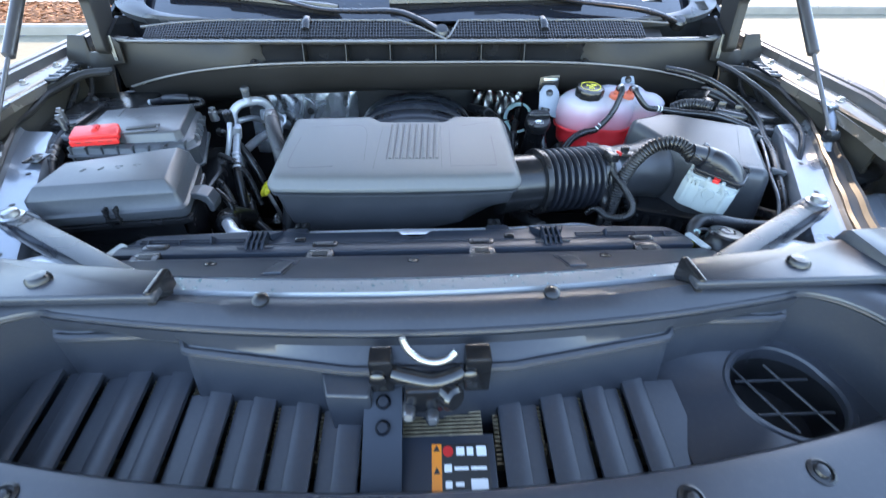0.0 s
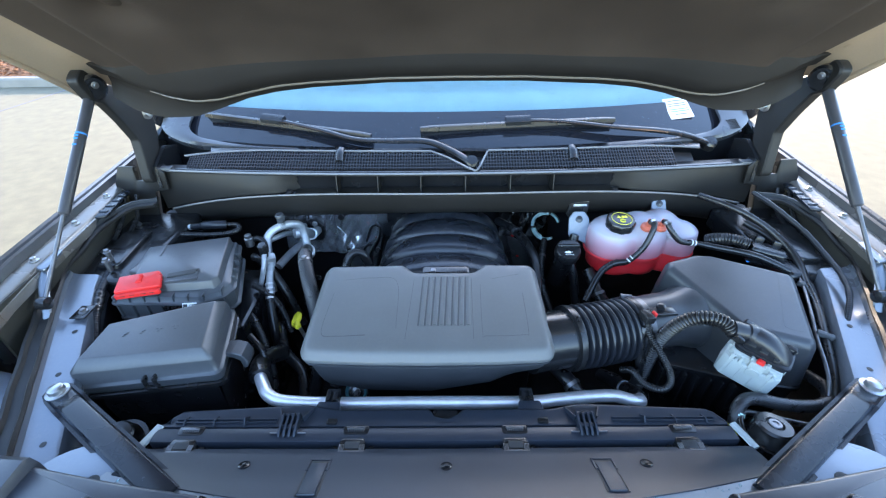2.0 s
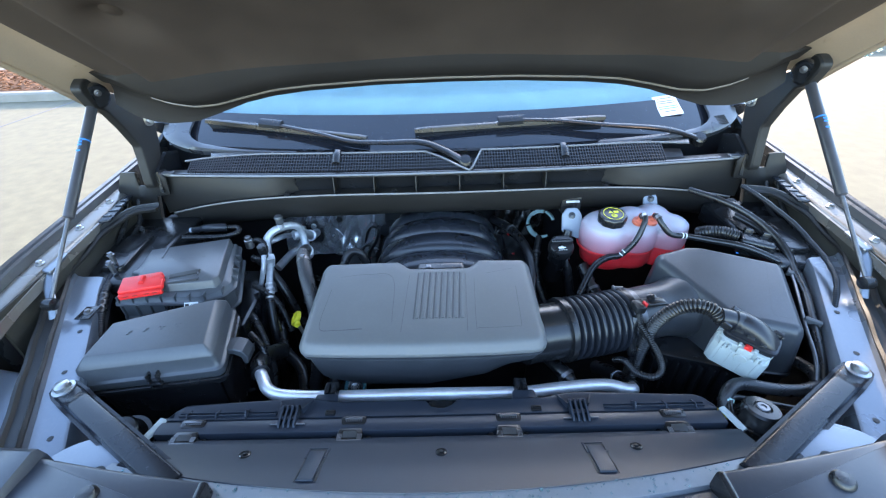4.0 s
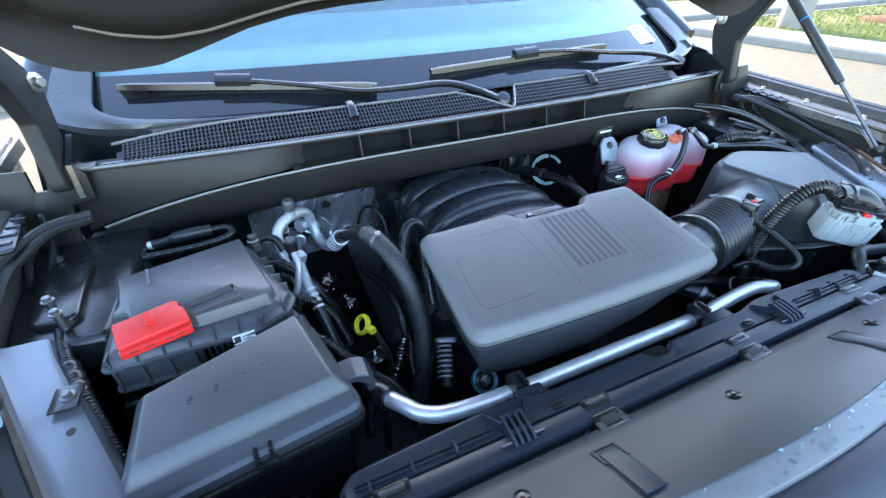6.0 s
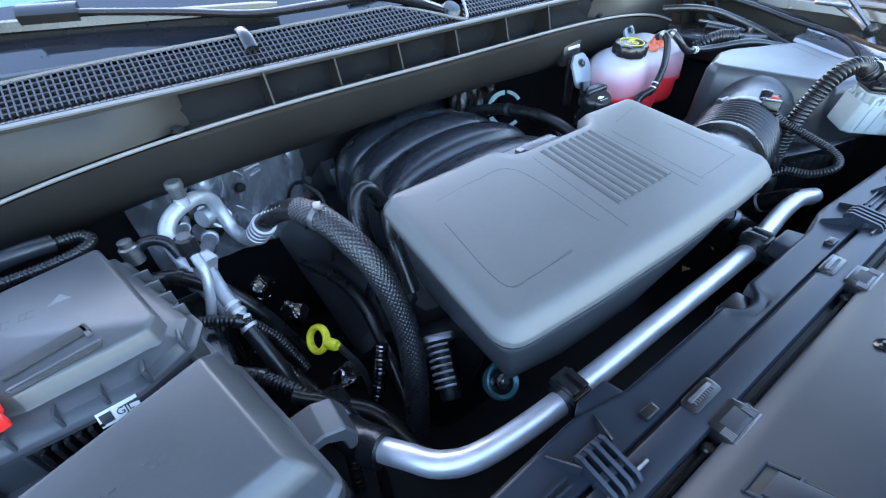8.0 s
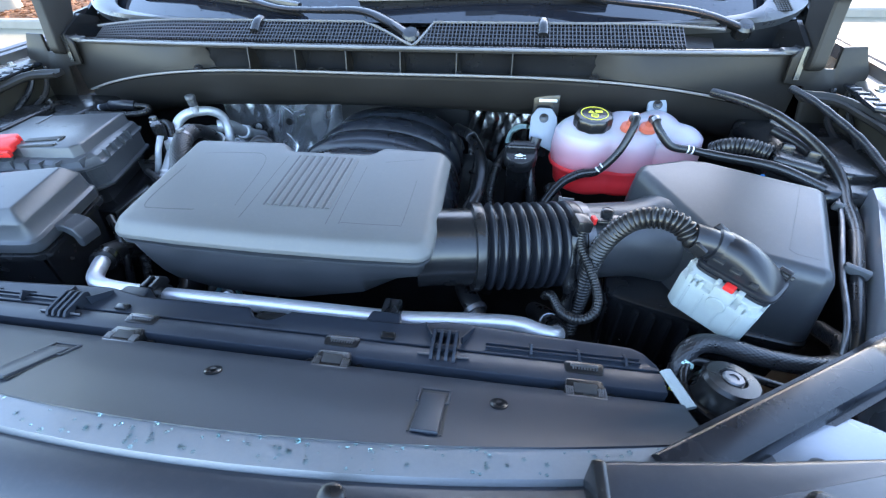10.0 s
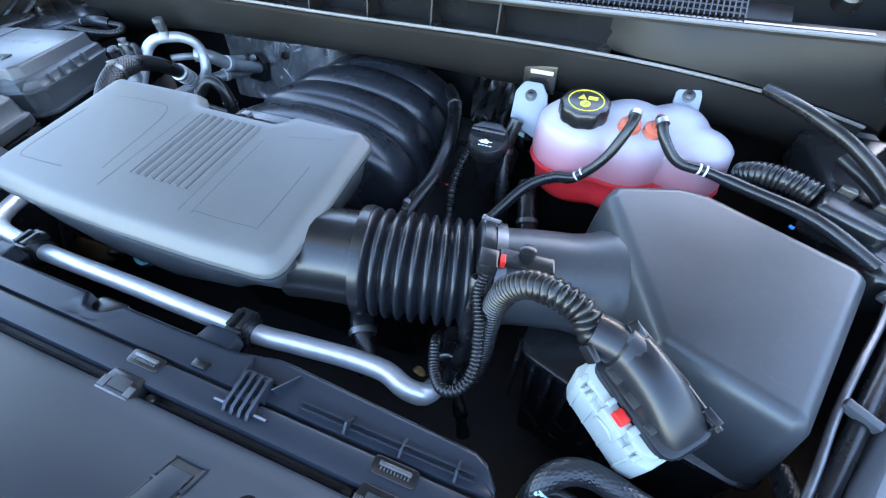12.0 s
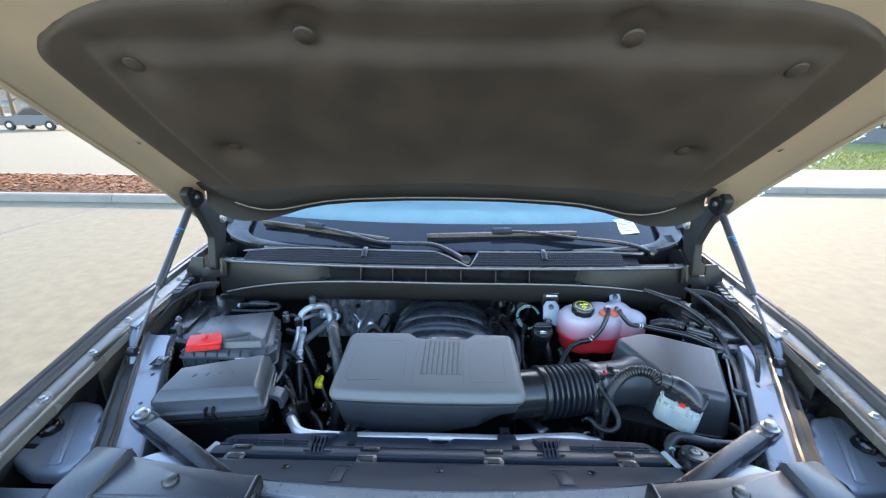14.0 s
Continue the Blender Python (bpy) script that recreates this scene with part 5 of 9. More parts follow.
for s in (-1, 1):
    fm = aim((s * 0.166, 1.388, 1.022), (s * 0.45, -0.85, 0.30)) @ Matrix.Rotation(radians(20), 4, "Z")
    bm = bmesh.new()
    slab(bm, round_poly([(-0.015, -0.018), (0.011, -0.021), (0.016, 0.015), (-0.009, 0.022)], 0.005, 3), -0.03, 0.004, 0.0012, 2)
    bm.transform(fm)
    part("port", bm, M_BOX, manifold, "open square port")
    bm = bmesh.new()
    slab(bm, round_poly([(-0.0128, -0.0155), (0.0092, -0.0182), (0.0138, 0.0128), (-0.0075, 0.0192)], 0.004, 3), 0.0, 0.0052, 0.0003, 1)
    bm.transform(fm)
    part("port_hole", bm, M_GROOVE, manifold)
bm = bmesh.new()
box(bm, -0.05, 0.06, 0.955, 0.985, 1.165, 1.18, 0.006)
part("front_boss", bm, M_BLACK, manifold)
bm = box(bmesh.new(), -0.031, -0.018, 0.955, 0.968, 1.178, 1.186, 0.002)
part("clip", bm, M_LINE, manifold, "small silver clip")

engine = thing("engine_block", "dark engine block and heads deep in the bay", "engine", (0, 1.05, 0.6))
bm = bmesh.new()
box(bm, -0.23, 0.24, 0.95, 1.45, 0.45, 0.98, 0.03)
part("block", bm, M_DEEP, engine)
for s in (-1, 1):
    bm = box(bmesh.new(), -0.075, 0.075, 0.98, 1.44, -0.06, 0.06, 0.03, m=pose(s * 0.245, 0, 0.905, 0, s * 32, 0))
    part("valve_cover", bm, M_DEEP, engine, "black plastic valve cover")
# unseen block, added to keep the depth of the bay dark
bm = bmesh.new()
box(bm, -0.80, 0.80, 0.70, 1.45, 0.34, 0.62, 0.02)
part("sump_shadow", bm, M_DEEP, engine)
for y in (1.03, 1.172, 1.313, 1.435):
    for s in (-1, 1):
        bm = box(bmesh.new(), -0.013, 0.013, -0.016, 0.016, -0.05, 0.012, 0.004, m=pose(s * 0.222, y, 0.972, 0, s * 28, 0))
        box(bm, -0.020, -0.010, -0.009, 0.009, -0.012, 0.006, 0.002, m=pose(s * 0.222, y, 0.972, 0, s * 28, 0))
        coil = part("coil", bm, M_RUBBER, engine)
        bm = box(bmesh.new(), s * 0.236 - 0.004, s * 0.236 + 0.004, y - 0.018, y - 0.012, 0.976, 0.983, 0.001)
        part("lock_tab", bm, M_RED, coil, "small red lock tab")
    bm = tube(bmesh.new(), [(-0.222, y, 0.985), (-0.235, y + 0.02, 1.005), (-0.262, y + 0.03, 0.99), (-0.285, y + 0.03, 0.93)], 0.0045, 0.008, 8)
    part("lead", bm, M_RUBBER, engine)
    bm = tube(bmesh.new(), [(-0.212, y + 0.030, 0.972), (-0.216, y + 0.030, 0.986), (-0.226, y + 0.030, 0.988), (-0.230, y + 0.030, 0.976)], 0.0022, 0.004, 8)
    part("hose_clip", bm, M_STEEL, engine, "small steel hose clip")
bm = tube(bmesh.new(), [(-0.228, 1.44, 1.0), (-0.222, 1.36, 1.008), (-0.232, 1.28, 1.012), (-0.225, 1.18, 1.012), (-0.235, 1.08, 1.0)], 0.0075, 0.008, 10)
part("vacuum_hose", bm, M_BLACK, engine)

# alternator and pulley
alt = thing("alternator", "ribbed alternator with a coiled cooling case", "alternator", (-0.25, 0.85, 0.9))
am = aim((-0.238, 0.894, 0.975), (-0.30, -0.72, -0.50))
bm = lathe(bmesh.new(), [(0.0, -0.006), (0.014, -0.006), (0.015, 0.0), (0.015, 0.075), (0.013, 0.08), (0, 0.08)], am, 20)
part("case", bm, M_DEEP, alt, "dark round case")
for k in range(7):
    # bright ribs half round the case
    bm = tube(bmesh.new(), [am @ Vector((0.0185 * math.cos(a), 0.0185 * math.sin(a), 0.004 + 0.0095 * k)) for a in span(radians(60), radians(265), 11)], 0.0019, 0.004, 8)
    part("rib", bm, M_ALUDULL, alt)
bm = bmesh.new()
slab(bm, round_poly(rect(0, 0, 0.046, 0.042), 0.008, 3), -0.012, -0.001, 0.003, 2)
bm.transform(am)
part("end_plate", bm, M_LINE, alt, "cast end plate")
bm = lathe(bmesh.new(), [(0.050, -0.05), (0.055, -0.04), (0.055, 0.006), (0.048, 0.012), (0.020, 0.012), (0, 0.012)], aim((-0.215, 0.905, 0.905), (-0.25, -0.95, 0.25)), 36)
part("rotor_case", bm, M_DEEP, alt, "dark drum behind the ribs")

pulley = thing("pulley", "teal rimmed idler pulley under the cover", "pulley", (-0.203, 0.80, 0.95))
pm = aim((-0.203, 0.80, 0.958), (0.05, -0.66, 0.75)) @ Matrix.Scale(0.76, 4)
bm = lathe(bmesh.new(), [(0.018, -0.012), (0.029, -0.012), (0.033, -0.006), (0.033, 0.010), (0.030, 0.013), (0.024, 0.006), (0.018, 0.002)], pm, 36)
part("rim", bm, M_TEAL, pulley)
bm = lathe(bmesh.new(), [(0.024, -0.03), (0.024, 0.006), (0.019, 0.008), (0.018, 0.004), (0.012, 0.004), (0.011, 0.012), (0, 0.013)], pm, 24)
part("hub", bm, M_BLACK, pulley)
bm = bolt(bmesh.new(), pm @ Vector((0, 0, 0.008)), 0.006, 0.008, (0.1, -0.75, 0.6))
part("bolt", bm, M_STEEL, pulley)

# ---- air intake ----
hose_axis = [Vector((0.20, 0.80, 1.118)), Vector((0.26, 0.812, 1.116)), Vector((0.33, 0.828, 1.112)), Vector((0.405, 0.850, 1.107))]
intake = thing("intake_hose", "black ribbed rubber intake hose with a steel clamp", "hose", (0.3, 0.82, 1.04))
bm = tube(bmesh.new(), [(0.17, 0.792, 1.118), *hose_axis[:2]], 0.060, 0.01, 28)
part("collar", bm, M_BLACK, intake, "smooth round collar")
bm = tube(bmesh.new(), hose_axis[1:], lambda s: 0.0685 - 0.012 * (0.5 + 0.5 * math.cos(2 * math.pi * s / 0.0148)) ** 1.6, 0.0018, 32)
part("bellows", bm, M_CAP, intake, "ribbed bellows", 60)
for t in (0.0, 0.985):
    p = hose_axis[1].lerp(hose_axis[3], t)
    d = hose_axis[3] - hose_axis[1]
    bm = lathe(bmesh.new(), [(0.060, -0.007), (0.069, -0.006), (0.070, 0), (0.069, 0.006), (0.060, 0.007)], aim(p, d), 32)
    part("cuff", bm, M_RUBBER, intake)
p, d = hose_axis[3] + Vector((0.012, 0.003, 0)), (hose_axis[3] - hose_axis[1]).normalized()
bm = lathe(bmesh.new(), [(0.0625, -0.006), (0.0665, -0.0062), (0.0665, 0.0062), (0.0625, 0.006)], aim(p, d), 36)
clamp = part("clamp", bm, M_LINE, intake, "steel band clamp")
bm = bmesh.new()
cm = aim((0.398, 0.884, 1.162), (0.05, 0.55, 0.83)) @ Matrix.Rotation(radians(90), 4, "Z") @ Matrix.Scale(0.75, 4)
box(bm, -0.006, 0.006, -0.012, 0.012, -0.004, 0.005, 0.0015, m=cm)
lathe(bm, [(0.005, -0.015), (0.005, 0.010), (0.007, 0.011), (0.007, 0.016), (0, 0.016)], cm @ Matrix.Rotation(radians(90), 4, "X") @ Matrix.Translation((0, 0.006, 0)), 8)
part("screw", bm, M_LINE, clamp)

airbox = thing("air_filter_box", "large charcoal plastic air filter housing with slanted lid", "air filter box", (0.64, 0.88, 0.95))
TOP = [(0.592, 0.783), (0.70, 0.742), (0.715, 0.745), (0.785, 0.925), (0.778, 0.94), (0.635, 1.008), (0.60, 1.012), (0.525, 0.99), (0.517, 0.965)]
alid = lambda x, y: 0.10 * (y - 0.745) + 0.02 * (x - 0.65)
bm = bmesh.new()
rings = []
for d, z in ((-0.012, 1.055), (-0.010, 1.075), (-0.006, 1.11), (-0.001, 1.148), (0.003, 1.158), (0.008, 1.163), (0.014, 1.165), (0.017, 1.165)):
    rings.append([(p[0], p[1], z + alid(*p[:2]) * min(1, max(0, (z - 1.05) / 0.08))) for p in shrink(TOP, [0.015, 0.012, 0.012, 0.014, 0.014, 0.02, 0.02, 0.015, 0.015], d)])
loft(bm, rings)
part("lid", bm, M_AIRBOX, airbox, "smooth slanted lid")
bm = bmesh.new()
LOW = round_poly([(0.475, 0.80), (0.60, 0.755), (0.715, 0.73), (0.80, 0.93), (0.79, 0.96), (0.62, 1.02), (0.51, 1.0)], 0.02, 4)
slab(bm, LOW, 0.80, 1.05, 0.008, 2, taper=0.02)
part("lower_half", bm, M_BLACK, airbox, "ribbed lower half")
bm = loft(bmesh.new(), [[(p[0], p[1], z) for p in inset(LOW, d)] for d, z in ((-0.004, 1.046), (-0.007, 1.049), (-0.007, 1.056), (-0.004, 1.058))])
part("flange", bm, M_BLACK, airbox)
for i in range(7):
    q = i / 6
    x, y = 0.47 + 0.13 * q, 0.80 - 0.046 * q
    bm = box(bmesh.new(), x - 0.0025, x + 0.0025, y - 0.014, y + 0.02, 0.95, 1.045, 0.001)
    part("rib", bm, M_BLACK, airbox)
bm = tube(bmesh.new(), [(0.408, 0.852, 1.107), (0.47, 0.872, 1.105), (0.56, 0.895, 1.10)], lambda s: 0.0605 + 0.012 * min(1.0, max(0, (s - 0.09) / 0.05)) ** 2, 0.008, 28)
part("neck", bm, M_AIRBOX, airbox, "round inlet neck")
for pts in ([(0.675, 0.79), (0.745, 0.93), (0.738, 0.938), (0.70, 0.955)], [(0.675, 0.79), (0.68, 0.782), (0.705, 0.772)]):
    bm = tube(bmesh.new(), [Vector((x, y, 1.1645 + alid(x, y))) for x, y in pts], 0.0007, 0.006, 6)
    part("seam", bm, M_SEAM, airbox, "fine moulded line")
bm = bmesh.new()
box(bm, -0.012, 0.05, -0.012, 0.012, 0.0, 0.008, 0.003, m=pose(0.435, 0.83, 1.166, 0, 8, 12))
lathe(bm, [(0.009, 0), (0.009, 0.014), (0.005, 0.016), (0, 0.016)], Matrix.Translation((0.452, 0.842, 1.165)), 14)
sensor = part("flow_sensor", bm, M_BLACK, airbox, "air flow sensor on the neck")
bm = box(bmesh.new(), -0.03, -0.008, -0.014, 0.014, -0.004, 0.014, 0.003, m=pose(0.432, 0.82, 1.163, 0, 8, 12))
part("plug", bm, M_BLACK, sensor)
bm = box(bmesh.new(), -0.007, -0.001, -0.006, 0.006, 0.006, 0.0165, 0.001, m=pose(0.432, 0.82, 1.163, 0, 8, 12))
part("lock_tab", bm, M_RED, sensor, "red lock tab")

# ---- control unit connector: white block with black cap and corrugated loom ----
conn = thing("wiring_connector", "white block connector with black cap and corrugated loom", "connector", (0.575, 0.70, 1.08))
cm = pose(0.577, 0.719, 1.143, 8, 6, -42)
bm = bmesh.new()
slab(bm, round_poly([(-0.047, -0.026), (-0.036, -0.034), (0.034, -0.034), (0.045, -0.026), (0.045, 0.020), (0.036, 0.027), (-0.038, 0.027), (-0.047, 0.020)], 0.006, 3), -0.030, 0.024, 0.003, 2)
slab(bm, round_poly([(-0.042, -0.020), (-0.033, -0.028), (0.032, -0.028), (0.041, -0.020), (0.041, 0.018), (0.033, 0.024), (-0.034, 0.024), (-0.042, 0.018)], 0.005, 3), 0.020, 0.036, 0.002, 2)
# the ragged crown of ribs and stops round the step
for x, h, w in ((-0.034, 0.036, 0.003), (-0.027, 0.030, 0.002), (-0.020, 0.034, 0.0025), (0.026, 0.034, 0.003), (0.033, 0.029, 0.002)):
    box(bm, x - w, x + w, -0.0338, -0.025, 0.018, h, 0.001)
for y, h in ((-0.010, 0.034), (0.0, 0.029), (0.010, 0.035)):
    box(bm, 0.038, 0.0447, y - 0.0025, y + 0.0025, 0.018, h, 0.001)
    box(bm, -0.0467, -0.039, y - 0.0025, y + 0.0025, 0.018, h, 0.001)
for x in (-0.030, -0.012, 0.010, 0.030):
    box(bm, x - 0.0012, x + 0.0012, -0.0352, -0.032, -0.026, 0.020, 0.0006)
bm.transform(cm)
block = part("block", bm, M_WHITE, conn, "white ribbed block")
bm = bmesh.new()
slab(bm, round_poly(rect(0.002, 0.003, 0.084, 0.046), 0.012, 4), 0.030, 0.040, 0.003, 2)
slab(bm, round_poly(rect(0.003, 0.004, 0.088, 0.049), 0.013, 4), 0.040, 0.048, 0.003, 2)
rings = []
for q in span(0, 1, 13):
    # the hood of the cap: low at its closed end, rising to the cable
    x = 0.048 - 0.078 * q
    h = 0.042 + 0.038 * math.sin(min(1.0, q * 1.25) * math.pi / 2) ** 0.8
    w = 0.0225 * (0.62 + 0.38 * min(1.0, q * 4) ** 0.5)
    ring = []
    for a in span(-0.3, math.pi + 0.3, 17):
        ring.append((x, 0.006 + w * math.copysign(abs(math.cos(a)) ** 0.7, math.cos(a)), 0.040 + max(-0.002, (h - 0.040) * math.sin(a) ** 0.75) if math.sin(a) > 0 else 0.039))
    rings.append(ring)
loft(bm, rings)
bm.transform(cm)
capo = part("cap", bm, M_CAP, conn, "black cover cap with moulded latches")
for x0, x1, z in ((-0.026, -0.014, 0.060), (-0.006, 0.006, 0.0575), (0.018, 0.026, 0.053)):
    bm = box(bmesh.new(), x0, x1, -0.0205, -0.014, z, z + 0.0035, 0.0006, m=cm)
    part("slot", bm, M_GROOVE, capo)
for x in (-0.034, 0.004, 0.036):
    bm = bmesh.new()
    box(bm, x - 0.007, x - 0.005, 0.022, 0.031, 0.046, 0.058, 0.001, m=cm)
    box(bm, x + 0.005, x + 0.007, 0.022, 0.031, 0.046, 0.058, 0.001, m=cm)
    box(bm, x - 0.007, x + 0.007, 0.024, 0.031, 0.055, 0.058, 0.001, m=cm)
    part("latch", bm, M_CAP, capo)
bm = tube(bmesh.new(), [cm @ Vector(p) for p in ((0.046, 0.028, 0.050), (0.0, 0.0305, 0.052), (-0.044, 0.0305, 0.054))], 0.0028, 0.01, 8)
part("edge_bead", bm, M_CAP, capo)
bm = lathe(bmesh.new(), [(0.010, 0.0), (0.011, 0.001), (0.011, 0.003), (0.010, 0.004), (0.006, 0.0035), (0, 0.0035)], cm @ aim((0.004, -0.033, 0.016), (0, -1, 0)), 28)
box(bm, -0.008, 0.016, -0.0345, -0.020, 0.022, 0.040, 0.002, m=cm)
box(bm, 0.014, 0.021, -0.028, -0.020, 0.030, 0.043, 0.001, m=cm)
box(bm, -0.010, -0.005, -0.028, -0.020, 0.030, 0.042, 0.001, m=cm)
part("lever", bm, M_WHITE, conn, "white round lever")
bm = box(bmesh.new(), -0.001, 0.011, -0.031, -0.021, 0.035, 0.046, 0.002, m=cm)
part("lock_tab", bm, M_RED, conn, "red lock tab")
sleeve = [cm @ Vector(p) for p in ((-0.012, 0.006, 0.056), (-0.022, 0.006, 0.059), (-0.034, 0.002, 0.062), (-0.045, -0.004, 0.065), (-0.058, -0.012, 0.067))]
bm = tube(bmesh.new(), sleeve, lambda s: 0.0205 if s < 0.028 else 0.0178, 0.002, 20)
part("cable_sleeve", bm, M_CAP, conn, "black moulded sleeve")
bm = bmesh.new()
for q, w in ((0.6, 0.008),):
    p = sleeve[1].lerp(sleeve[4], q)
    box(bm, -w, w, 0.012, 0.024, 0.006, 0.017, 0.002, m=Matrix.Translation(p) @ pose(0, 0, 0, 6, 25, -40))
    box(bm, -w, w, -0.024, -0.017, -0.006, 0.010, 0.002, m=Matrix.Translation(p) @ pose(0, 0, 0, 6, 25, -40))
part("latch", bm, M_BLACK, conn)
a = sleeve[-1]
bm = tube(bmesh.new(), [sleeve[-2], a, (0.512, 0.746, 1.224), (0.488, 0.753, 1.228), (0.464, 0.763, 1.216), (0.446, 0.773, 1.186), (0.435, 0.781, 1.145), (0.430, 0.784, 1.10), (0.427, 0.785, 1.04), (0.42, 0.78, 0.98)], ribbed(0.0138, 0.0062, 0.20), 0.00103, 16)
part("loom", bm, M_RUBBER, conn, "corrugated black loom", 70)

small_loom = thing("sensor_loom", "thin corrugated loom hanging from the flow sensor", "cable", (0.42, 0.79, 1.0))
bm = tube(bmesh.new(), [(0.418, 0.815, 1.165), (0.413, 0.792, 1.150), (0.426, 0.758, 1.133), (0.434, 0.722, 1.118), (0.428, 0.700, 1.108), (0.410, 0.695, 1.099), (0.391, 0.718, 1.087), (0.379, 0.751, 1.085), (0.374, 0.775, 1.06)], ribbed(0.0068, 0.0042, 0.2), 0.0007, 12)
part("loom", bm, M_RUBBER, small_loom, "", 70)
bm = tube(bmesh.new(), [(0.408, 0.805, 1.155), (0.404, 0.79, 1.12), (0.408, 0.775, 1.07), (0.402, 0.765, 1.03), (0.395, 0.765, 1.0), (0.415, 0.74, 0.97), (0.43, 0.72, 0.93)], lambda s: 0.009 + 0.0012 * math.sin(s * 180), 0.006, 10)
part("taped_branch", bm, M_RUBBER, small_loom, "taped wire branch")

# ---- coolant reservoir ----
res = thing("coolant_reservoir", "translucent white coolant reservoir, red coolant in its lower third", "reservoir", (0.54, 1.14, 1.02))


def lobes(circles, n=96, soft=0.0):
    cx = sum(c[0] for c in circles) / len(circles)
    cy = sum(c[1] for c in circles) / len(circles)
    out = []
    for i in range(n):
        a = 2 * math.pi * i / n
        d = Vector((math.cos(a), math.sin(a)))
        best = 0.01
        for x, y, r in circles:
            o = Vector((x - cx, y - cy))
            b = d.dot(o)
            disc = b * b - o.length_squared + r * r
            if disc > 0:
                best = max(best, b + math.sqrt(disc))
        out.append(best)
    for q in range(2):
        out = [(out[i - 1] + 2 * out[i] + out[(i + 1) % n]) / 4 for i in range(n)]
    return [Vector((cx + math.cos(2 * math.pi * i / n) * r, cy + math.sin(2 * math.pi * i / n) * r)) for i, r in enumerate(out)]


RES = lobes([(0.462, 1.160, 0.068), (0.535, 1.165, 0.070), (0.598, 1.186, 0.058), (0.634, 1.152, 0.048)])


c_res = Vector((0.540, 1.162))
bm = bmesh.new()
DOMES = [(0.460, 1.156, 0.072, 0.058), (0.534, 1.166, 0.072, 0.062), (0.598, 1.190, 0.060, 0.058), (0.636, 1.150, 0.052, 0.048)]


def dome(x, y):
    """Height of the lobed top: the highest of four domes, with soft creases between them."""
    total = 0.0
    for cx, cy, r, h in DOMES:
        d2 = ((x - cx) ** 2 + (y - cy) ** 2) / (r * r)
        total += math.exp(420 * h * max(0.0, 1 - d2) ** 0.5)
    return math.log(total) / 420 - math.log(4) / 420


rings = []
for k, z in ((1.0, 1.110), (1.012, 1.117), (1.018, 1.126), (1.008, 1.130), (1.016, 1.135), (1.008, 1.145)):
    rings.append([(*(c_res + (p - c_res) * k), z) for p in RES])
for k in (0.985, 0.955, 0.92, 0.88, 0.83, 0.77, 0.70, 0.62, 0.52, 0.40, 0.25, 0.1):
    rings.append([(q.x, q.y, 1.148 + dome(q.x, q.y)) for q in (c_res + (p - c_res) * k for p in RES)])
loft(bm, rings)
tank = part("tank", bm, M_MILK, res, "milky upper shell", 60)
bm = bmesh.new()
rings = []
for k, z in ((0.55, 1.050), (0.78, 1.051), (0.88, 1.054), (0.925, 1.062), (0.945, 1.082), (0.955, 1.098), (1.02, 1.103), (1.03, 1.107), (1.02, 1.111)):
    rings.append([(*(c_res + (p - c_res) * k), z) for p in RES])
loft(bm, rings)
part("coolant", bm, M_COOLANT, res, "red coolant behind the wall", 60)
for px, py, pz, r in ((0.372, 1.190, 1.180, 0.027), (0.607, 1.240, 1.199, 0.019)):
    bm = bmesh.new()
    out = round_poly([(px - r, -0.045), (px + r * 1.5, -0.075), (px + r, 0.004), (px + r * 0.55, 0.022), (px - r * 0.55, 0.022), (px - r, 0.004)], 0.011, 4)
    slab(bm, out, -0.004, 0.004, 0.002, 2)
    bm.transform(Matrix.Translation((0, py, pz)) @ Matrix.Rotation(radians(66), 4, "X"))
    ear = part("ear", bm, M_EAR, res, "translucent mounting ear")
    bm = bolt(bmesh.new(), (px, py - 0.004, pz + 0.003), 0.006, 0.006, (0, -0.85, 0.53))
    part("bolt", bm, M_DARKPAINT, ear)
bm = box(bmesh.new(), 0.348, 0.404, 1.218, 1.236, 1.172, 1.222, 0.003)
box(bm, 0.366, 0.388, 1.214, 1.222, 1.08, 1.19, 0.003)
part("bracket", bm, M_BLACK, res, "black mounting bracket")
bm = box(bmesh.new(), 0.360, 0.398, 1.216, 1.219, 1.206, 1.213, 0.001)
part("bracket_edge", bm, M_ALUDULL, res, "bright bracket edge")
cap = bmesh.new()
rings = []
for r, z in ((0.030, 0), (0.036, 0.001), (0.037, 0.004), (0.037, 0.020), (0.034, 0.024), (0.027, 0.0255), (0.0, 0.0255)):
    rings.append([((r if r < 0.03 else r * (1 - 0.055 * (0.5 + 0.5 * math.cos(9 * 2 * math.pi * i / 54)) ** 2)) * math.cos(2 * math.pi * i / 54), (r if r < 0.03 else r * (1 - 0.055 * (0.5 + 0.5 * math.cos(9 * 2 * math.pi * i / 54)) ** 2)) * math.sin(2 * math.pi * i / 54), z) for i in range(54)])
loft(cap, rings)
capm = Matrix.Translation((0.462, 1.134, 1.192)) @ Matrix.Rotation(radians(8), 4, "X")
cap.transform(capm)
cap_ob = part("cap", cap, M_BLACK, res, "black scalloped cap with yellow warning print")
bm = bmesh.new()
for r0, r1 in ((0.0245, 0.0258),):
    lathe(bm, [(r0, 0.0253), (r0, 0.0262), (r1, 0.0262), (r1, 0.0253)], capm, 40, hollow=True)
tri_pts = [(-0.012, 0.002), (0.0, 0.002), (-0.006, 0.0125)]
slab(bm2 := bmesh.new(), [Vector(p) for p in tri_pts], 0.0257, 0.0262, 0.0001, 1)
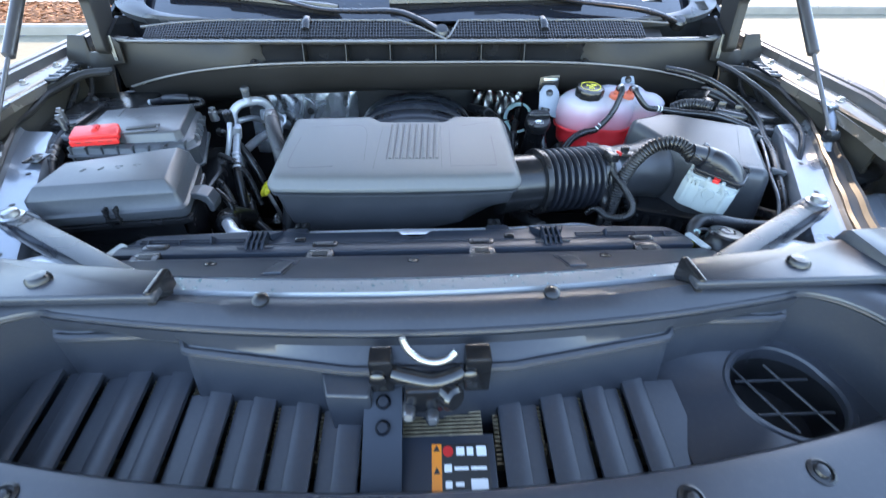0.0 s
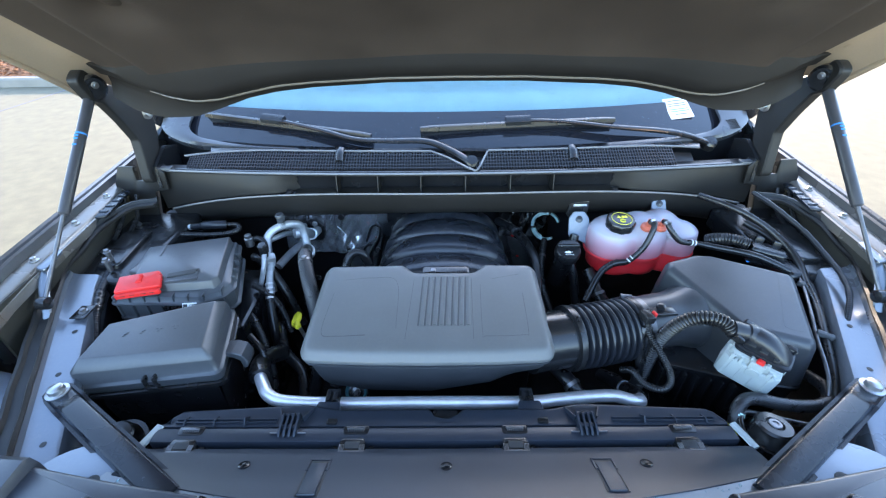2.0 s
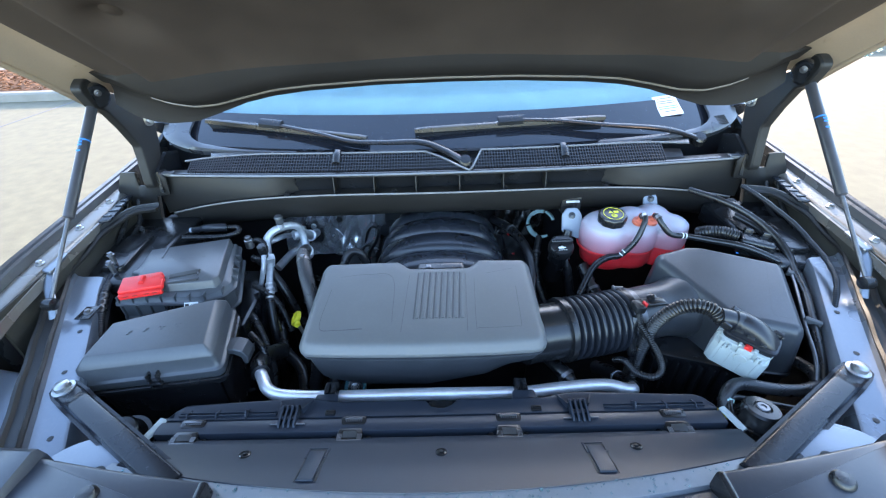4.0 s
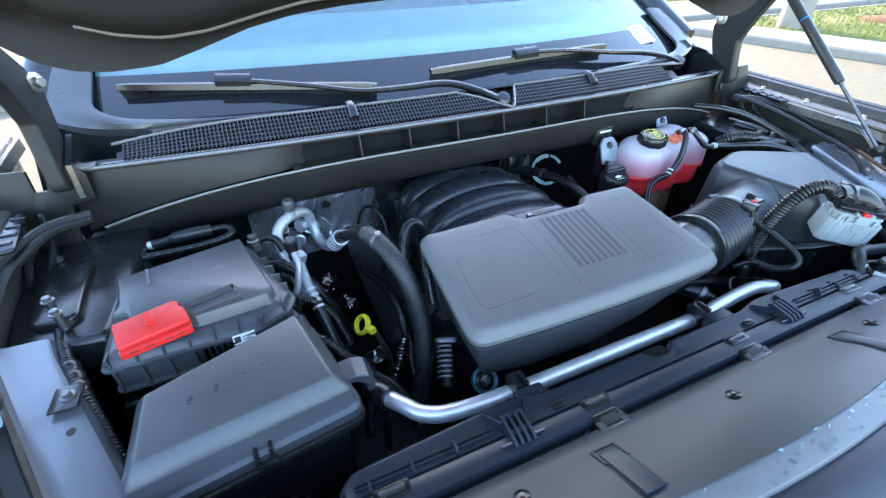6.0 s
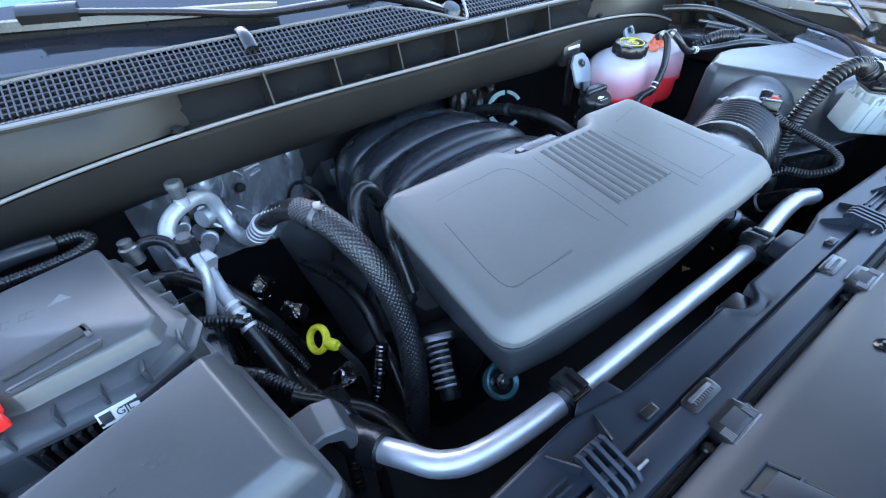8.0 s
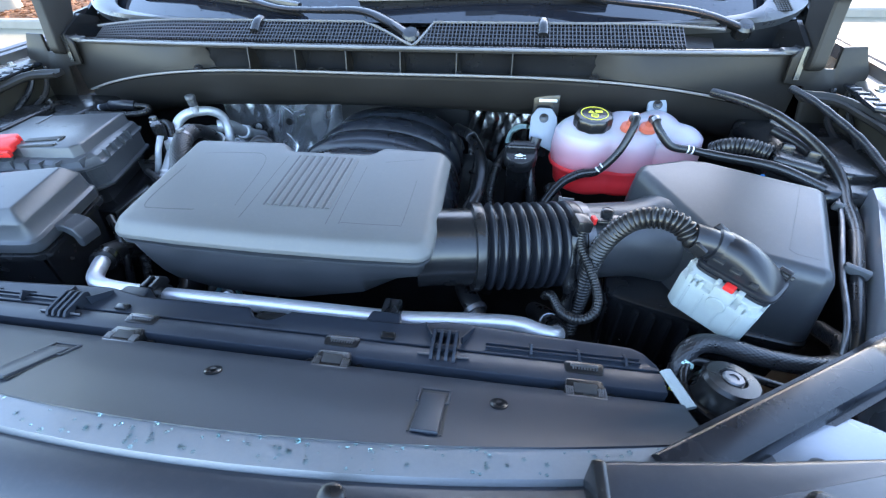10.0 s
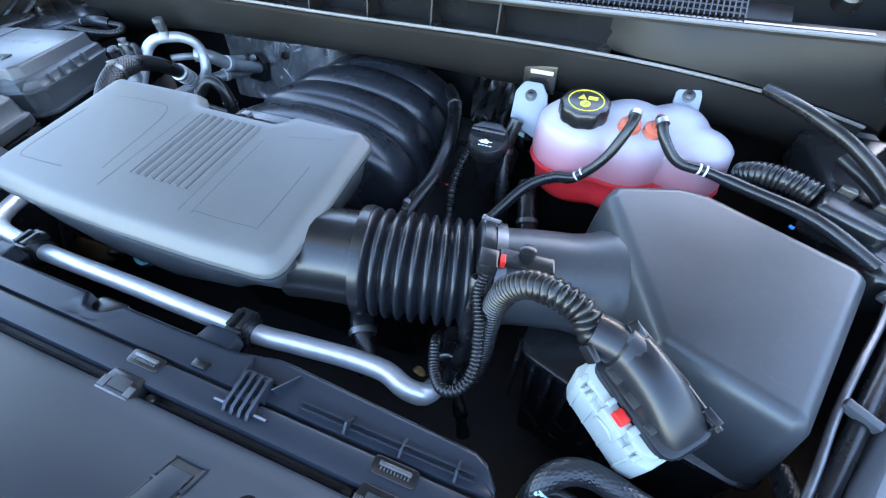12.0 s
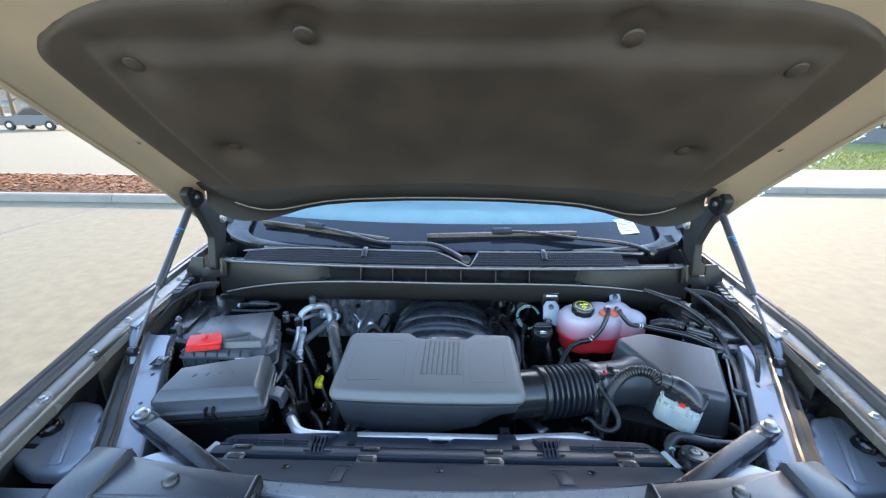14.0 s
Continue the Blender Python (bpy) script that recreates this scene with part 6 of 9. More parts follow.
box(bm2, 0.002, 0.0155, 0.003, 0.011, 0.0257, 0.0262, 0.0001)
lathe(bm2, [(0.0, 0.0257), (0.0075, 0.0257), (0.0075, 0.0262), (0, 0.0262)], Matrix.Translation((0, -0.009, 0)), 20)
bm2.transform(capm)
merge(bm, bm2)
part("print", bm, M_YELLOW, cap_ob, "yellow warning signs")
bm = bmesh.new()
box(bm, 0.0085, 0.0089, 0.004, 0.010, 0.0262, 0.0265, 0.0001)
box(bm, -0.0065, -0.0055, 0.0045, 0.0095, 0.0262, 0.0265, 0.0001)
for y in (-0.012, -0.009, -0.006):
    box(bm, -0.005, 0.005, y - 0.0006, y + 0.0006, 0.0262, 0.0265, 0.0001)
bm.transform(capm)
part("print_line", bm, M_INK, cap_ob)
for x, y, z in ((0.530, 1.122, 1.200), (0.565, 1.122, 1.200)):
    bm = lathe(bmesh.new(), [(0.009, -0.01), (0.0085, 0.004), (0.0065, 0.010), (0.0065, 0.02), (0, 0.02)], aim((x, y, z), (0, -0.3, 1)), 14)
    lathe(bm, [(0.0165, -0.008), (0.015, -0.001), (0.009, 0.003)], aim((x, y, z), (0, -0.3, 1)), 18)
    part("nipple", bm, M_AMBER, res, "orange hose nipple")
# small overflow hoses
for pts, label in (([(0.530, 1.116, 1.215), (0.531, 1.104, 1.223), (0.528, 1.088, 1.210), (0.508, 1.072, 1.165), (0.475, 1.068, 1.125), (0.442, 1.074, 1.113), (0.405, 1.055, 1.095), (0.36, 1.00, 1.05)], "thin black hose from the reservoir to the engine"),
                   ([(0.565, 1.116, 1.215), (0.566, 1.103, 1.220), (0.574, 1.088, 1.205), (0.600, 1.078, 1.180), (0.641, 1.077, 1.174), (0.68, 1.062, 1.172), (0.75, 1.015, 1.178), (0.81, 0.97, 1.165)], "thin black hose from the reservoir along the filter box")):
    hose = thing("coolant_hose", label, "hose", pts[-1], group="reservoir hoses")
    bm = tube(bmesh.new(), pts, 0.0072, 0.006, 12)
    part("hose", bm, M_RUBBER, hose)
    bm = tube(bmesh.new(), pts[4:], lambda s: 0.0088 if s > 0.02 else 0.0074, 0.008, 12)
    part("braided_sleeve", bm, M_BLACK, hose, "ribbed protective sleeve")
    bm = lathe(bmesh.new(), [(0.0072, -0.004), (0.0088, -0.004), (0.0088, 0.004), (0.0072, 0.004)], aim(Vector(pts[1]).lerp(Vector(pts[2]), 0.1), Vector(pts[2]) - Vector(pts[0])), 14)
    part("clip", bm, M_STEEL, hose, "spring clip")
    for f in (0.2, 0.6):
        bm = lathe(bmesh.new(), [(0.0073, -0.0012), (0.0079, -0.0012), (0.0079, 0.0012), (0.0073, 0.0012)], aim(Vector(pts[4]).lerp(Vector(pts[3]), f * 0.5), Vector(pts[4]) - Vector(pts[3])), 14)
        part("stripe", bm, M_LABEL, hose)

# oil filler
oil = thing("oil_filler", "black oil filler neck with a ribbed cap", "oil filler", (0.328, 1.1, 1.0))
om = pose(0.328, 1.105, 1.128, 22, 0, 0)
bm = lathe(bmesh.new(), [(0.026, -0.14), (0.026, -0.01), (0.03, 0.0), (0, 0.0)], om, 24)
part("neck", bm, M_BLACK, oil)
bm = lathe(bmesh.new(), [(0.026, -0.012), (0.033, -0.008), (0.034, 0.004), (0.033, 0.013), (0.029, 0.0175), (0.02, 0.018), (0, 0.018)], om, 36)
ocap = part("cap", bm, M_RUBBER, oil, "black cap with white print")
bm = bmesh.new()
slab(bm, round_poly([(-0.031, 0.002), (0.031, 0.002), (0.029, 0.014), (0.016, 0.024), (-0.016, 0.024), (-0.029, 0.014)], 0.006, 4), 0.010, 0.029, 0.006, 3)
bm.transform(om)
part("grip", bm, M_RUBBER, ocap)
bm = bmesh.new()
box(bm, -0.009, 0.004, -0.013, -0.007, 0.0181, 0.0186, 0.0002)
box(bm, 0.003, 0.010, -0.010, -0.0085, 0.0181, 0.0186, 0.0002)
box(bm, -0.012, -0.009, -0.011, -0.009, 0.0181, 0.0186, 0.0002)
box(bm, -0.004, 0.001, -0.0065, -0.005, 0.0181, 0.0186, 0.0002)
for x in (-0.009, -0.003, 0.003, 0.009):
    box(bm, x - 0.0022, x + 0.0022, -0.018, -0.0165, 0.0181, 0.0186, 0.0002)
bm.transform(om)
part("oil_sign", bm, M_LABEL, ocap, "white oil can sign")
bm = bmesh.new()
for i, x in enumerate(span(-0.018, 0.018, 5)):
    box(bm, x - 0.003, x + 0.003, 0.0068, 0.0078, 0.017, 0.024, 0.0002)
bm.transform(om)
part("print_bar", bm, M_LABEL, ocap)

# ---- battery ----
battery = thing("battery", "charcoal battery under a plastic cover with a red terminal flap", "battery", (-0.63, 1.0, 1.0))
BAT = [(-0.745, 0.893), (-0.545, 0.890), (-0.500, 0.915), (-0.488, 0.945), (-0.546, 1.124), (-0.755, 1.075)]
bm = bmesh.new()
rings = []
for d, z in ((0.012, 1.1445), (0.0, 1.145), (-0.003, 1.1465), (-0.003, 1.1505), (0.001, 1.152), (0.003, 1.154), (0.006, 1.164), (0.012, 1.168), (0.018, 1.170), (0.022, 1.170)):
    rings.append([(p[0], p[1], z) for p in shrink(BAT, 0.012, d)])
loft(bm, rings)
part("cover", bm, M_BOX, battery, "charcoal lid")
bm = loft(bmesh.new(), [[(p[0], p[1], z) for p in shrink(BAT, 0.012, d)] for d, z in ((0.030, 0.98), (0.028, 1.10), (0.024, 1.146))])
part("skirt", bm, M_DEEP, battery, "black skirt under the lid")
bm = loft(bmesh.new(), [[(p[0], p[1], z) for p in shrink(BAT, 0.012, d)] for d, z in ((0.012, 1.100), (0.002, 1.101), (-0.001, 1.103), (-0.001, 1.107), (0.005, 1.109), (0.005, 1.146))])
part("wall_band", bm, M_BOX, battery, "charcoal wall between two rims")
bm = bmesh.new()
PANEL = [(-0.735, 0.960), (-0.712, 0.955), (-0.704, 0.932), (-0.620, 0.912), (-0.556, 0.917), (-0.520, 0.922), (-0.512, 0.940), (-0.555, 1.108), (-0.742, 1.062), (-0.728, 0.985)]
rings = []
for d, z in ((-0.004, 1.166), (0.0, 1.172), (0.001, 1.186), (0.003, 1.189), (0.005, 1.190)):
    rings.append([(p[0], p[1], z) for p in shrink(PANEL, 0.006, d)])
loft(bm, rings)
part("raised_panel", bm, M_BOX, battery)
bm = box(bmesh.new(), -0.0025, 0.0025, -0.05, 0.0, 0.0, 0.003, 0.001, m=pose(-0.700, 1.068, 1.189, 0, 0, 12))
part("rib", bm, M_BOX, battery)
for i in range(8):
    # upright ribs between the two rims, also round the corner
    x = -0.735 + i * 0.033
    y = 0.893 if x < -0.545 else 0.890 + (x + 0.545) * 0.6
    bm = box(bmesh.new(), x - 0.0016, x + 0.0016, y - 0.0015, y + 0.012, 1.105, 1.147, 0.0008)
    part("rib", bm, M_BOX, battery)
    bm = box(bmesh.new(), x - 0.0016, x + 0.0016, y - 0.0005, y + 0.016, 1.1515, 1.1695, 0.0008)
    part("rib", bm, M_BOX, battery)
for y in (0.97, 1.0, 1.03, 1.06):
    x = -0.490 - 0.28 * (y - 0.945)
    bm = box(bmesh.new(), x - 0.012, x + 0.004, y - 0.0016, y + 0.0016, 1.148, 1.166, 0.0008)
    part("rib", bm, M_BOX, battery)
for i in range(6):
    bm = bmesh.new()
    box(bm, -0.625 + i * 0.0085, -0.620 + i * 0.0085, 0.882, 0.900, 1.098, 1.146, 0.002)
    part("grip_rib", bm, M_BLACK, battery)
bm = bmesh.new()
rm = pose(-0.672, 0.909, 1.198, 8, 3, 17)
slab(bm, round_poly([(-0.043, -0.024), (0.044, -0.020), (0.043, 0.010), (0.038, 0.014), (0.040, 0.022), (0.034, 0.029), (-0.042, 0.024)], 0.004, 3), -0.012, 0.003, 0.003, 3)
box(bm, -0.006, 0.006, -0.004, 0.020, 0.001, 0.006, 0.0015)
box(bm, -0.004, 0.004, -0.002, 0.018, 0.005, 0.0075, 0.001)
box(bm, -0.043, 0.043, -0.031, -0.022, -0.016, -0.003, 0.002)
bm.transform(rm)
part("terminal_flap", bm, M_RED, battery, "red terminal flap")
for x in (-0.028, -0.01, 0.012, 0.028):
    bm = box(bmesh.new(), x - 0.005, x + 0.005, -0.0315, -0.0305, -0.0075, -0.006, 0.0002, m=rm)
    part("slot", bm, M_GROOVE, battery)
for x0, y0, x1, y1, w, m_ in ((-0.628, 0.940, -0.566, 0.960, 0.0075, M_GROOVE), (-0.570, 0.954, -0.566, 0.9555, 0.0105, M_BOX), (-0.622, 0.918, -0.556, 0.932, 0.0022, M_BOX), (-0.620, 0.913, -0.556, 0.9265, 0.0025, M_GROOVE)):
    bm = box(bmesh.new(), 0.0, math.hypot(x1 - x0, y1 - y0), -w, w, 0.0, 0.0032, 0.001, m=pose(x0, y0, 1.1895, 0, 0, math.degrees(math.atan2(y1 - y0, x1 - x0))))
    part("slide_rail", bm, m_, battery)
bm = bmesh.new()
slab(bm, [Vector(p) for p in ((-0.600, 1.02), (-0.580, 1.022), (-0.590, 1.036))], 1.1895, 1.1903, 0.0003, 1)
part("warning_mark", bm, M_COVER, battery, "embossed warning triangle")
bm = bmesh.new()
for i in range(4):
    for a, b, c, d in ((0, 0.012, 0, 0.001), (0, 0.012, 0.011, 0.012), (0, 0.001, 0, 0.012), (0.005, 0.0065, 0.002, 0.010)):
        box(bm, -0.68 + i * 0.019 + a, -0.68 + i * 0.019 + b, 1.004 + c + 0.003 * i, 1.004 + d + 0.003 * i, 1.1895, 1.1902, 0.0002)
part("embossing", bm, M_BOX, battery, "embossed signs that cannot be read")
bm = box(bmesh.new(), -0.765, -0.48, 0.905, 1.14, 0.70, 1.06, 0.01)
part("tray", bm, M_BLACK, battery, "black tray")
bm = box(bmesh.new(), -0.0155, 0.0155, -0.0005, 0.0005, -0.007, 0.007, 0.0002, m=pose(-0.566, 0.8862, 1.1475, -30, 0, 4))
lab = part("label", bm, M_LABEL, battery, "small white part label")
writing(lab, "GJL", (0, 0, 0), 0.0088, M_INK, pose(-0.5615, 0.8855, 1.1475, 60, 0, 4))
bm = box(bmesh.new(), -0.0138, -0.005, -0.0011, -0.0005, -0.0045, 0.0045, 0.0001, m=pose(-0.566, 0.8862, 1.1475, -30, 0, 4))
part("print_bar", bm, M_INK, lab)

# ---- fuse box ----
fuse = thing("fuse_box", "charcoal fuse box with a chamfered lid and side clip", "fuse box", (-0.57, 0.78, 1.0))
FB = [(-0.695, 0.688), (-0.437, 0.725), (-0.477, 0.893), (-0.692, 0.812)]
fl = lambda x, y: 0.04 * (y - 0.79) - 0.02 * (x + 0.57)
bm = bmesh.new()
rings = []
for d, z in ((-0.004, 1.108), (-0.006, 1.112), (-0.006, 1.126), (-0.002, 1.129), (0.0, 1.131), (0.003, 1.156), (0.0038, 1.159), (0.0180, 1.1765), (0.0196, 1.1776), (0.022, 1.178)):
    rings.append([(p[0], p[1], z + fl(p[0], p[1])) for p in shrink(FB, 0.012, d)])
loft(bm, rings)
part("lid", bm, M_BOX, fuse, "charcoal chamfered lid")
bm = bmesh.new()
slab(bm, round_poly([(-0.69, 0.70), (-0.448, 0.728), (-0.480, 0.885), (-0.688, 0.815)], 0.01, 3), 0.88, 1.105, 0.004, 2, lift=fl, taper=0.02)
part("base", bm, M_BLACK, fuse, "black base")
bm = bmesh.new()
rings = [[(p[0], p[1], z + fl(p[0], p[1])) for p in shrink(FB, 0.012, d)] for d, z in ((-0.002, 1.092), (-0.008, 1.094), (-0.009, 1.098), (-0.008, 1.104), (-0.002, 1.106))]
loft(bm, rings)
part("rim", bm, M_BLACK, fuse)
hook = round_poly([(-0.462, 1.110), (-0.462, 1.122), (-0.430, 1.126), (-0.412, 1.119), (-0.404, 1.100), (-0.408, 1.082), (-0.417, 1.082), (-0.419, 1.102), (-0.432, 1.112)], 0.005, 3)
bm = loft(bmesh.new(), [[(p[0], y, p[1]) for p in inset(hook, d)] for y, d in ((0.768, 0.002), (0.770, 0.0), (0.804, 0.0), (0.806, 0.002))])
part("side_clip", bm, M_BOX, fuse, "grey hooked side clip")
for x, y in ((-0.565, 0.702), (-0.548, 0.705)):
    bm = box(bmesh.new(), x - 0.0022, x + 0.0022, y - 0.0075, y + 0.006, 1.096, 1.136, 0.001)
    part("latch_bar", bm, M_BLACK, fuse)
bm = box(bmesh.new(), -0.570, -0.543, 0.694, 0.708, 1.108, 1.114, 0.0015)
part("latch", bm, M_BLACK, fuse)
# embossed signs on the lid, unreadable
em = Matrix.Translation((-0.565, 0.785, 1.1785 + fl(-0.565, 0.785))) @ pose(0, 0, 0, 2.3, 1.1, 14)
for i, w in enumerate((0.030, 0.022, 0.026, 0.024)):
    x = -0.06 + i * 0.030
    bm = bmesh.new()
    for dx, dy in (((0.002, 0.004), (0.0, 0.001), (-0.002, -0.003)) if i < 2 else ((-0.004, 0.003), (0.004, 0.002), (0.0, -0.004))):
        box(bm, x + dx - 0.0025, x + dx + 0.0025, dy - 0.0012, dy + 0.0012, -0.001, 0.0003, 0.0001, m=em)
    part("embossed_sign", bm, M_BOX, fuse, "embossed sign that cannot be read")

# ---- radiator covers, pipe, braces ----
shield = thing("radiator_cover", "smooth black radiator cover with push pins", "radiator cover", (0, 0.52, 1.05))


def front_edge(x):
    return 0.452 + 0.26 * x * x


def shield_z(y):
    """The cover climbs towards the front."""
    return 1.120 + 0.50 * max(0.0, 0.566 - y) - 0.08 * max(0.0, 0.50 - y)


bm = bmesh.new()
rings = []
for x in span(-0.50, 0.50, 41):
    yb = 0.567 + 0.004 * abs(x)
    yf = min(front_edge(x), 0.545)
    line = [(x, yb + (yf - yb) * q, shield_z(yb + (yf - yb) * q)) for q in span(0, 1, 8)]
    rings.append([(x, yb + 0.003, 1.105), (x, yb + 0.003, 1.117)] + line + [(x, yf - 0.004, shield_z(yf) - 0.006)] + [(px, py, pz - 0.006) for px, py, pz in line[::-1]])
loft(bm, rings)
part("plate", bm, M_SHIELD, shield)
for x, y in ((-0.308, 0.533), (0.004, 0.529), (0.31, 0.533)):
    bm = lathe(bmesh.new(), [(0.009, 0), (0.009, 0.002), (0.0065, 0.003), (0.006, 0.001), (0.003, 0.001), (0.003, 0.004), (0, 0.004)], aim((x, y, shield_z(y)), (0, 0.45, 1)), 18)
    part("push_pin", bm, M_BLACK, shield)
for x in (-0.192, 0.245):
    m = Matrix.Translation((x, 0.533, shield_z(0.533))) @ pose(0, 0, 0, -26, 0, 0)
    bm = bmesh.new()
    for a in ((-0.017, 0.017, -0.013, -0.010), (-0.017, 0.017, 0.010, 0.013), (-0.017, -0.014, -0.010, 0.010), (0.014, 0.017, -0.010, 0.010)):
        box(bm, *a, -0.001, 0.0022, 0.0008, m=m)
    part("window_rim", bm, M_SHIELD, shield)
    bm = box(bmesh.new(), -0.014, 0.014, -0.010, 0.010, -0.001, 0.0006, 0.0003, m=m)
    part("window_recess", bm, M_GROOVE, shield)
    bm = box(bmesh.new(), -0.0125, 0.0125, -0.074 + 0.26 * x * x, 0.002, -0.001, 0.0030, 0.0012, m=m)
    part("strap", bm, M_SHIELD, shield, "raised strap")
    for e in (-0.0150, 0.0150):
        bm = box(bmesh.new(), e - 0.0012, e + 0.0012, -0.074 + 0.26 * x * x, -0.010, -0.001, 0.0006, 0.0003, m=m)
        part("seam", bm, M_GROOVE, shield)

tie = thing("tie_bar", "silver painted upper tie bar, dotted with water drops", "body part", (0, 0.46, 1.05))
bm = bmesh.new()
rings = []
for x in span(-0.56, 0.56, 33):
    yf = front_edge(x)
    z = shield_z(yf) - 0.001
    rings.append([(x, yf + 0.012, z - 0.012), (x, yf + 0.002, z - 0.001), (x, yf - 0.012, z + 0.001), (x, yf - 0.026, z), (x, yf - 0.030, z - 0.006), (x, yf - 0.030, z - 0.06), (x, yf + 0.012, z - 0.06)])
loft(bm, rings)
part("bar", bm, M_TIE, tie)
rd = random.Random(11)
bm = bmesh.new()
for i in range(160):
    x = rd.uniform(-0.5, 0.5)
    p = (x, front_edge(x) - rd.uniform(0.001, 0.024), shield_z(front_edge(x)))
    bmesh.ops.create_icosphere(bm, subdivisions=1, radius=rd.uniform(0.0007, 0.0026), matrix=Matrix.Translation(p) @ Matrix.Diagonal((1, 1, 0.5, 1)))
tagged(part("water_drops", bm, M_GLASS, tie, "clear water drops"), kind="stuff")

shroud = thing("fan_shroud", "black plastic fan shroud with clips and ribbed holders", "fan shroud", (0, 0.62, 1.0))


def rear_rim(x):
    """Rear edge of the shroud, drawn in at the rounded ends and at the middle notch."""
    y = 0.648 + 0.010 * min(1.0, max(0.0, (abs(x) - 0.19) / 0.05)) - 0.012 * max(0.0, (abs(x) - 0.26) / 0.22)
    return y - 0.030 * max(0.0, (abs(x) - 0.462) / 0.03) ** 2 - 0.017 * max(0.0, 1 - ((x - 0.002) / 0.026) ** 4)


bm = ribbon(bmesh.new(), span(-0.492, 0.487, 29), lambda x: [(0.5815, 1.06), (0.5815, 1.1165), (0.583, 1.1185), (0.586, 1.1190), (0.6055, 1.1180), (0.608, 1.1165), (0.608, 1.06)])
part("front_strip", bm, M_SHIELD, shroud)
bm = ribbon(bmesh.new(), span(-0.492, 0.487, 81), lambda x: [(0.6125, 1.05), (0.6125, 1.1120), (0.614, 1.1138), (0.618, 1.1135), (max(0.6185, rear_rim(x) - 0.014), 1.1105), (rear_rim(x) - 0.006, 1.1125), (rear_rim(x) - 0.002, 1.1115), (rear_rim(x), 1.108), (rear_rim(x) + 0.006, 0.95), (rear_rim(x), 0.95), (0.630, 1.04)])
part("rear_strip", bm, M_SHIELD, shroud, "", 50)
bm = ribbon(bmesh.new(), span(-0.488, 0.483, 5), lambda x: [(0.566, 1.098), (0.5815, 1.098), (0.5815, 1.07), (0.566, 1.07)])
part("gap_floor", bm, M_DEEP, shroud)
bm = ribbon(bmesh.new(), span(-0.488, 0.483, 5), lambda x: [(0.5725, 1.09), (0.5725, 1.1085), (0.5745, 1.1095), (0.5760, 1.1085), (0.5760, 1.09)])
part("gap_rib", bm, M_BLACK, shroud)
bm = ribbon(bmesh.new(), span(-0.488, 0.483, 5), lambda x: [(0.607, 1.104), (0.613, 1.104), (0.613, 1.07), (0.607, 1.07)])
part("gap_floor", bm, M_DEEP, shroud)
for s in (-1, 1):
    # twin ribs along the outer ends, tied by small webs
    for y in (0.6205, 0.6265):
        bm = ribbon(bmesh.new(), span(s * 0.292, s * 0.468, 7), lambda x, y=y: [(y - 0.001, 1.108), (y - 0.001, 1.1165), (y + 0.001, 1.1165), (y + 0.001, 1.108)])
        part("rib", bm, M_SHIELD, shroud)
    for x, h in ((0.345, 0.013), (0.400, 0.006), (0.452, 0.006)):
        bm = loft(bmesh.new(), [[(s * x + d, 0.614, 1.108), (s * x + d, 0.614, 1.1135 + h * 0.4), (s * x + d, 0.622, 1.1135 + h), (s * x + d, 0.634, 1.1125), (s * x + d, 0.634, 1.108)] for d in (-0.0013, 0.0013)])
        part("web", bm, M_SHIELD, shroud)
for x in (-0.433, -0.151, 0.118, 0.401):
    # clip across the front gap, with a toothed bright edge and two bosses
    m = Matrix.Translation((x, 0.5745, 1.117))
    bm = bmesh.new()
    slab(bm, round_poly([(-0.024, -0.010), (0.024, -0.010), (0.019, 0.012), (-0.019, 0.012)], 0.004, 3), -0.012, 0.0045, 0.002, 2)
    bm.transform(m)
    clip = part("clip", bm, M_BLACK, shroud)
    bm = box(bmesh.new(), -0.012, 0.012, -0.006, 0.006, 0.002, 0.0050, 0.0006, m=m)
    part("clip_window", bm, M_GROOVE, clip)
    bm = bmesh.new()
    box(bm, -0.021, 0.021, -0.0118, -0.0095, -0.002, 0.0052, 0.0006, m=m)
    for k in range(4):
        for g in (-1, 1):
            box(bm, g * (0.0135 + 0.0022 * k) - 0.0007, g * (0.0135 + 0.0022 * k) + 0.0007, -0.009, 0.001, 0.003, 0.0056, 0.0002, m=m)
    part("clip_edge", bm, M_LINE, clip, "bright toothed edge")
    for g in (-1, 1):
        bm = lathe(bmesh.new(), [(0.006, -0.008), (0.006, 0.001), (0.004, 0.003), (0, 0.003)], Matrix.Translation((x + g * 0.0300, 0.5745, 1.108)), 12)
        part("boss", bm, M_BLACK, clip)
    m = Matrix.Translation((x + 0.002, 0.6035, 1.1180))
    bm = slab(bmesh.new(), round_poly([(-0.021, -0.009), (0.021, -0.009), (0.022, 0.007), (-0.022, 0.007)], 0.005, 3), -0.004, 0.0018, 0.0012, 2)
    bm.transform(m)
    tab = part("catch", bm, M_BLACK, shroud, "recessed catch")
    bm = box(bmesh.new(), -0.015, 0.015, -0.001, 0.003, 0.001, 0.0038, 0.0008, m=m)
    part("bar", bm, M_LINE, tab, "bright bar")
    for k in range(9):
        bm = box(bmesh.new(), -0.013 + 0.0032 * k, -0.0115 + 0.0032 * k, -0.0042, -0.0012, 0.001, 0.0030, 0.0003, m=m)
        part("tooth", bm, M_LINE, tab)
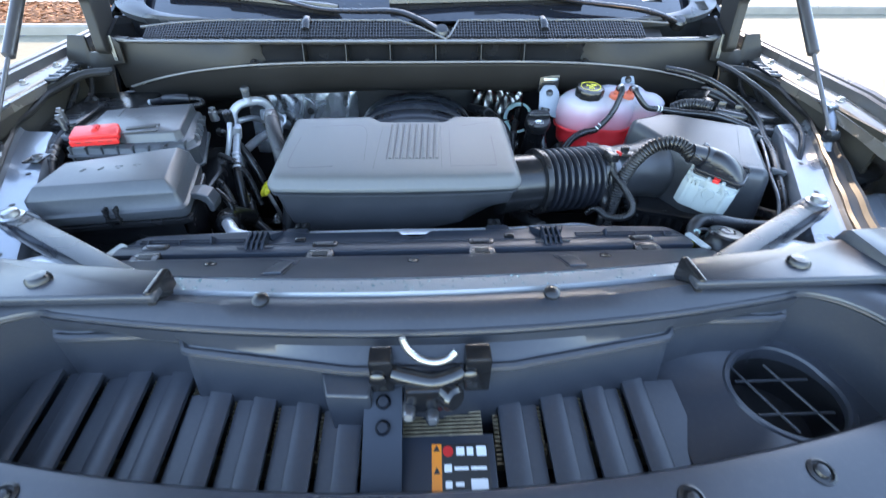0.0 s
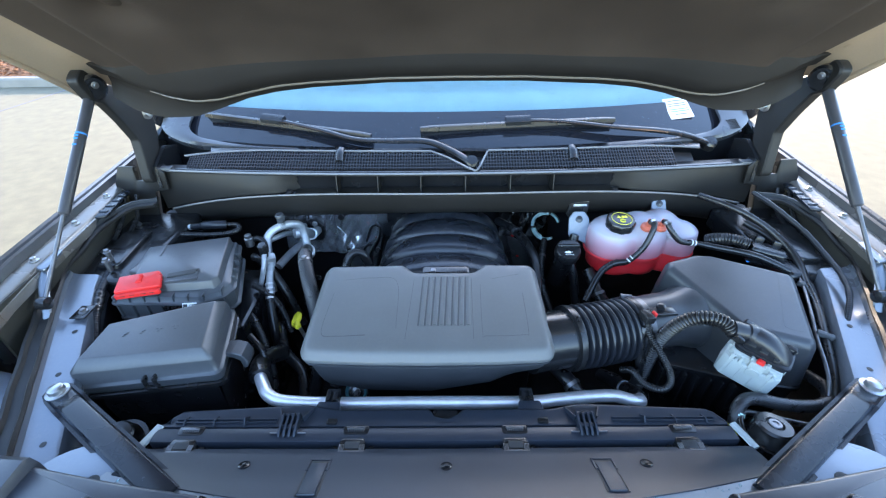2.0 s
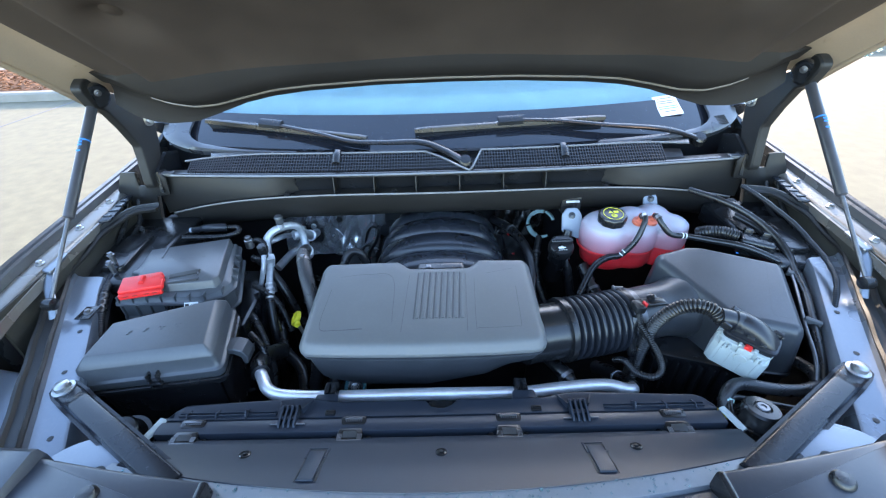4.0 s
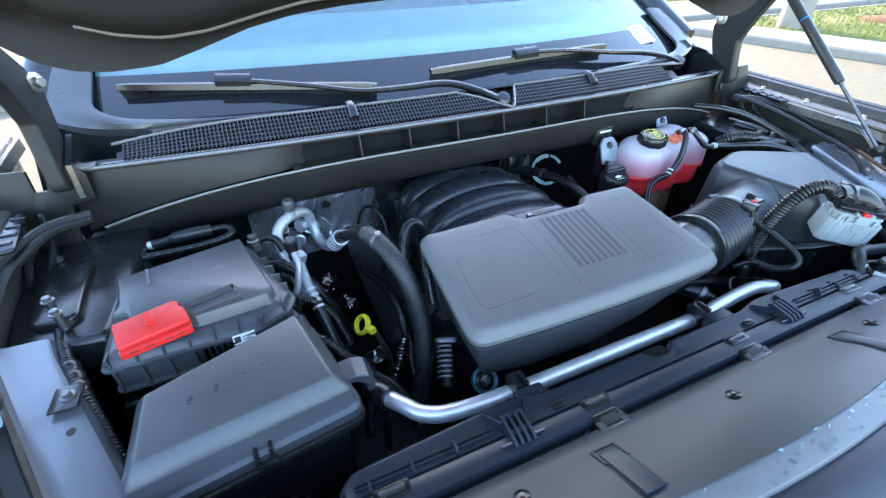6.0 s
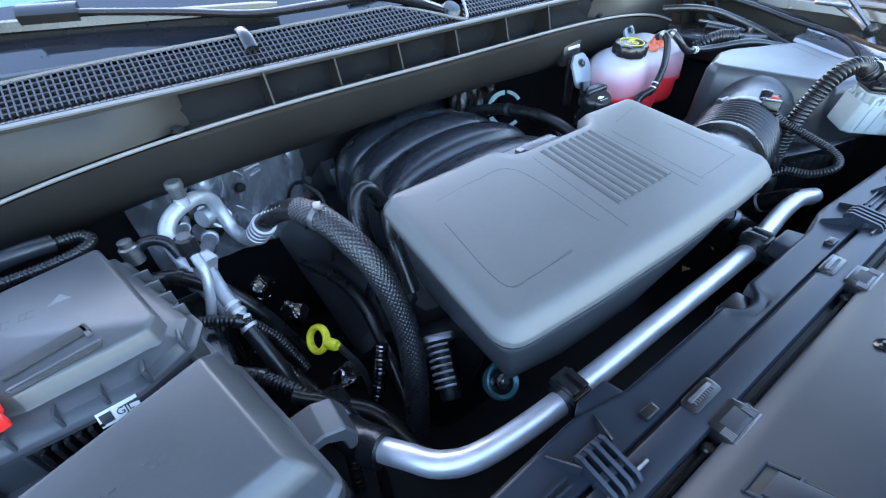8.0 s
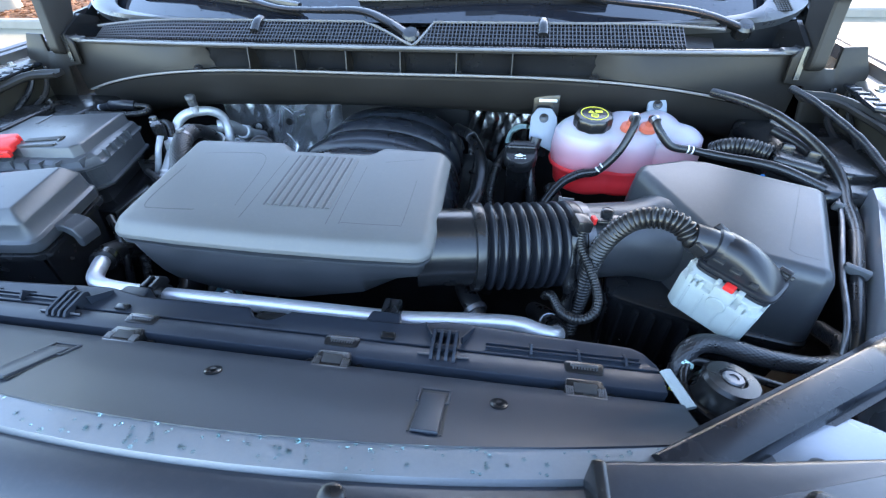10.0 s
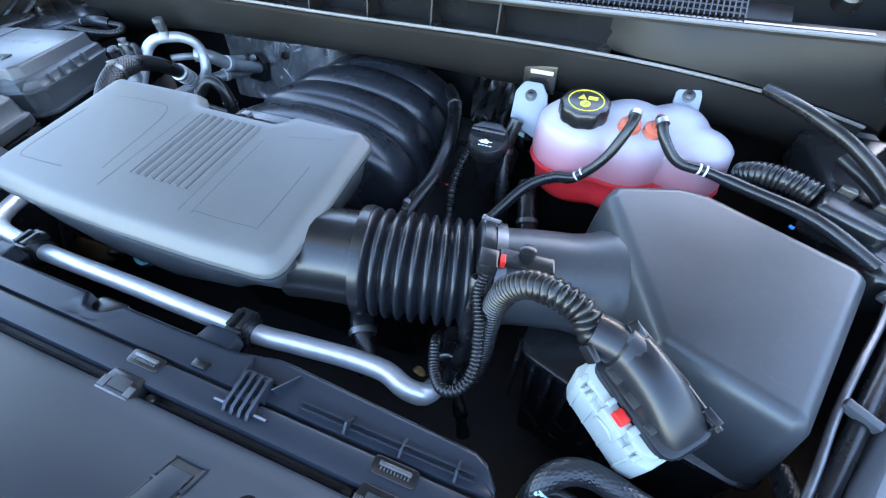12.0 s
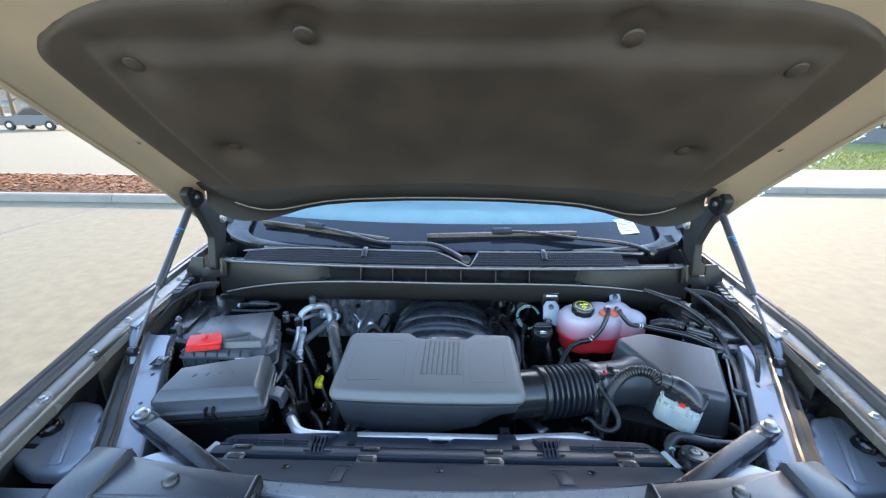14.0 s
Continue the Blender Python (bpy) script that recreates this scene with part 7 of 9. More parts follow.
for x in (-0.264, 0.244):
    bm = bmesh.new()
    for k in range(4):
        loft(bm, [[(x - 0.0155 + 0.0088 * k + d, y, z) for y, z in ((0.590, 1.114), (0.590, 1.121), (0.595, 1.126), (0.626, 1.130), (0.631, 1.127), (0.631, 1.110))] for d in (0, 0.0036)])
    box(bm, x - 0.016, x + 0.0145, 0.604, 0.612, 1.108, 1.124, 0.002)
    box(bm, x - 0.016, x + 0.0145, 0.626, 0.632, 1.108, 1.126, 0.002)
    part("ribbed_holder", bm, M_SHIELD, shroud)
    for g in (-1, 1):
        bm = loft(bmesh.new(), [[(x + g * (0.018 + 0.012 * q) + d, 0.622 + 0.026 * q, z) for d, z in ((0, 1.106), (0, 1.126 - 0.010 * q), (0.0022, 1.126 - 0.010 * q), (0.0022, 1.106))] for q in (0, 0.5, 1)])
        part("web", bm, M_SHIELD, shroud)
        bm = tube(bmesh.new(), [(x + g * 0.016, 0.597, 1.1205), (x + g * 0.030, 0.597, 1.1200)], 0.0015, 0.006, 8)
        part("wire_pin", bm, M_LINE, shroud, "small silver pin")
for x in (-0.212, 0.157):
    # tab under each pipe clip
    bm = slab(bmesh.new(), round_poly([(x - 0.026, 0.636), (x + 0.026, 0.636), (x + 0.020, 0.668), (x - 0.020, 0.668)], 0.006, 3), 1.084, 1.1075, 0.003, 2)
    part("tab", bm, M_SHIELD, shroud)
for x in (-0.195, 0.172):
    bm = box(bmesh.new(), x - 0.009, x + 0.009, 0.616, 0.626, 1.108, 1.118, 0.002)
    part("boss", bm, M_BLACK, shroud)
bm = slab(bmesh.new(), round_poly([(-0.024, 0.622), (0.028, 0.622), (0.024, 0.654), (-0.020, 0.654)], 0.006, 3), 1.085, 1.100, 0.003, 2)
part("notch_floor", bm, M_BLACK, shroud)

pipe = thing("coolant_pipe", "bright aluminium coolant pipe across the radiator", "pipe", (0, 0.69, 1.06))
PIPE = [(-0.395, 0.775, 1.052), (-0.375, 0.745, 1.058), (-0.352, 0.715, 1.062), (-0.31, 0.697, 1.066), (-0.21, 0.689, 1.070), (-0.03, 0.689, 1.071), (0.157, 0.690, 1.069), (0.22, 0.697, 1.067), (0.29, 0.705, 1.065), (0.335, 0.705, 1.066), (0.364, 0.696, 1.065), (0.384, 0.699, 1.058), (0.391, 0.716, 1.044)]
bm = tube(bmesh.new(), PIPE, 0.0125, 0.008, 18)
part("pipe", bm, M_ALU, pipe)
for x in (-0.212, 0.157):
    bm = bmesh.new()
    lathe(bm, [(0.0128, -0.013), (0.017, -0.012), (0.017, 0.012), (0.0128, 0.013)], aim((x, 0.689, 1.070), (1, 0, 0)), 18)
    box(bm, x - 0.012, x + 0.012, 0.672, 0.706, 1.082, 1.094, 0.002)
    box(bm, x - 0.011, x - 0.003, 0.676, 0.700, 1.092, 1.099, 0.0015)
    box(bm, x + 0.003, x + 0.011, 0.676, 0.700, 1.092, 1.099, 0.0015)
    box(bm, x - 0.008, x + 0.008, 0.655, 0.675, 1.06, 1.09, 0.003)
    clipb = part("bracket", bm, M_BLACK, pipe, "black plastic pipe clip")
    bm = box(bmesh.new(), x - 0.003, x + 0.002, 0.669, 0.6725, 1.083, 1.088, 0.0005)
    part("paint_dot", bm, M_MINT, clipb)
bm = tube(bmesh.new(), [(-0.388, 0.765, 1.054), (-0.405, 0.80, 1.045), (-0.41, 0.85, 1.02), (-0.40, 0.90, 0.98)], 0.0195, 0.01, 16)
rh = part("rubber_end", bm, M_RUBBER, pipe, "black rubber hose end")
bm = lathe(bmesh.new(), [(0.0195, -0.008), (0.021, -0.008), (0.021, 0.008), (0.0195, 0.008)], aim((-0.394, 0.775, 1.051), (-0.5, 0.85, -0.1)), 18)
part("hose_clip", bm, M_BLACK, rh)
bm = tube(bmesh.new(), [(0.391, 0.712, 1.047), (0.391, 0.735, 1.033), (0.388, 0.762, 1.013), (0.384, 0.80, 0.99), (0.37, 0.84, 0.96)], 0.0155, 0.008, 16)
part("rubber_end", bm, M_RUBBER, pipe, "black rubber hose end")
bm = lathe(bmesh.new(), [(0.0155, -0.002), (0.0172, -0.002), (0.0172, 0.002), (0.0155, 0.002)], aim((0.3875, 0.764, 1.0115), (-0.1, 0.8, -0.6)), 20)
part("band", bm, M_ALUDULL, pipe, "bright band")

AXIS["turn"] = CAR_AXIS
for s in (-1, 1):
    brace = thing("brace", "grey painted diagonal brace bolted to the rail", "brace", (s * 0.74, 0.655, 1.14), group="radiator braces")
    a, b = Vector((s * 0.745, 0.660, 1.146)), Vector((s * 0.452, 0.488, 1.150))
    t = (b - a).normalized()
    side = t.cross(Vector((0, 0, 1))).normalized()
    bm = bmesh.new()
    rings = []
    for q, w, h in ((-0.075, 0.010, 0.003), (-0.06, 0.017, 0.004), (0.0, 0.021, 0.004), (0.09, 0.022, 0.004), (0.115, 0.022, 0.006), (0.15, 0.022, 0.017), (0.19, 0.022, 0.020), (0.6, 0.0225, 0.022), (1.06, 0.023, 0.022)):
        p = a.lerp(b, q) + Vector((0, 0, 0.003))
        rings.append([p + side * w * u + Vector((0, 0, k * h - 0.002)) for u, k in ((-1.12, -0.75), (-1.12, -0.5), (-0.90, -0.5), (-0.80, 0.15), (-0.70, 0.42), (-0.55, 0.5), (0.0, 0.46), (0.55, 0.5), (0.70, 0.42), (0.80, 0.15), (0.90, -0.5), (1.12, -0.5), (1.12, -0.75), (0.82, -0.75), (0.70, 0.0), (0.0, 0.2), (-0.70, 0.0), (-0.82, -0.75))])
    loft(bm, rings)
    part("bar", bm, M_BRACE, brace)
    bm = lathe(bmesh.new(), [(0.019, 0.0), (0.019, 0.003), (0.0135, 0.0045), (0.0125, 0.012), (0.010, 0.014), (0, 0.0145)], Matrix.Translation(a + Vector((0, 0, 0.002))), 24)
    part("bolt", bm, M_STEEL, brace)


AXIS["turn"] = None

# ---- radiator mounts ----
def radiator_mount(m, label):
    root = thing("radiator_mount", label, "mount", m.translation)
    bm = lathe(bmesh.new(), [(0.034, -0.05), (0.036, -0.03), (0.035, -0.010), (0.030, -0.004), (0.0295, 0.010), (0.026, 0.014), (0.014, 0.015), (0.011, 0.011), (0.0, 0.011)], m, 32)
    part("body", bm, M_RUBBER, root, "black rubber puck")
    bm = lathe(bmesh.new(), [(0.005, 0.010), (0.005, 0.0165), (0.0095, 0.0165), (0.011, 0.0148)], m, 20)
    part("eye", bm, M_LINE, root, "steel eye")
    bm = lathe(bmesh.new(), [(0.040, -0.028), (0.043, -0.028), (0.043, -0.014), (0.040, -0.014)], m, 32)
    part("cup", bm, M_BLACK, root)
    bm = box(bmesh.new(), 0.035, 0.085, -0.03, 0.015, -0.034, -0.026, 0.003, m=m)
    part("tab", bm, M_PAINT, root, "painted tab")
    return root


radiator_mount(pose(0.556, 0.603, 1.112, -8, 4, 0), "black round rubber radiator mount with a steel eye")
radiator_mount(pose(-0.585, 0.615, 1.075, -8, -4, 180), "black round rubber radiator mount beside the fuse box")

# ---- front trough between grille and radiator ----
trough = thing("front_trough", "black plastic trough behind the grille with louvred floor", "front panel", (0, 0.3, 1.0), kind="")


def rim_y(x):
    return 0.370 + 0.20 * (x - 0.03) ** 2


def near_y(x):
    return 0.206 + 0.22 * (x - 0.04) ** 2 + 0.6 * max(0.0, abs(x) - 0.6) ** 2


rings = []
for x in span(-0.62, 0.68, 53):
    f = front_edge(x) - 0.030
    r = min(rim_y(x), f - 0.012)
    z0 = shield_z(front_edge(x)) - 0.006
    rings.append([(x, f, z0 - 0.05), (x, f, z0), (x, f - 0.004, z0 + 0.002), (x, (f + r) / 2, 1.172), (x, r + 0.008, 1.166), (x, r, 1.160), (x, r - 0.002, 1.152), (x, r + 0.004, 1.146), (x, r + 0.004, 1.12)])
bm = loft(bmesh.new(), rings, closed=True)
part("rear_lip", bm, M_TROUGH, trough, "smooth black rear lip")


def end_path(s, out=0.0):
    """The rounded end of the trough's opening, from the rear lip round to the near panel."""
    pts = []
    for a in span(90, 0, 10):
        pts.append(Vector((0.03 + s * (0.50 + (0.09 + out) * math.cos(radians(a))), 0.33 + (0.09 + out) * math.sin(radians(a)), 0)))
    pts.append(Vector((0.03 + s * (0.592 + out), 0.29, 0)))
    pts.append(Vector((0.03 + s * (0.592 + out), 0.25, 0)))
    return pts


for s in (-1, 1):
    layers = ((0.075, 1.164), (0.03, 1.170), (0.008, 1.166), (0.0, 1.160), (-0.002, 1.152), (0.004, 1.146), (0.002, 1.10), (-0.002, 1.04), (-0.003, 0.98), (0.02, 0.98))
    bm = loft(bmesh.new(), [list(r) for r in zip(*[[p + Vector((0, 0, z)) for p in end_path(s, o)] for o, z in layers])], cap=False, closed=False)
    part("end_wall", bm, M_TROUGH, trough, "rounded end wall of the trough")
rim_line = [p + Vector((0, 0, 1.157)) for p in end_path(-1, 0.002)[::-1]] + [Vector((x, rim_y(x) - 0.002, 1.157)) for x in span(-0.45, 0.51, 17)] + [p + Vector((0, 0, 1.157)) for p in end_path(1, 0.002)]
bm = tube(bmesh.new(), rim_line, 0.0042, 0.012, 8)
part("rim_seal", bm, M_TROUGH, trough, "rubber bead along the lip")
for x, y, z in ((-0.187, 0.414, 1.178), (0.187, 0.414, 1.178)):
    bm = lathe(bmesh.new(), [(0.011, 0), (0.0105, 0.004), (0.007, 0.007), (0, 0.008)], aim((x, y, z - 0.004), (0, -0.2, 1)), 18)
    part("push_pin", bm, M_RUBBER, trough)


def wall_y(x, z):
    """Rear wall of the trough: a shallow shelf, then down to the floor."""
    d = abs(x - 0.03)
    a = max(0.0, d - 0.10) / 0.22
    k = min(1.0, max(0.0, (d - 0.320) / 0.007))
    k = k * k * (3 - 2 * k)
    back = rim_y(x) + 0.012 - 0.018 * min(1.0, max(0.0, (d - 0.38) / 0.10))
    shelf = (0.353 + 0.038 * a) * (1 - k) + back * k
    foot = (0.314 + 0.052 * min(1.0, d / 0.30)) * (1 - k) + (back - 0.008) * k
    if z > 1.128:
        return rim_y(x) - 0.004
    return foot + (shelf - foot) * (z - 1.035) / 0.093


rings = []
for x in span(-0.475, 0.535, 203):
    up = 0.018 * min(1.0, max(0.0, (0.325 - abs(x - 0.03)) / 0.012))
    line = [(wall_y(x, 1.15), 1.150), (wall_y(x, 1.13), 1.136 + 0.004 * (1 - up / 0.018)), (wall_y(x, 1.12) + 0.006 - up * 0.4, 1.124), (wall_y(x, 1.12) - up * 0.4, 1.118), (wall_y(x, 1.08) - up * 0.3, 1.08), (wall_y(x, 1.035), 1.03), (wall_y(x, 1.035), 0.99)]
    rings.append([(x, y, z) for y, z in line] + [(x, y + 0.005, z) for y, z in line[::-1]])
part("rear_wall", loft(bmesh.new(), rings), M_TROUGH, trough, "dark moulded rear wall", 30)
bm = tube(bmesh.new(), [(r[3][0], r[3][1] - 0.001, r[3][2] + 0.001) for r in rings[2:-2]], 0.0062, 0.012, 8)
part("shelf_edge", bm, M_TROUGH, trough, "rounded shiny edge of the shelf")
# louvre slats with gaps between
for s, xs in ((-1, (0.078, 0.136, 0.196, 0.258, 0.323, 0.384, 0.452, 0.513)), (1, (0.131, 0.190, 0.250, 0.310))):
    for i, x in enumerate(xs):
        x0 = s * x
        y1, y0 = wall_y(x0, 1.035) + 0.004, near_y(x0) - 0.01
        bm = bmesh.new()
        z1, z0 = 1.046, 1.020
        pr = [(-0.0155, -0.004), (-0.0155, 0.0025), (-0.014, 0.0035), (0.0135, 0.0035), (0.0155, 0.002), (0.0155, -0.022), (0.0135, -0.022), (0.012, -0.004)]
        loft(bm, [[(x0 + u * s, y1 + (y0 - y1) * q, z1 + (z0 - z1) * q + v) for u, v in pr] for q in (0, 0.5, 1)])
        part("slat", bm, M_TROUGH, trough)
        step = (xs[i + 1] - x) if i + 1 < len(xs) else (0.06 if s < 0 else 0.085)
        bm = bmesh.new()
        far = wall_y(x0 + s * 0.03, 1.035) + 0.004
        loft(bm, [[(x0 + s * u, far + (y0 - far) * q, z1 + (z0 - z1) * q + v) for u, v in ((0.0155, -0.010), (0.0155, -0.005), (step - 0.0205, -0.009), (step - 0.0205, -0.014))] for q in (0.0, 1)])
        part("slat_web", bm, M_TROUGH, trough)
        # a row of cooler fins shows through each gap
        bm = bmesh.new()
        for k in range(12):
            y = y1 - 0.008 - k * 0.0052
            box(bm, x0 - s * 0.0185 - 0.0035, x0 - s * 0.0185 + 0.0035, y - 0.0012, y + 0.0012, z1 - 0.024 - 0.0012 * k, z1 - 0.014 - 0.0012 * k, 0.0003)
        tagged(part("comb", bm, M_BRASS, trough, "pale cooler fins in the gap"), kind="stuff")
# copper tinted fins of the cooler behind the slats
bm = bmesh.new()
for i in range(40):
    z = 0.93 + i * 0.0018
    box(bm, -0.55, 0.42, 0.300, 0.303, z, z + 0.0012, 0.0003)
tagged(part("cooler_core", bm, M_BRASS, trough, "brass coloured cooler fins"), kind="stuff")
bm = bmesh.new()
for i in range(14):
    y = 0.296 + i * 0.0048
    box(bm, -0.010, 0.092, y, y + 0.0022, 1.040 + i * 0.0004, 1.044 + i * 0.0004, 0.0004)
tagged(part("comb", bm, M_BRASS, trough, "brass coloured fins under the latch"), kind="stuff")
bm = box(bmesh.new(), -0.6, 0.6, 0.19, 0.46, 0.90, 0.93, 0.005)
part("sump", bm, M_DEEP, trough)
# floor with the round duct
bm = bmesh.new()
c = Vector((0.519, 0.338))
hole = [c + Vector((math.cos(2 * math.pi * i / 48) * 0.071, math.sin(2 * math.pi * i / 48) * 0.066)) for i in range(48)]
edge = []
for i in range(48):
    a = 2 * math.pi * i / 48
    d = Vector((math.cos(a), math.sin(a)))
    k = min((0.110 if d.x > 0 else 0.165) / max(abs(d.x), 1e-3), 0.108 / max(abs(d.y), 1e-3))
    edge.append(c + d * k)
z_of = lambda p: 1.046 + 0.25 * max(0.0, p.y - 0.36) - 0.02 * max(0.0, (0.44 - p.x) / 0.08) ** 2
loft(bm, [[(p.x, p.y, 0.97) for p in hole], [(p.x, p.y, z_of(p) - 0.001) for p in hole], [(*(c + (p - c) * 1.04), z_of(p) + 0.003) for p in hole], [(*(c + (p - c) * 1.12), z_of(p) + 0.003) for p in hole], [(*(c + (p - c) * 1.15), z_of(p)) for p in hole], [(p.x, p.y, z_of(p)) for p in edge]], cap=False)
part("duct_floor", bm, M_TROUGH, trough, "moulded floor round the duct", 30)
for d in (-0.026, 0.026):
    h = math.sqrt(0.068 ** 2 - (d * 1.15) ** 2)
    bm = tube(bmesh.new(), [(c.x - h + 0.008, c.y + d, 1.036), (c.x + h - 0.008, c.y + d, 1.036)], 0.0020, 0.02, 6)
    part("duct_bar", bm, M_HOUSING, trough)
    bm = tube(bmesh.new(), [(c.x + d + 0.012, c.y - h * 0.86, 1.036), (c.x + d - 0.02, c.y + h * 0.86, 1.036)], 0.0020, 0.02, 6)
    part("duct_bar", bm, M_HOUSING, trough)
bm = lathe(bmesh.new(), [(0.0, 0), (0.075, 0), (0.075, 0.004), (0, 0.004)], Matrix.Translation((c.x, c.y, 0.965)), 32)
part("duct_depth", bm, M_DEEP, trough)
# added dark ring puts the duct's inner shade into colour
bm = loft(bmesh.new(), [[(*(c + (p - c) * k), z) for p in hole] for k, z in ((0.955, 0.966), (0.985, 1.036), (0.995, 1.036), (0.97, 0.966))], cap=False)
part("duct_shade_ring", bm, M_DEEP, trough)
# pods beside the latch
bm = slab(bmesh.new(), round_poly([(-0.117, 0.368), (-0.100, 0.316), (-0.046, 0.312), (-0.044, 0.370)], 0.005, 3), 0.99, 1.109, 0.004, 3)
part("pod", bm, M_TROUGH, trough)
# near panel above the grille
rings = []
for x in span(-0.88, 0.88, 45):
    y = near_y(x)
    e = 0.035 + 0.35 * x * x * 0.55
    rings.append([(x, y + 0.008, 0.99), (x, y + 0.006, 1.09), (x, y, 1.101), (x, y - 0.012, 1.105), (x, (y + e) / 2, 1.098), (x, e + 0.02, 1.075), (x, e, 1.05), (x, e - 0.01, 0.9), (x, e + 0.01, 0.5), (x, e + 0.03, 0.33), (x, e + 0.06, 0.33), (x, y - 0.02, 0.99)])
part("grille_top", loft(bmesh.new(), rings), M_TROUGH, trough, "smooth black panel above the grille")
for x in (-0.40, -0.17, 0.285, 0.435, -0.62, 0.62):
    y = near_y(x) - 0.030
    bm = lathe(bmesh.new(), [(0.014, 0), (0.014, 0.003), (0.011, 0.004), (0.010, 0.0015), (0.008, 0.002), (0.006, 0.006), (0, 0.007)], aim((x, y, 1.102), (0, -0.1, 1)), 20)
    part("push_pin", bm, M_RUBBER, trough)
AXIS["turn"] = CAR_AXIS
for s in (-1, 1):
    # end panels over the tie bar, each with a stepped edge and a large pin
    out = round_poly([(s * 0.358, 0.412), (s * 0.368, 0.468), (s * 0.50, 0.486), (s * 0.60, 0.503), (s * 0.665, 0.515), (s * 0.67, 0.415), (s * 0.55, 0.414)], [0.006, 0.014, 0.006, 0.006, 0.006, 0.006, 0.006], 3)
    bm = slab(bmesh.new(), out, 1.168, 1.184, 0.005, 3, lift=lambda x, y: -0.08 * (y - 0.46))
    part("end_panel", bm, M_TROUGH, trough, "black end panel with a push pin")
    bm = box(bmesh.new(), min(s * 0.362, s * 0.374), max(s * 0.362, s * 0.374), 0.414, 0.466, 1.15, 1.190, 0.004)
    part("end_lip", bm, M_BLACK, trough)
    bm = lathe(bmesh.new(), [(0.015, 0), (0.0145, 0.006), (0.011, 0.010), (0, 0.011)], aim((s * 0.528, 0.450, 1.183), (0, 0.1, 1)), 20)
    part("push_pin", bm, M_RUBBER, trough)
    # raised shoulder towards the headlamp
    bm = loft(bmesh.new(), [[(s * x, y + d, z) for d, z in ((-0.075, 1.10), (-0.065, 1.178 + h), (-0.055, 1.186 + h), (0.040, 1.188 + h), (0.048, 1.182 + h), (0.050, 1.10))] for x, y, h in ((0.645, 0.470, -0.005), (0.652, 0.470, 0.008), (0.720, 0.474, 0.008), (0.735, 0.472, -0.002), (0.80, 0.452, -0.075))])
    part("shoulder", bm, M_TROUGH, trough)
    bm = loft(bmesh.new(), [[(s * x, y, z) for y, z in ((0.45, 1.16), (0.0 + near_y(x) - 0.03, 1.10), (near_y(x) - 0.03, 1.05), (0.46, 1.08))] for x in (0.655, 0.70, 0.80, 0.90)])
    part("side_closing", bm, M_TROUGH, trough)

AXIS["turn"] = None

# ---- hood latch ----
latch = thing("hood_latch", "black steel hood latch with a bright striker hook", "latch", (0.02, 0.34, 1.06))
bm = bmesh.new()
box(bm, -0.046, -0.018, 0.325, 0.352, 1.096, 1.156, 0.004)
box(bm, 0.068, 0.100, 0.325, 0.352, 1.092, 1.156, 0.004)
box(bm, -0.045, 0.083, 0.335, 0.350, 1.095, 1.118, 0.004)
part("side_plate", bm, M_DARKPAINT, latch)
bm = bmesh.new()
tube(bm, [(-0.018, 0.330, 1.13), (0.0, 0.325, 1.128), (0.028, 0.322, 1.122), (0.052, 0.325, 1.126), (0.066, 0.330, 1.13)], 0.011, 0.008, 10)
part("hook", bm, M_DARKPAINT, latch)
bm = bmesh.new()
tube(bm, [(-0.006, 0.350, 1.170), (-0.001, 0.345, 1.158), (0.012, 0.338, 1.147), (0.030, 0.335, 1.142), (0.048, 0.337, 1.145), (0.058, 0.342, 1.152)], 0.0046, 0.006, 10)
part("striker", bm, M_STEEL, latch, "bright steel striker")
bm = bmesh.new()
box(bm, -0.005, 0.045, 0.305, 0.330, 1.08, 1.125, 0.006)
lathe(bm, [(0.016, -0.02), (0.016, 0.02), (0.012, 0.024), (0, 0.024)], aim((0.042, 0.318, 1.11), (0.6, -0.8, 0.2)), 18)
part("cam", bm, M_DARKPAINT, latch)
bm = bmesh.new()
for x, z in ((0.0, 1.095), (0.028, 1.085)):
    lathe(bm, [(0.008, -0.012), (0.008, 0.012), (0.005, 0.016), (0, 0.016)], aim((x, 0.302, z), (0, -0.9, 0.4)), 14)
part("rivet", bm, M_LINE, latch)
for x in (-0.036, 0.074):
    bm = lathe(bmesh.new(), [(0.010, 0), (0.010, 0.006), (0.007, 0.008), (0, 0.008)], aim((x, 0.325, 1.13), (0, -1, 0.2)), 14)
    part("rivet", bm, M_DARKPAINT, latch)
bm = bmesh.new()
loft(bm, [[(x, y, z) for x in (-0.056, -0.053, -0.012, -0.009)] + [(x, y - 0.004, z - 0.003) for x in (-0.009, -0.012, -0.053, -0.056)] for y, z in ((0.345, 1.10), (0.322, 1.088), (0.29, 1.070), (0.25, 1.050), (0.19, 1.03))])
part("support", bm, M_SHIELD, latch, "grey black support strap")
for y, z in ((0.318, 1.090), (0.292, 1.076)):
    bm = lathe(bmesh.new(), [(0.0095, 0), (0.009, 0.003), (0.006, 0.006), (0, 0.0065)], aim((-0.032, y, z - 0.001), (0, -0.4, 0.9)), 16)
    part("bolt", bm, M_BRACE, latch)

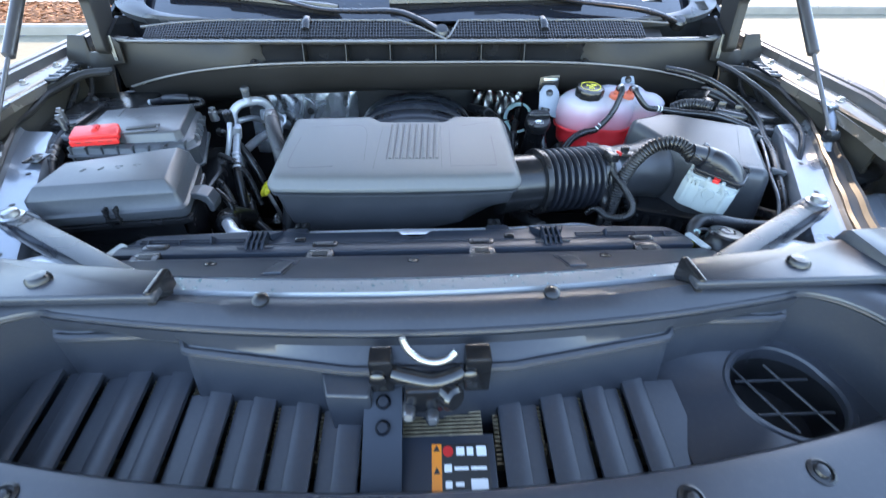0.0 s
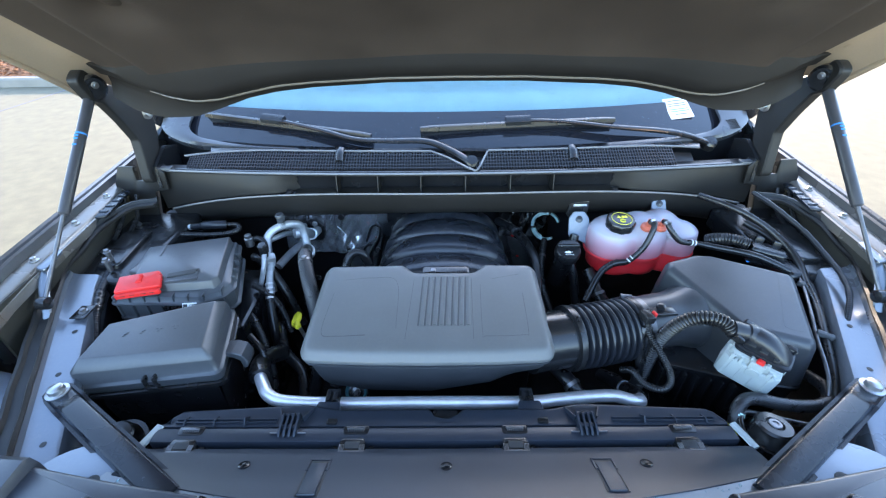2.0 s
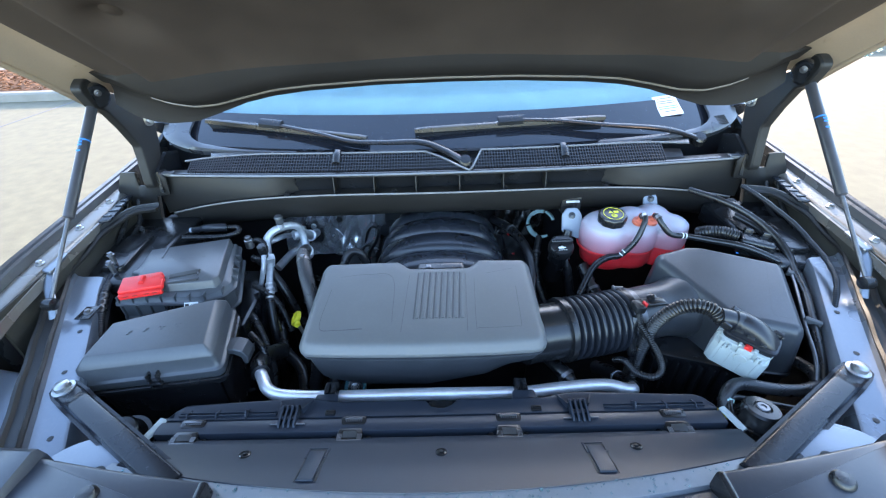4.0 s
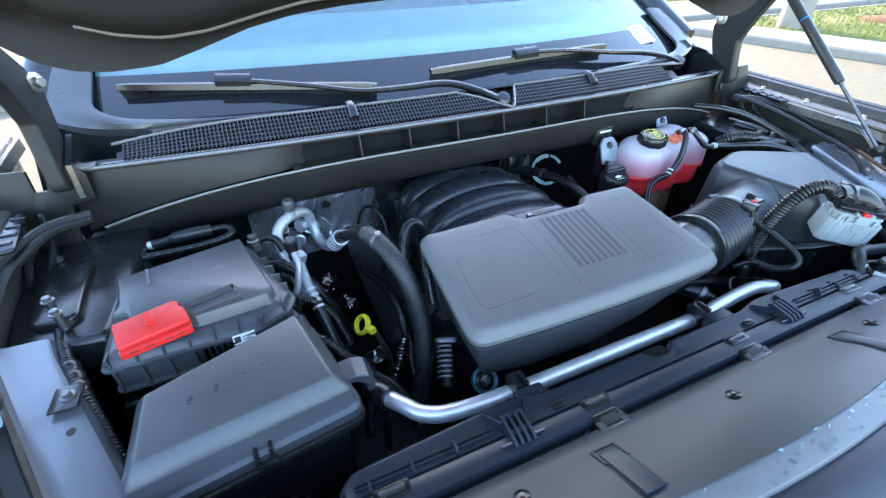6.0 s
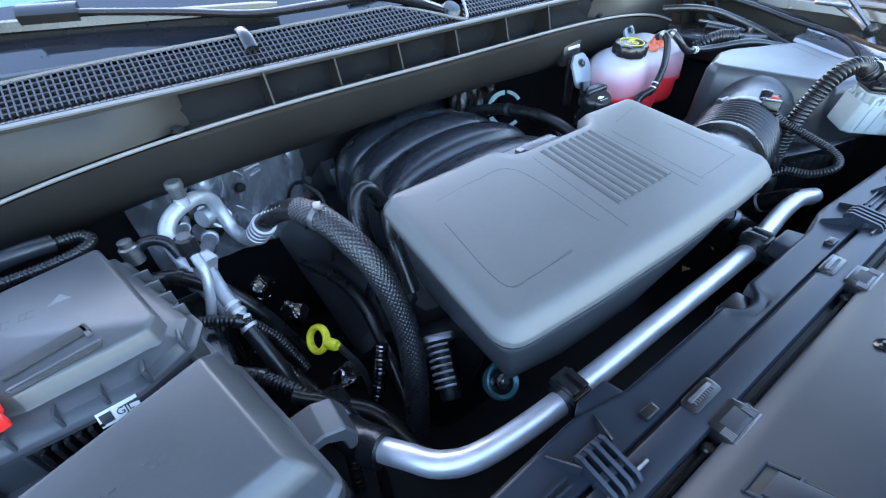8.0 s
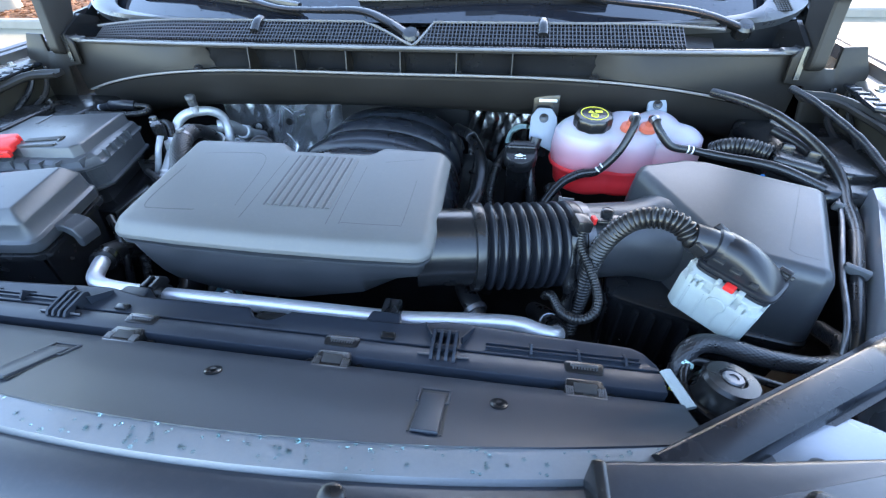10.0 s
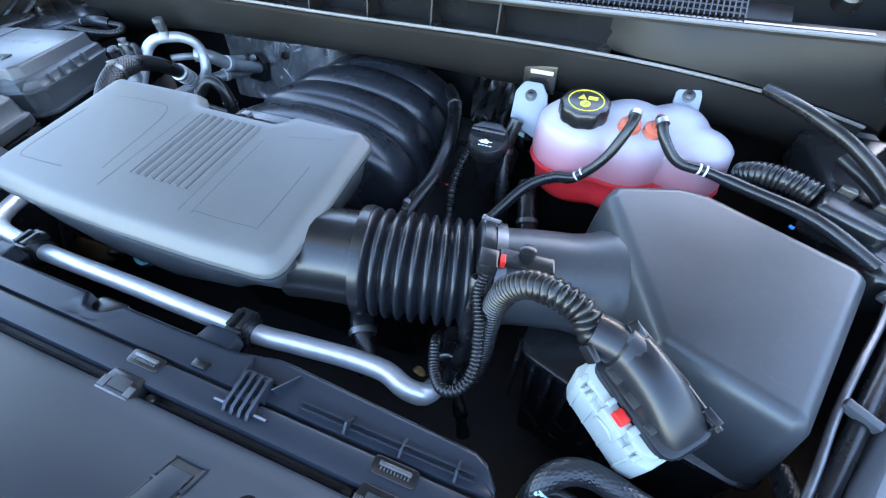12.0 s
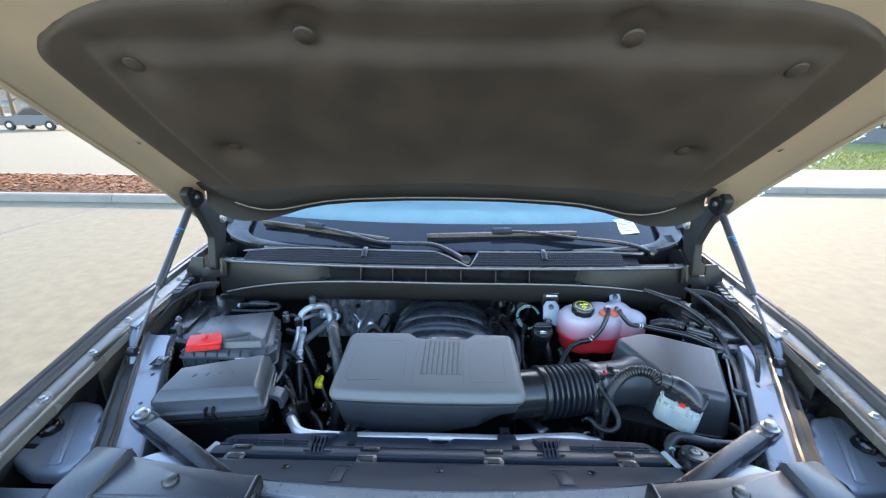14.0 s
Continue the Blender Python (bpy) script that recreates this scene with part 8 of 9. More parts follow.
# warning label on the floor beside the latch
label_m = pose(0.062, 0.254, 1.041, 4, 0, -1)
warn = thing("warning_label", "black and orange warning label on the trough floor", "label", (0.056, 0.255, 1.04))
bm = box(bmesh.new(), -0.085, 0.042, -0.055, 0.044, -0.012, -0.0006, 0.002, m=label_m)
part("plate", bm, M_SHIELD, warn)
bm = box(bmesh.new(), -0.024, 0.034, -0.055, 0.031, -0.0005, 0.0004, 0.0002, 0.002, m=label_m)
part("sheet", bm, M_INK, warn, "black printed sheet")
bm = box(bmesh.new(), -0.036, -0.024, -0.055, 0.031, -0.0005, 0.0006, 0.0002, 0.001, m=label_m)
strip = part("strip", bm, M_ORANGE, warn, "orange strip")
for y in (0.022, -0.004, -0.030):
    bm = slab(bmesh.new(), [Vector((-0.034, y)), Vector((-0.026, y)), Vector((-0.030, y + 0.008))], 0.0006, 0.0009, 0.0001, 1)
    bm.transform(label_m)
    part("sign", bm, M_INK, strip)
bm = lathe(bmesh.new(), [(0.0, 0.0004), (0.0065, 0.0004), (0.0065, 0.0008), (0, 0.0008)], label_m @ Matrix.Translation((-0.016, 0.022, 0)), 18)
part("sign", bm, M_RED, warn, "round red sign")
for x0, x1, y0, y1 in ((-0.006, 0.004, 0.017, 0.027), (0.007, 0.015, 0.017, 0.027), (0.019, 0.031, 0.016, 0.028), (-0.021, -0.012, -0.002, 0.007), (-0.009, 0.008, 0.000, 0.004), (0.011, 0.030, 0.000, 0.004), (-0.020, -0.012, -0.020, -0.012),
                       (-0.008, 0.002, -0.018, -0.013), (0.010, 0.030, -0.026, -0.010), (-0.020, 0.006, -0.032, -0.029), (-0.020, 0.030, -0.038, -0.035), (-0.020, 0.024, -0.046, -0.043)):
    bm = box(bmesh.new(), x0, x1, y0, y1, 0.0004, 0.0007, 0.0001, 0.0008, m=label_m)
    part("print_bar", bm, M_LABEL, warn)

# ---- refrigerant lines and hoses on the battery side ----
ac = thing("refrigerant_line", "bent aluminium refrigerant lines with black service caps", "pipe", (-0.45, 1.17, 1.0))
bm = tube(bmesh.new(), [(-0.470, 1.07, 1.03), (-0.478, 1.10, 1.070), (-0.490, 1.145, 1.108), (-0.495, 1.172, 1.134), (-0.488, 1.186, 1.148), (-0.471, 1.201, 1.156), (-0.442, 1.228, 1.153), (-0.424, 1.246, 1.136), (-0.418, 1.248, 1.108), (-0.413, 1.236, 1.080), (-0.404, 1.212, 1.069), (-0.394, 1.186, 1.075), (-0.384, 1.162, 1.096)], 0.0112, 0.006, 16)
part("loop", bm, M_ALUDULL, ac, "thick aluminium loop")
bm = lathe(bmesh.new(), [(0.006, 0), (0.006, 0.008), (0.0105, 0.009), (0.0108, 0.012), (0.0105, 0.024), (0.0125, 0.025), (0.0125, 0.031), (0.010, 0.034), (0, 0.034)], aim((-0.459, 1.207, 1.164), (0.02, -0.05, 1)), 8)
part("service_cap", bm, M_BOX, ac, "black service cap")
bm = lathe(bmesh.new(), [(0.010, -0.006), (0.010, 0.006), (0.006, 0.009)], aim((-0.459, 1.207, 1.164), (0.02, -0.05, 1)), 16)
part("fitting", bm, M_ALUDULL, ac)
bm = tube(bmesh.new(), [(-0.473, 1.097, 1.150), (-0.470, 1.080, 1.140), (-0.469, 1.064, 1.124), (-0.481, 1.054, 1.085), (-0.500, 1.047, 1.035), (-0.511, 1.045, 0.97)], 0.0065, 0.006, 14)
part("thin_line", bm, M_ALUDULL, ac, "thin aluminium line")
bm = lathe(bmesh.new(), [(0.009, -0.02), (0.009, 0.0), (0.0125, 0.002), (0.0125, 0.026), (0.009, 0.029), (0, 0.029)], aim((-0.473, 1.094, 1.146), (0.05, -0.15, 1)), 8)
part("service_cap", bm, M_BLACK, ac, "black service cap")
bm = box(bmesh.new(), -0.012, 0.012, -0.010, 0.010, -0.02, 0.016, 0.003, m=pose(-0.466, 1.10, 1.118, 20, 10, 30))
part("manifold_block", bm, M_ALUDULL, ac, "aluminium junction block")
bm = tube(bmesh.new(), [(-0.545, 1.165, 1.13), (-0.52, 1.165, 1.145), (-0.498, 1.155, 1.14), (-0.49, 1.14, 1.12)], 0.0075, 0.006, 14)
part("cable", bm, M_RUBBER, ac)
for z in (0.0, 0.3, 0.6, 0.9):
    bm = lathe(bmesh.new(), [(0.0145, -0.005), (0.0178, -0.004), (0.0178, 0.004), (0.0145, 0.005)], aim(Vector((-0.385, 1.164, 1.094)).lerp(Vector((-0.373, 1.137, 1.122)), z), (0.25, -0.62, 0.70)), 20)
    part("crimp", bm, M_ALUDULL, ac, "crimped ferrule")
# suction pipe with crimp rings running down to its hose
bm = tube(bmesh.new(), [(-0.466, 1.10, 1.110), (-0.463, 1.070, 1.092), (-0.458, 1.04, 1.075), (-0.452, 1.012, 1.055)], 0.0095, 0.006, 14)
part("suction_pipe", bm, M_ALUDULL, ac)
for q in (0.0, 0.33, 0.66, 1.0):
    bm = lathe(bmesh.new(), [(0.009, -0.0030), (0.0118, -0.0024), (0.0118, 0.0024), (0.009, 0.0030)], aim(Vector((-0.459, 1.045, 1.078)).lerp(Vector((-0.452, 1.014, 1.057)), q), (0.2, -0.75, -0.55)), 16)
    part("crimp", bm, M_ALU, ac)
bm = tube(bmesh.new(), [(-0.453, 1.016, 1.058), (-0.446, 0.990, 1.030), (-0.438, 0.96, 0.985), (-0.43, 0.93, 0.90)], 0.0112, 0.006, 14)
part("suction_hose", bm, M_RUBBER, ac)
# firewall fittings
for pts, r in (([(-0.448, 1.25, 1.105), (-0.425, 1.27, 1.098), (-0.420, 1.31, 1.066), (-0.430, 1.37, 1.034), (-0.442, 1.43, 1.005)], 0.015), ([(-0.50, 1.20, 1.02), (-0.475, 1.26, 1.03), (-0.452, 1.32, 1.028), (-0.462, 1.37, 1.010), (-0.466, 1.42, 1.000)], 0.012),
               ([(-0.520, 1.24, 1.09), (-0.49, 1.28, 1.085), (-0.480, 1.33, 1.06), (-0.478, 1.42, 1.03)], 0.008)):
    bm = tube(bmesh.new(), pts, r, 0.006, 14)
    part("firewall_line", bm, M_ALUDULL, ac, "aluminium pipe to the firewall")
    bm = lathe(bmesh.new(), [(r, -0.006), (r * 1.25, -0.005), (r * 1.25, 0.005), (r, 0.006)], aim(pts[2], Vector(pts[3]) - Vector(pts[1])), 16)
    part("ferrule", bm, M_ALU, ac)
bm = bmesh.new()
slab(bm, round_poly([(-0.030, -0.036), (0.028, -0.040), (0.034, 0.02), (0.014, 0.04), (-0.024, 0.036)], 0.012, 4), -0.014, 0.014, 0.005, 3)
bm.transform(Matrix.Translation((-0.452, 1.442, 1.002)) @ Matrix.Rotation(radians(78), 4, "X"))
part("valve", bm, M_BLACK, ac, "black expansion valve")
bm = bolt(bmesh.new(), (-0.444, 1.424, 1.034), 0.006, 0.014, (0, -1, 0.2))
part("bolt", bm, M_STEEL, ac)

hose = thing("refrigerant_hose", "thick black braided refrigerant hose arching over the valve cover", "hose", (-0.3, 0.98, 0.95))
HOSE = [(-0.384, 1.162, 1.096), (-0.374, 1.137, 1.122), (-0.362, 1.105, 1.148), (-0.350, 1.068, 1.170), (-0.340, 1.03, 1.185), (-0.327, 0.988, 1.188), (-0.312, 0.945, 1.172), (-0.298, 0.912, 1.135), (-0.290, 0.885, 1.06), (-0.30, 0.86, 0.98), (-0.32, 0.84, 0.90)]
bm = tube(bmesh.new(), HOSE, 0.0140, 0.006, 16)
part("core", bm, M_RUBBER, hose)
bm = braid_tube(bmesh.new(), HOSE[4:], 0.0158, 0.0068, 18, 0.05, 0.0010, 108)
part("braid", bm, M_BRAID, hose, "braided sleeve", 70)
bm = bmesh.new()
lathe(bm, [(0.0155, -0.004), (0.0172, -0.004), (0.0172, 0.004), (0.0155, 0.004)], aim((-0.327, 0.988, 1.188), (0.32, -0.95, -0.10)), 20)
box(bm, -0.005, 0.005, -0.006, 0.006, 0.014, 0.0205, 0.0012, m=pose(-0.327, 0.988, 1.188, 0, 0, -18))
part("clip", bm, M_LINE, hose, "steel band")
for q in span(0.0, 1.0, 6):
    p = Vector((-0.3660, 1.112, 1.1445)).lerp(Vector((-0.347, 1.058, 1.1755)), q)
    bm = box(bmesh.new(), -0.0016, 0.0016, -0.0028, 0.0028, -0.0004, 0.0004, 0.0001, m=aim(p + Vector((-0.0075, -0.003, 0.0112)), (-0.55, 0.1, 0.85)))
    part("print_bar", bm, M_LABEL, hose)

dip = thing("dipstick", "yellow ring handle of the oil dipstick", "dipstick", (-0.378, 0.985, 0.9))
dz = Vector((-0.75, -0.2, 0.6)).normalized()
dx = (Vector((0.6, -0.6, -0.1)) - dz * Vector((0.6, -0.6, -0.1)).dot(dz)).normalized()
dy = dz.cross(dx)
dm = Matrix(((dx.x, dy.x, dz.x, -0.382), (dx.y, dy.y, dz.y, 0.978), (dx.z, dy.z, dz.z, 1.014), (0, 0, 0, 1)))
bm = bmesh.new()
rings = []
for i in range(28):
    a = 2 * math.pi * i / 28
    rings.append([dm @ Vector(((0.017 + 0.0045 * math.cos(b)) * math.cos(a), (0.017 + 0.0045 * math.cos(b)) * math.sin(a), 0.006 * math.sin(b))) for b in span(0, 2 * math.pi * 7 / 8, 8)])
loft(bm, rings + [rings[0]], cap=False)
part("ring", bm, M_YELLOW, dip)
bm = lathe(bmesh.new(), [(0.007, 0), (0.008, 0.004), (0.008, 0.016), (0.006, 0.02), (0, 0.02)], aim(dm @ Vector((0.019, 0.0, 0.0)), dx), 14)
part("plug", bm, M_YELLOW, dip)
bm = tube(bmesh.new(), [dm @ Vector((0.036, 0.0, -0.004)), (-0.345, 0.94, 0.95), (-0.34, 0.95, 0.85)], 0.005, 0.01, 8)
part("tube", bm, M_STEEL, dip)

# foil lined firewall
bm = bmesh.new()
rd = random.Random(3)
nx, nz = 190, 90


def crumple(u, v):
    """Broad folds with sharp creases, as in hand-pressed foil."""
    f = math.sin(u * 7 + 3 * v + math.sin(v * 5)) * 0.003 + abs(math.sin(v * 4 - u * 6 + 1 + math.sin(u * 9))) * 0.005
    f += abs(math.sin(u * 11 + v * 7 + 1.5 * math.sin(v * 7))) * 0.0018 + abs(math.sin(u * 6 - v * 10 + math.sin(u * 11))) * 0.0018
    f += 0.0035 * abs((u * 4.1 + v * 2.3 + 0.3 * math.sin(7 * v)) % 1.0 - 0.5) + 0.0035 * abs((u * 3.3 - v * 3.7 + 0.3 * math.sin(6 * u)) % 1.0 - 0.5)
    return f


grid_v = [[(-0.565 + 0.40 * i / (nx - 1), 1.462 + 0.45 * max(0.0, 0.40 * i / (nx - 1) - 0.27) + 0.012 * (j / (nz - 1)) - 1.1 * crumple(2.1 * i / nx, j / nz) - 0.03 * max(0.0, 0.35 - j / (nz - 1)), 0.90 + 0.24 * j / (nz - 1)) for i in range(nx)] for j in range(nz)]
loft(bm, grid_v, closed=False)
foil = thing("heat_shield", "crumpled silver heat shield on the firewall", "heat shield", (-0.45, 1.465, 0.86))
part("sheet", bm, M_FOIL, foil, "", 30)
for x0, z0, x1, z1 in ((-0.400, 1.030, -0.385, 1.075), (-0.388, 1.010, -0.352, 0.958), (-0.330, 1.055, -0.306, 1.062), (-0.340, 1.070, -0.304, 1.075), (-0.375, 1.085, -0.345, 1.062)):
    # sharp pressed creases
    mid = Vector(((x0 + x1) / 2 + 0.004, 1.4565, (z0 + z1) / 2 + 0.003))
    bm = tube(bmesh.new(), [(x0, 1.4595, z0), mid, (x1, 1.4595, z1)], lambda s: 0.0016, 0.005, 6)
    part("crease", bm, M_ALU, foil)
# dark folded pad beside the shield
bm = bmesh.new()
rings = [[(x, 1.486 - 0.055 * max(0.0, 1 - abs(x + 0.212 + 0.25 * (1.02 - z)) / (0.030 + 0.35 * (1.05 - z))) - 0.02 * max(0.0, 1.0 - z), z) for x in span(-0.225, -0.135, 24)] for z in span(0.86, 1.02, 14)]
loft(bm, rings, closed=False)
single("insulation_pad", bm, M_PADGREY, "dark grey folded insulation pad behind the manifold", "insulation", angle=40)
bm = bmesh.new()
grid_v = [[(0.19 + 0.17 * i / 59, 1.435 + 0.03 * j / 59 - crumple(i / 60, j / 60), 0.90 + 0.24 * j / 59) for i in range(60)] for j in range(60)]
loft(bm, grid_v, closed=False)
single("heat_shield", bm, M_FOILSHADE, "crumpled silver heat shield beside the brake line", "heat shield", angle=30)
bm = lathe(bmesh.new(), [(0.006, 0), (0.011, 0.002), (0.011, 0.006), (0.007, 0.010), (0, 0.010)], aim((-0.359, 1.456, 1.041), (0, -1, 0.2)), 14)
single("firewall_stud", bm, M_RUBBER, "black fastener in the heat shield", "fastener")
bm = bmesh.new()
rm = aim((0.345, 1.405, 1.03), (-0.5, -0.8, 0.35))
for i in range(5):
    a0 = radians(30 + i * 58)
    rings = []
    for a in span(a0, a0 + radians(58 if i % 2 else 50), 9):
        inner = 0.037 if i % 2 else 0.041
        rings.append([rm @ Vector((r * math.cos(a), r * math.sin(a), z)) for r, z in ((inner, 0), (0.049, 0), (0.049, 0.014), (inner, 0.012))])
    loft(bm, rings)
single("ring_clamp", bm, M_MINT, "pale green ring clamp by the firewall", "clamp")

# looms beside the battery and along the rail
loom = thing("battery_loom", "thick corrugated black wiring loom beside the battery", "cable", (-0.77, 0.9, 1.1))
bm = tube(bmesh.new(), [(-0.755, 1.180, 1.155), (-0.785, 1.165, 1.155), (-0.815, 1.12, 1.158), (-0.822, 1.05, 1.160), (-0.805, 0.97, 1.158), (-0.778, 0.90, 1.155), (-0.752, 0.845, 1.140), (-0.728, 0.79, 1.115), (-0.71, 0.76, 1.09)], lambda s: 0.0095 * (1 - (0.16 if s > 0.20 else 0.0) * (0.5 + 0.5 * math.cos(2 * math.pi * s / 0.006)) ** 2) + (0.0006 * math.sin(s * 210) if s < 0.20 else 0.0), 0.0016, 16)
part("loom", bm, M_CAP, loom, "", 70)
bm = tube(bmesh.new(), [(-0.786, 0.920, 1.156), (-0.762, 0.866, 1.147)], lambda s: 0.0112 + 0.001 * math.sin(s * 300), 0.004, 14)
part("tape", bm, M_RUBBER, loom, "taped section")
bm = tube(bmesh.new(), [(-0.765, 1.179, 1.152), (-0.71, 1.170, 1.156), (-0.65, 1.165, 1.158), (-0.60, 1.168, 1.160), (-0.578, 1.180, 1.161), (-0.575, 1.195, 1.163), (-0.588, 1.205, 1.166), (-0.615, 1.198, 1.170)], ribbed(0.0072, 0.0045, 0.2), 0.0012, 12)
part("thin_loom", bm, M_RUBBER, loom, "", 70)
bm = tube(bmesh.new(), [(-0.612, 1.199, 1.170), (-0.635, 1.192, 1.174), (-0.67, 1.196, 1.170), (-0.70, 1.203, 1.162), (-0.716, 1.207, 1.159)], lambda s: 0.0115 if s < 0.07 else 0.0085, 0.006, 12)
part("vent_tube", bm, M_CAP, loom, "black vent tube")
bm = lathe(bmesh.new(), [(0.007, -0.004), (0.0085, -0.003), (0.0085, 0.006), (0.005, 0.008), (0, 0.008)], aim((-0.718, 1.208, 1.158), (-0.9, 0.2, -0.15)), 14)
part("vent_tip", bm, M_ALUDULL, loom, "pale tube tip")
bm = box(bmesh.new(), -0.782, -0.750, 0.826, 0.866, 1.166, 1.170, 0.0015)
part("bracket", bm, M_DARKPAINT, loom, "black steel bracket")
bm = bolt(bmesh.new(), (-0.764, 0.846, 1.170), 0.0055, 0.008)
part("bolt", bm, M_LINE, loom)
for x, y, z in ((-0.80, 0.99, 1.20), (-0.815, 1.02, 1.205), (-0.864, 1.207, 1.17)):
    bm = lathe(bmesh.new(), [(0.006, -0.03), (0.006, -0.004), (0.009, -0.003), (0.009, -0.001), (0.0055, 0.0), (0.0055, 0.005), (0, 0.006)], Matrix.Translation((x, y, z)), 8)
    single("rail_bolt", bm, M_LINE, "steel bolt on the inner fender", "bolt", "rail bolts")
bm = lathe(bmesh.new(), [(0.012, -0.02), (0.012, 0.004), (0.009, 0.006), (0.009, 0.014), (0, 0.015)], Matrix.Translation((-0.54, 1.16, 1.145)), 10)
single("rail_bolt", bm, M_STEEL, "pale bolt beside the battery", "bolt", "rail bolts")

# clutter between battery and engine
clutter = [
    ([(-0.50, 0.98, 1.04), (-0.46, 0.93, 1.05), (-0.425, 0.88, 1.03), (-0.41, 0.85, 0.97), (-0.42, 0.83, 0.88)], 0.009, True, "black corrugated cable loom beside the fuse box"),
    ([(-0.50, 1.04, 1.08), (-0.46, 1.02, 1.07), (-0.43, 1.01, 1.03), (-0.41, 0.99, 0.96)], 0.008, True, "short corrugated cable loom by the refrigerant line"),
    ([(-0.53, 1.14, 1.10), (-0.50, 1.12, 1.10), (-0.46, 1.09, 1.07), (-0.43, 1.07, 1.02), (-0.40, 1.05, 0.93)], 0.011, False, "black rubber hose under the refrigerant line"),
    ([(-0.44, 0.86, 1.08), (-0.405, 0.83, 1.06), (-0.392, 0.80, 1.00), (-0.40, 0.77, 0.92)], 0.007, False, "thin black cable dropping behind the fuse box"),
    ([(-0.33, 1.22, 0.97), (-0.30, 1.14, 0.97), (-0.29, 1.05, 0.97), (-0.30, 0.95, 0.95), (-0.31, 0.88, 0.90)], 0.009, False, "black rubber hose along the valve cover"),
    ([(-0.200, 1.085, 1.06), (-0.202, 1.090, 1.105), (-0.214, 1.092, 1.138), (-0.232, 1.090, 1.146), (-0.250, 1.078, 1.132), (-0.262, 1.05, 1.09), (-0.268, 1.01, 1.03), (-0.27, 0.97, 0.96)], 0.0115, False, "black vacuum hose beside the engine cover"),
    ([(-0.19, 1.06, 1.10), (-0.225, 1.02, 1.13), (-0.245, 0.97, 1.12), (-0.25, 0.93, 1.06)], 0.010, False, "curved black breather hose behind the cover"),
    ([(-0.44, 1.0, 0.98), (-0.41, 0.93, 0.95), (-0.36, 0.88, 0.93), (-0.33, 0.80, 0.90)], 0.013, False, "thick black hose low in the bay"),
    ([(0.17, 1.34, 1.09), (0.215, 1.25, 1.105), (0.245, 1.15, 1.10), (0.25, 1.07, 1.075), (0.235, 1.01, 1.05), (0.22, 0.96, 1.01)], 0.0125, False, "black hose beside the intake manifold"),
    ([(0.235, 1.06, 1.055), (0.225, 1.0, 1.05), (0.23, 0.95, 1.03), (0.24, 0.9, 0.98)], 0.008, True, "corrugated loom behind the intake hose"),
    ([(0.30, 0.72, 1.0), (0.27, 0.76, 1.03), (0.25, 0.80, 1.03), (0.24, 0.86, 1.0)], 0.016, False, "braided black hose under the intake hose"),
    ([(0.40, 1.12, 1.06), (0.42, 1.06, 1.02), (0.44, 1.0, 1.0), (0.43, 0.95, 0.95)], 0.016, False, "black hose under the coolant reservoir"),
    ([(0.36, 1.16, 1.15), (0.35, 1.14, 1.10), (0.36, 1.11, 1.04), (0.37, 1.08, 0.97)], 0.012, False, "black hose beside the oil filler"),
    ([(0.30, 1.24, 1.08), (0.28, 1.17, 1.07), (0.27, 1.10, 1.03), (0.29, 1.02, 0.98)], 0.010, True, "corrugated loom beside the oil filler"),
]
for pts, r, rib, label in clutter:
    root = thing("engine_hose" if not rib else "cable_loom", label, "hose" if not rib else "cable", pts[-1])
    bm = tube(bmesh.new(), pts, ribbed(r, 0.005, 0.2) if rib else r, 0.0014 if rib else 0.008, 12)
    part("tube", bm, M_RUBBER, root, "", 70)
    bm = lathe(bmesh.new(), [(r * 1.0, -0.004), (r * 1.18, -0.004), (r * 1.18, 0.004), (r, 0.004)], aim(pts[1], Vector(pts[2]) - Vector(pts[0])), 14)
    part("band", bm, M_LINE if root.location.x > 0.2 else M_BLACK, root)
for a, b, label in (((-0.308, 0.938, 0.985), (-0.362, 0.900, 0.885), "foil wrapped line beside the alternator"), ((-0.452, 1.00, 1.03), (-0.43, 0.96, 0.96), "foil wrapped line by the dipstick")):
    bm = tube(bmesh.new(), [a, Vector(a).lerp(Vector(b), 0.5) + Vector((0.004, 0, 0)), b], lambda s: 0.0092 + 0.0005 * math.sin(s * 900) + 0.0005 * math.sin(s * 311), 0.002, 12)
    single("foil_sleeve", bm, M_FOILSHADE, label, "pipe", angle=20)
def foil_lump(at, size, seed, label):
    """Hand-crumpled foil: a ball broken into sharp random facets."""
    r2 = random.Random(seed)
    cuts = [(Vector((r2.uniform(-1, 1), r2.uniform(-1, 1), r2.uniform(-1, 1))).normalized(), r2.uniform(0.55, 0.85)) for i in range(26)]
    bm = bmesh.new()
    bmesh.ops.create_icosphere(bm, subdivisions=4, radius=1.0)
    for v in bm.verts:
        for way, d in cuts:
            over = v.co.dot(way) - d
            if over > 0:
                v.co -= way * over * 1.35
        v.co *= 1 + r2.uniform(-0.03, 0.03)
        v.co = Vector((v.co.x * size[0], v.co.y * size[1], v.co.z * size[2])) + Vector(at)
    single("foil_wrap", bm, M_FOILSHADE, label, "heat shield", angle=12)


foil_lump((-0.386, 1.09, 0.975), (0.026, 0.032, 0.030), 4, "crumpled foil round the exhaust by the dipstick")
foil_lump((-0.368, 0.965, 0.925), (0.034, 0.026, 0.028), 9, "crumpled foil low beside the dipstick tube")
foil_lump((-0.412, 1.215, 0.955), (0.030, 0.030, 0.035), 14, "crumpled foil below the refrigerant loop")

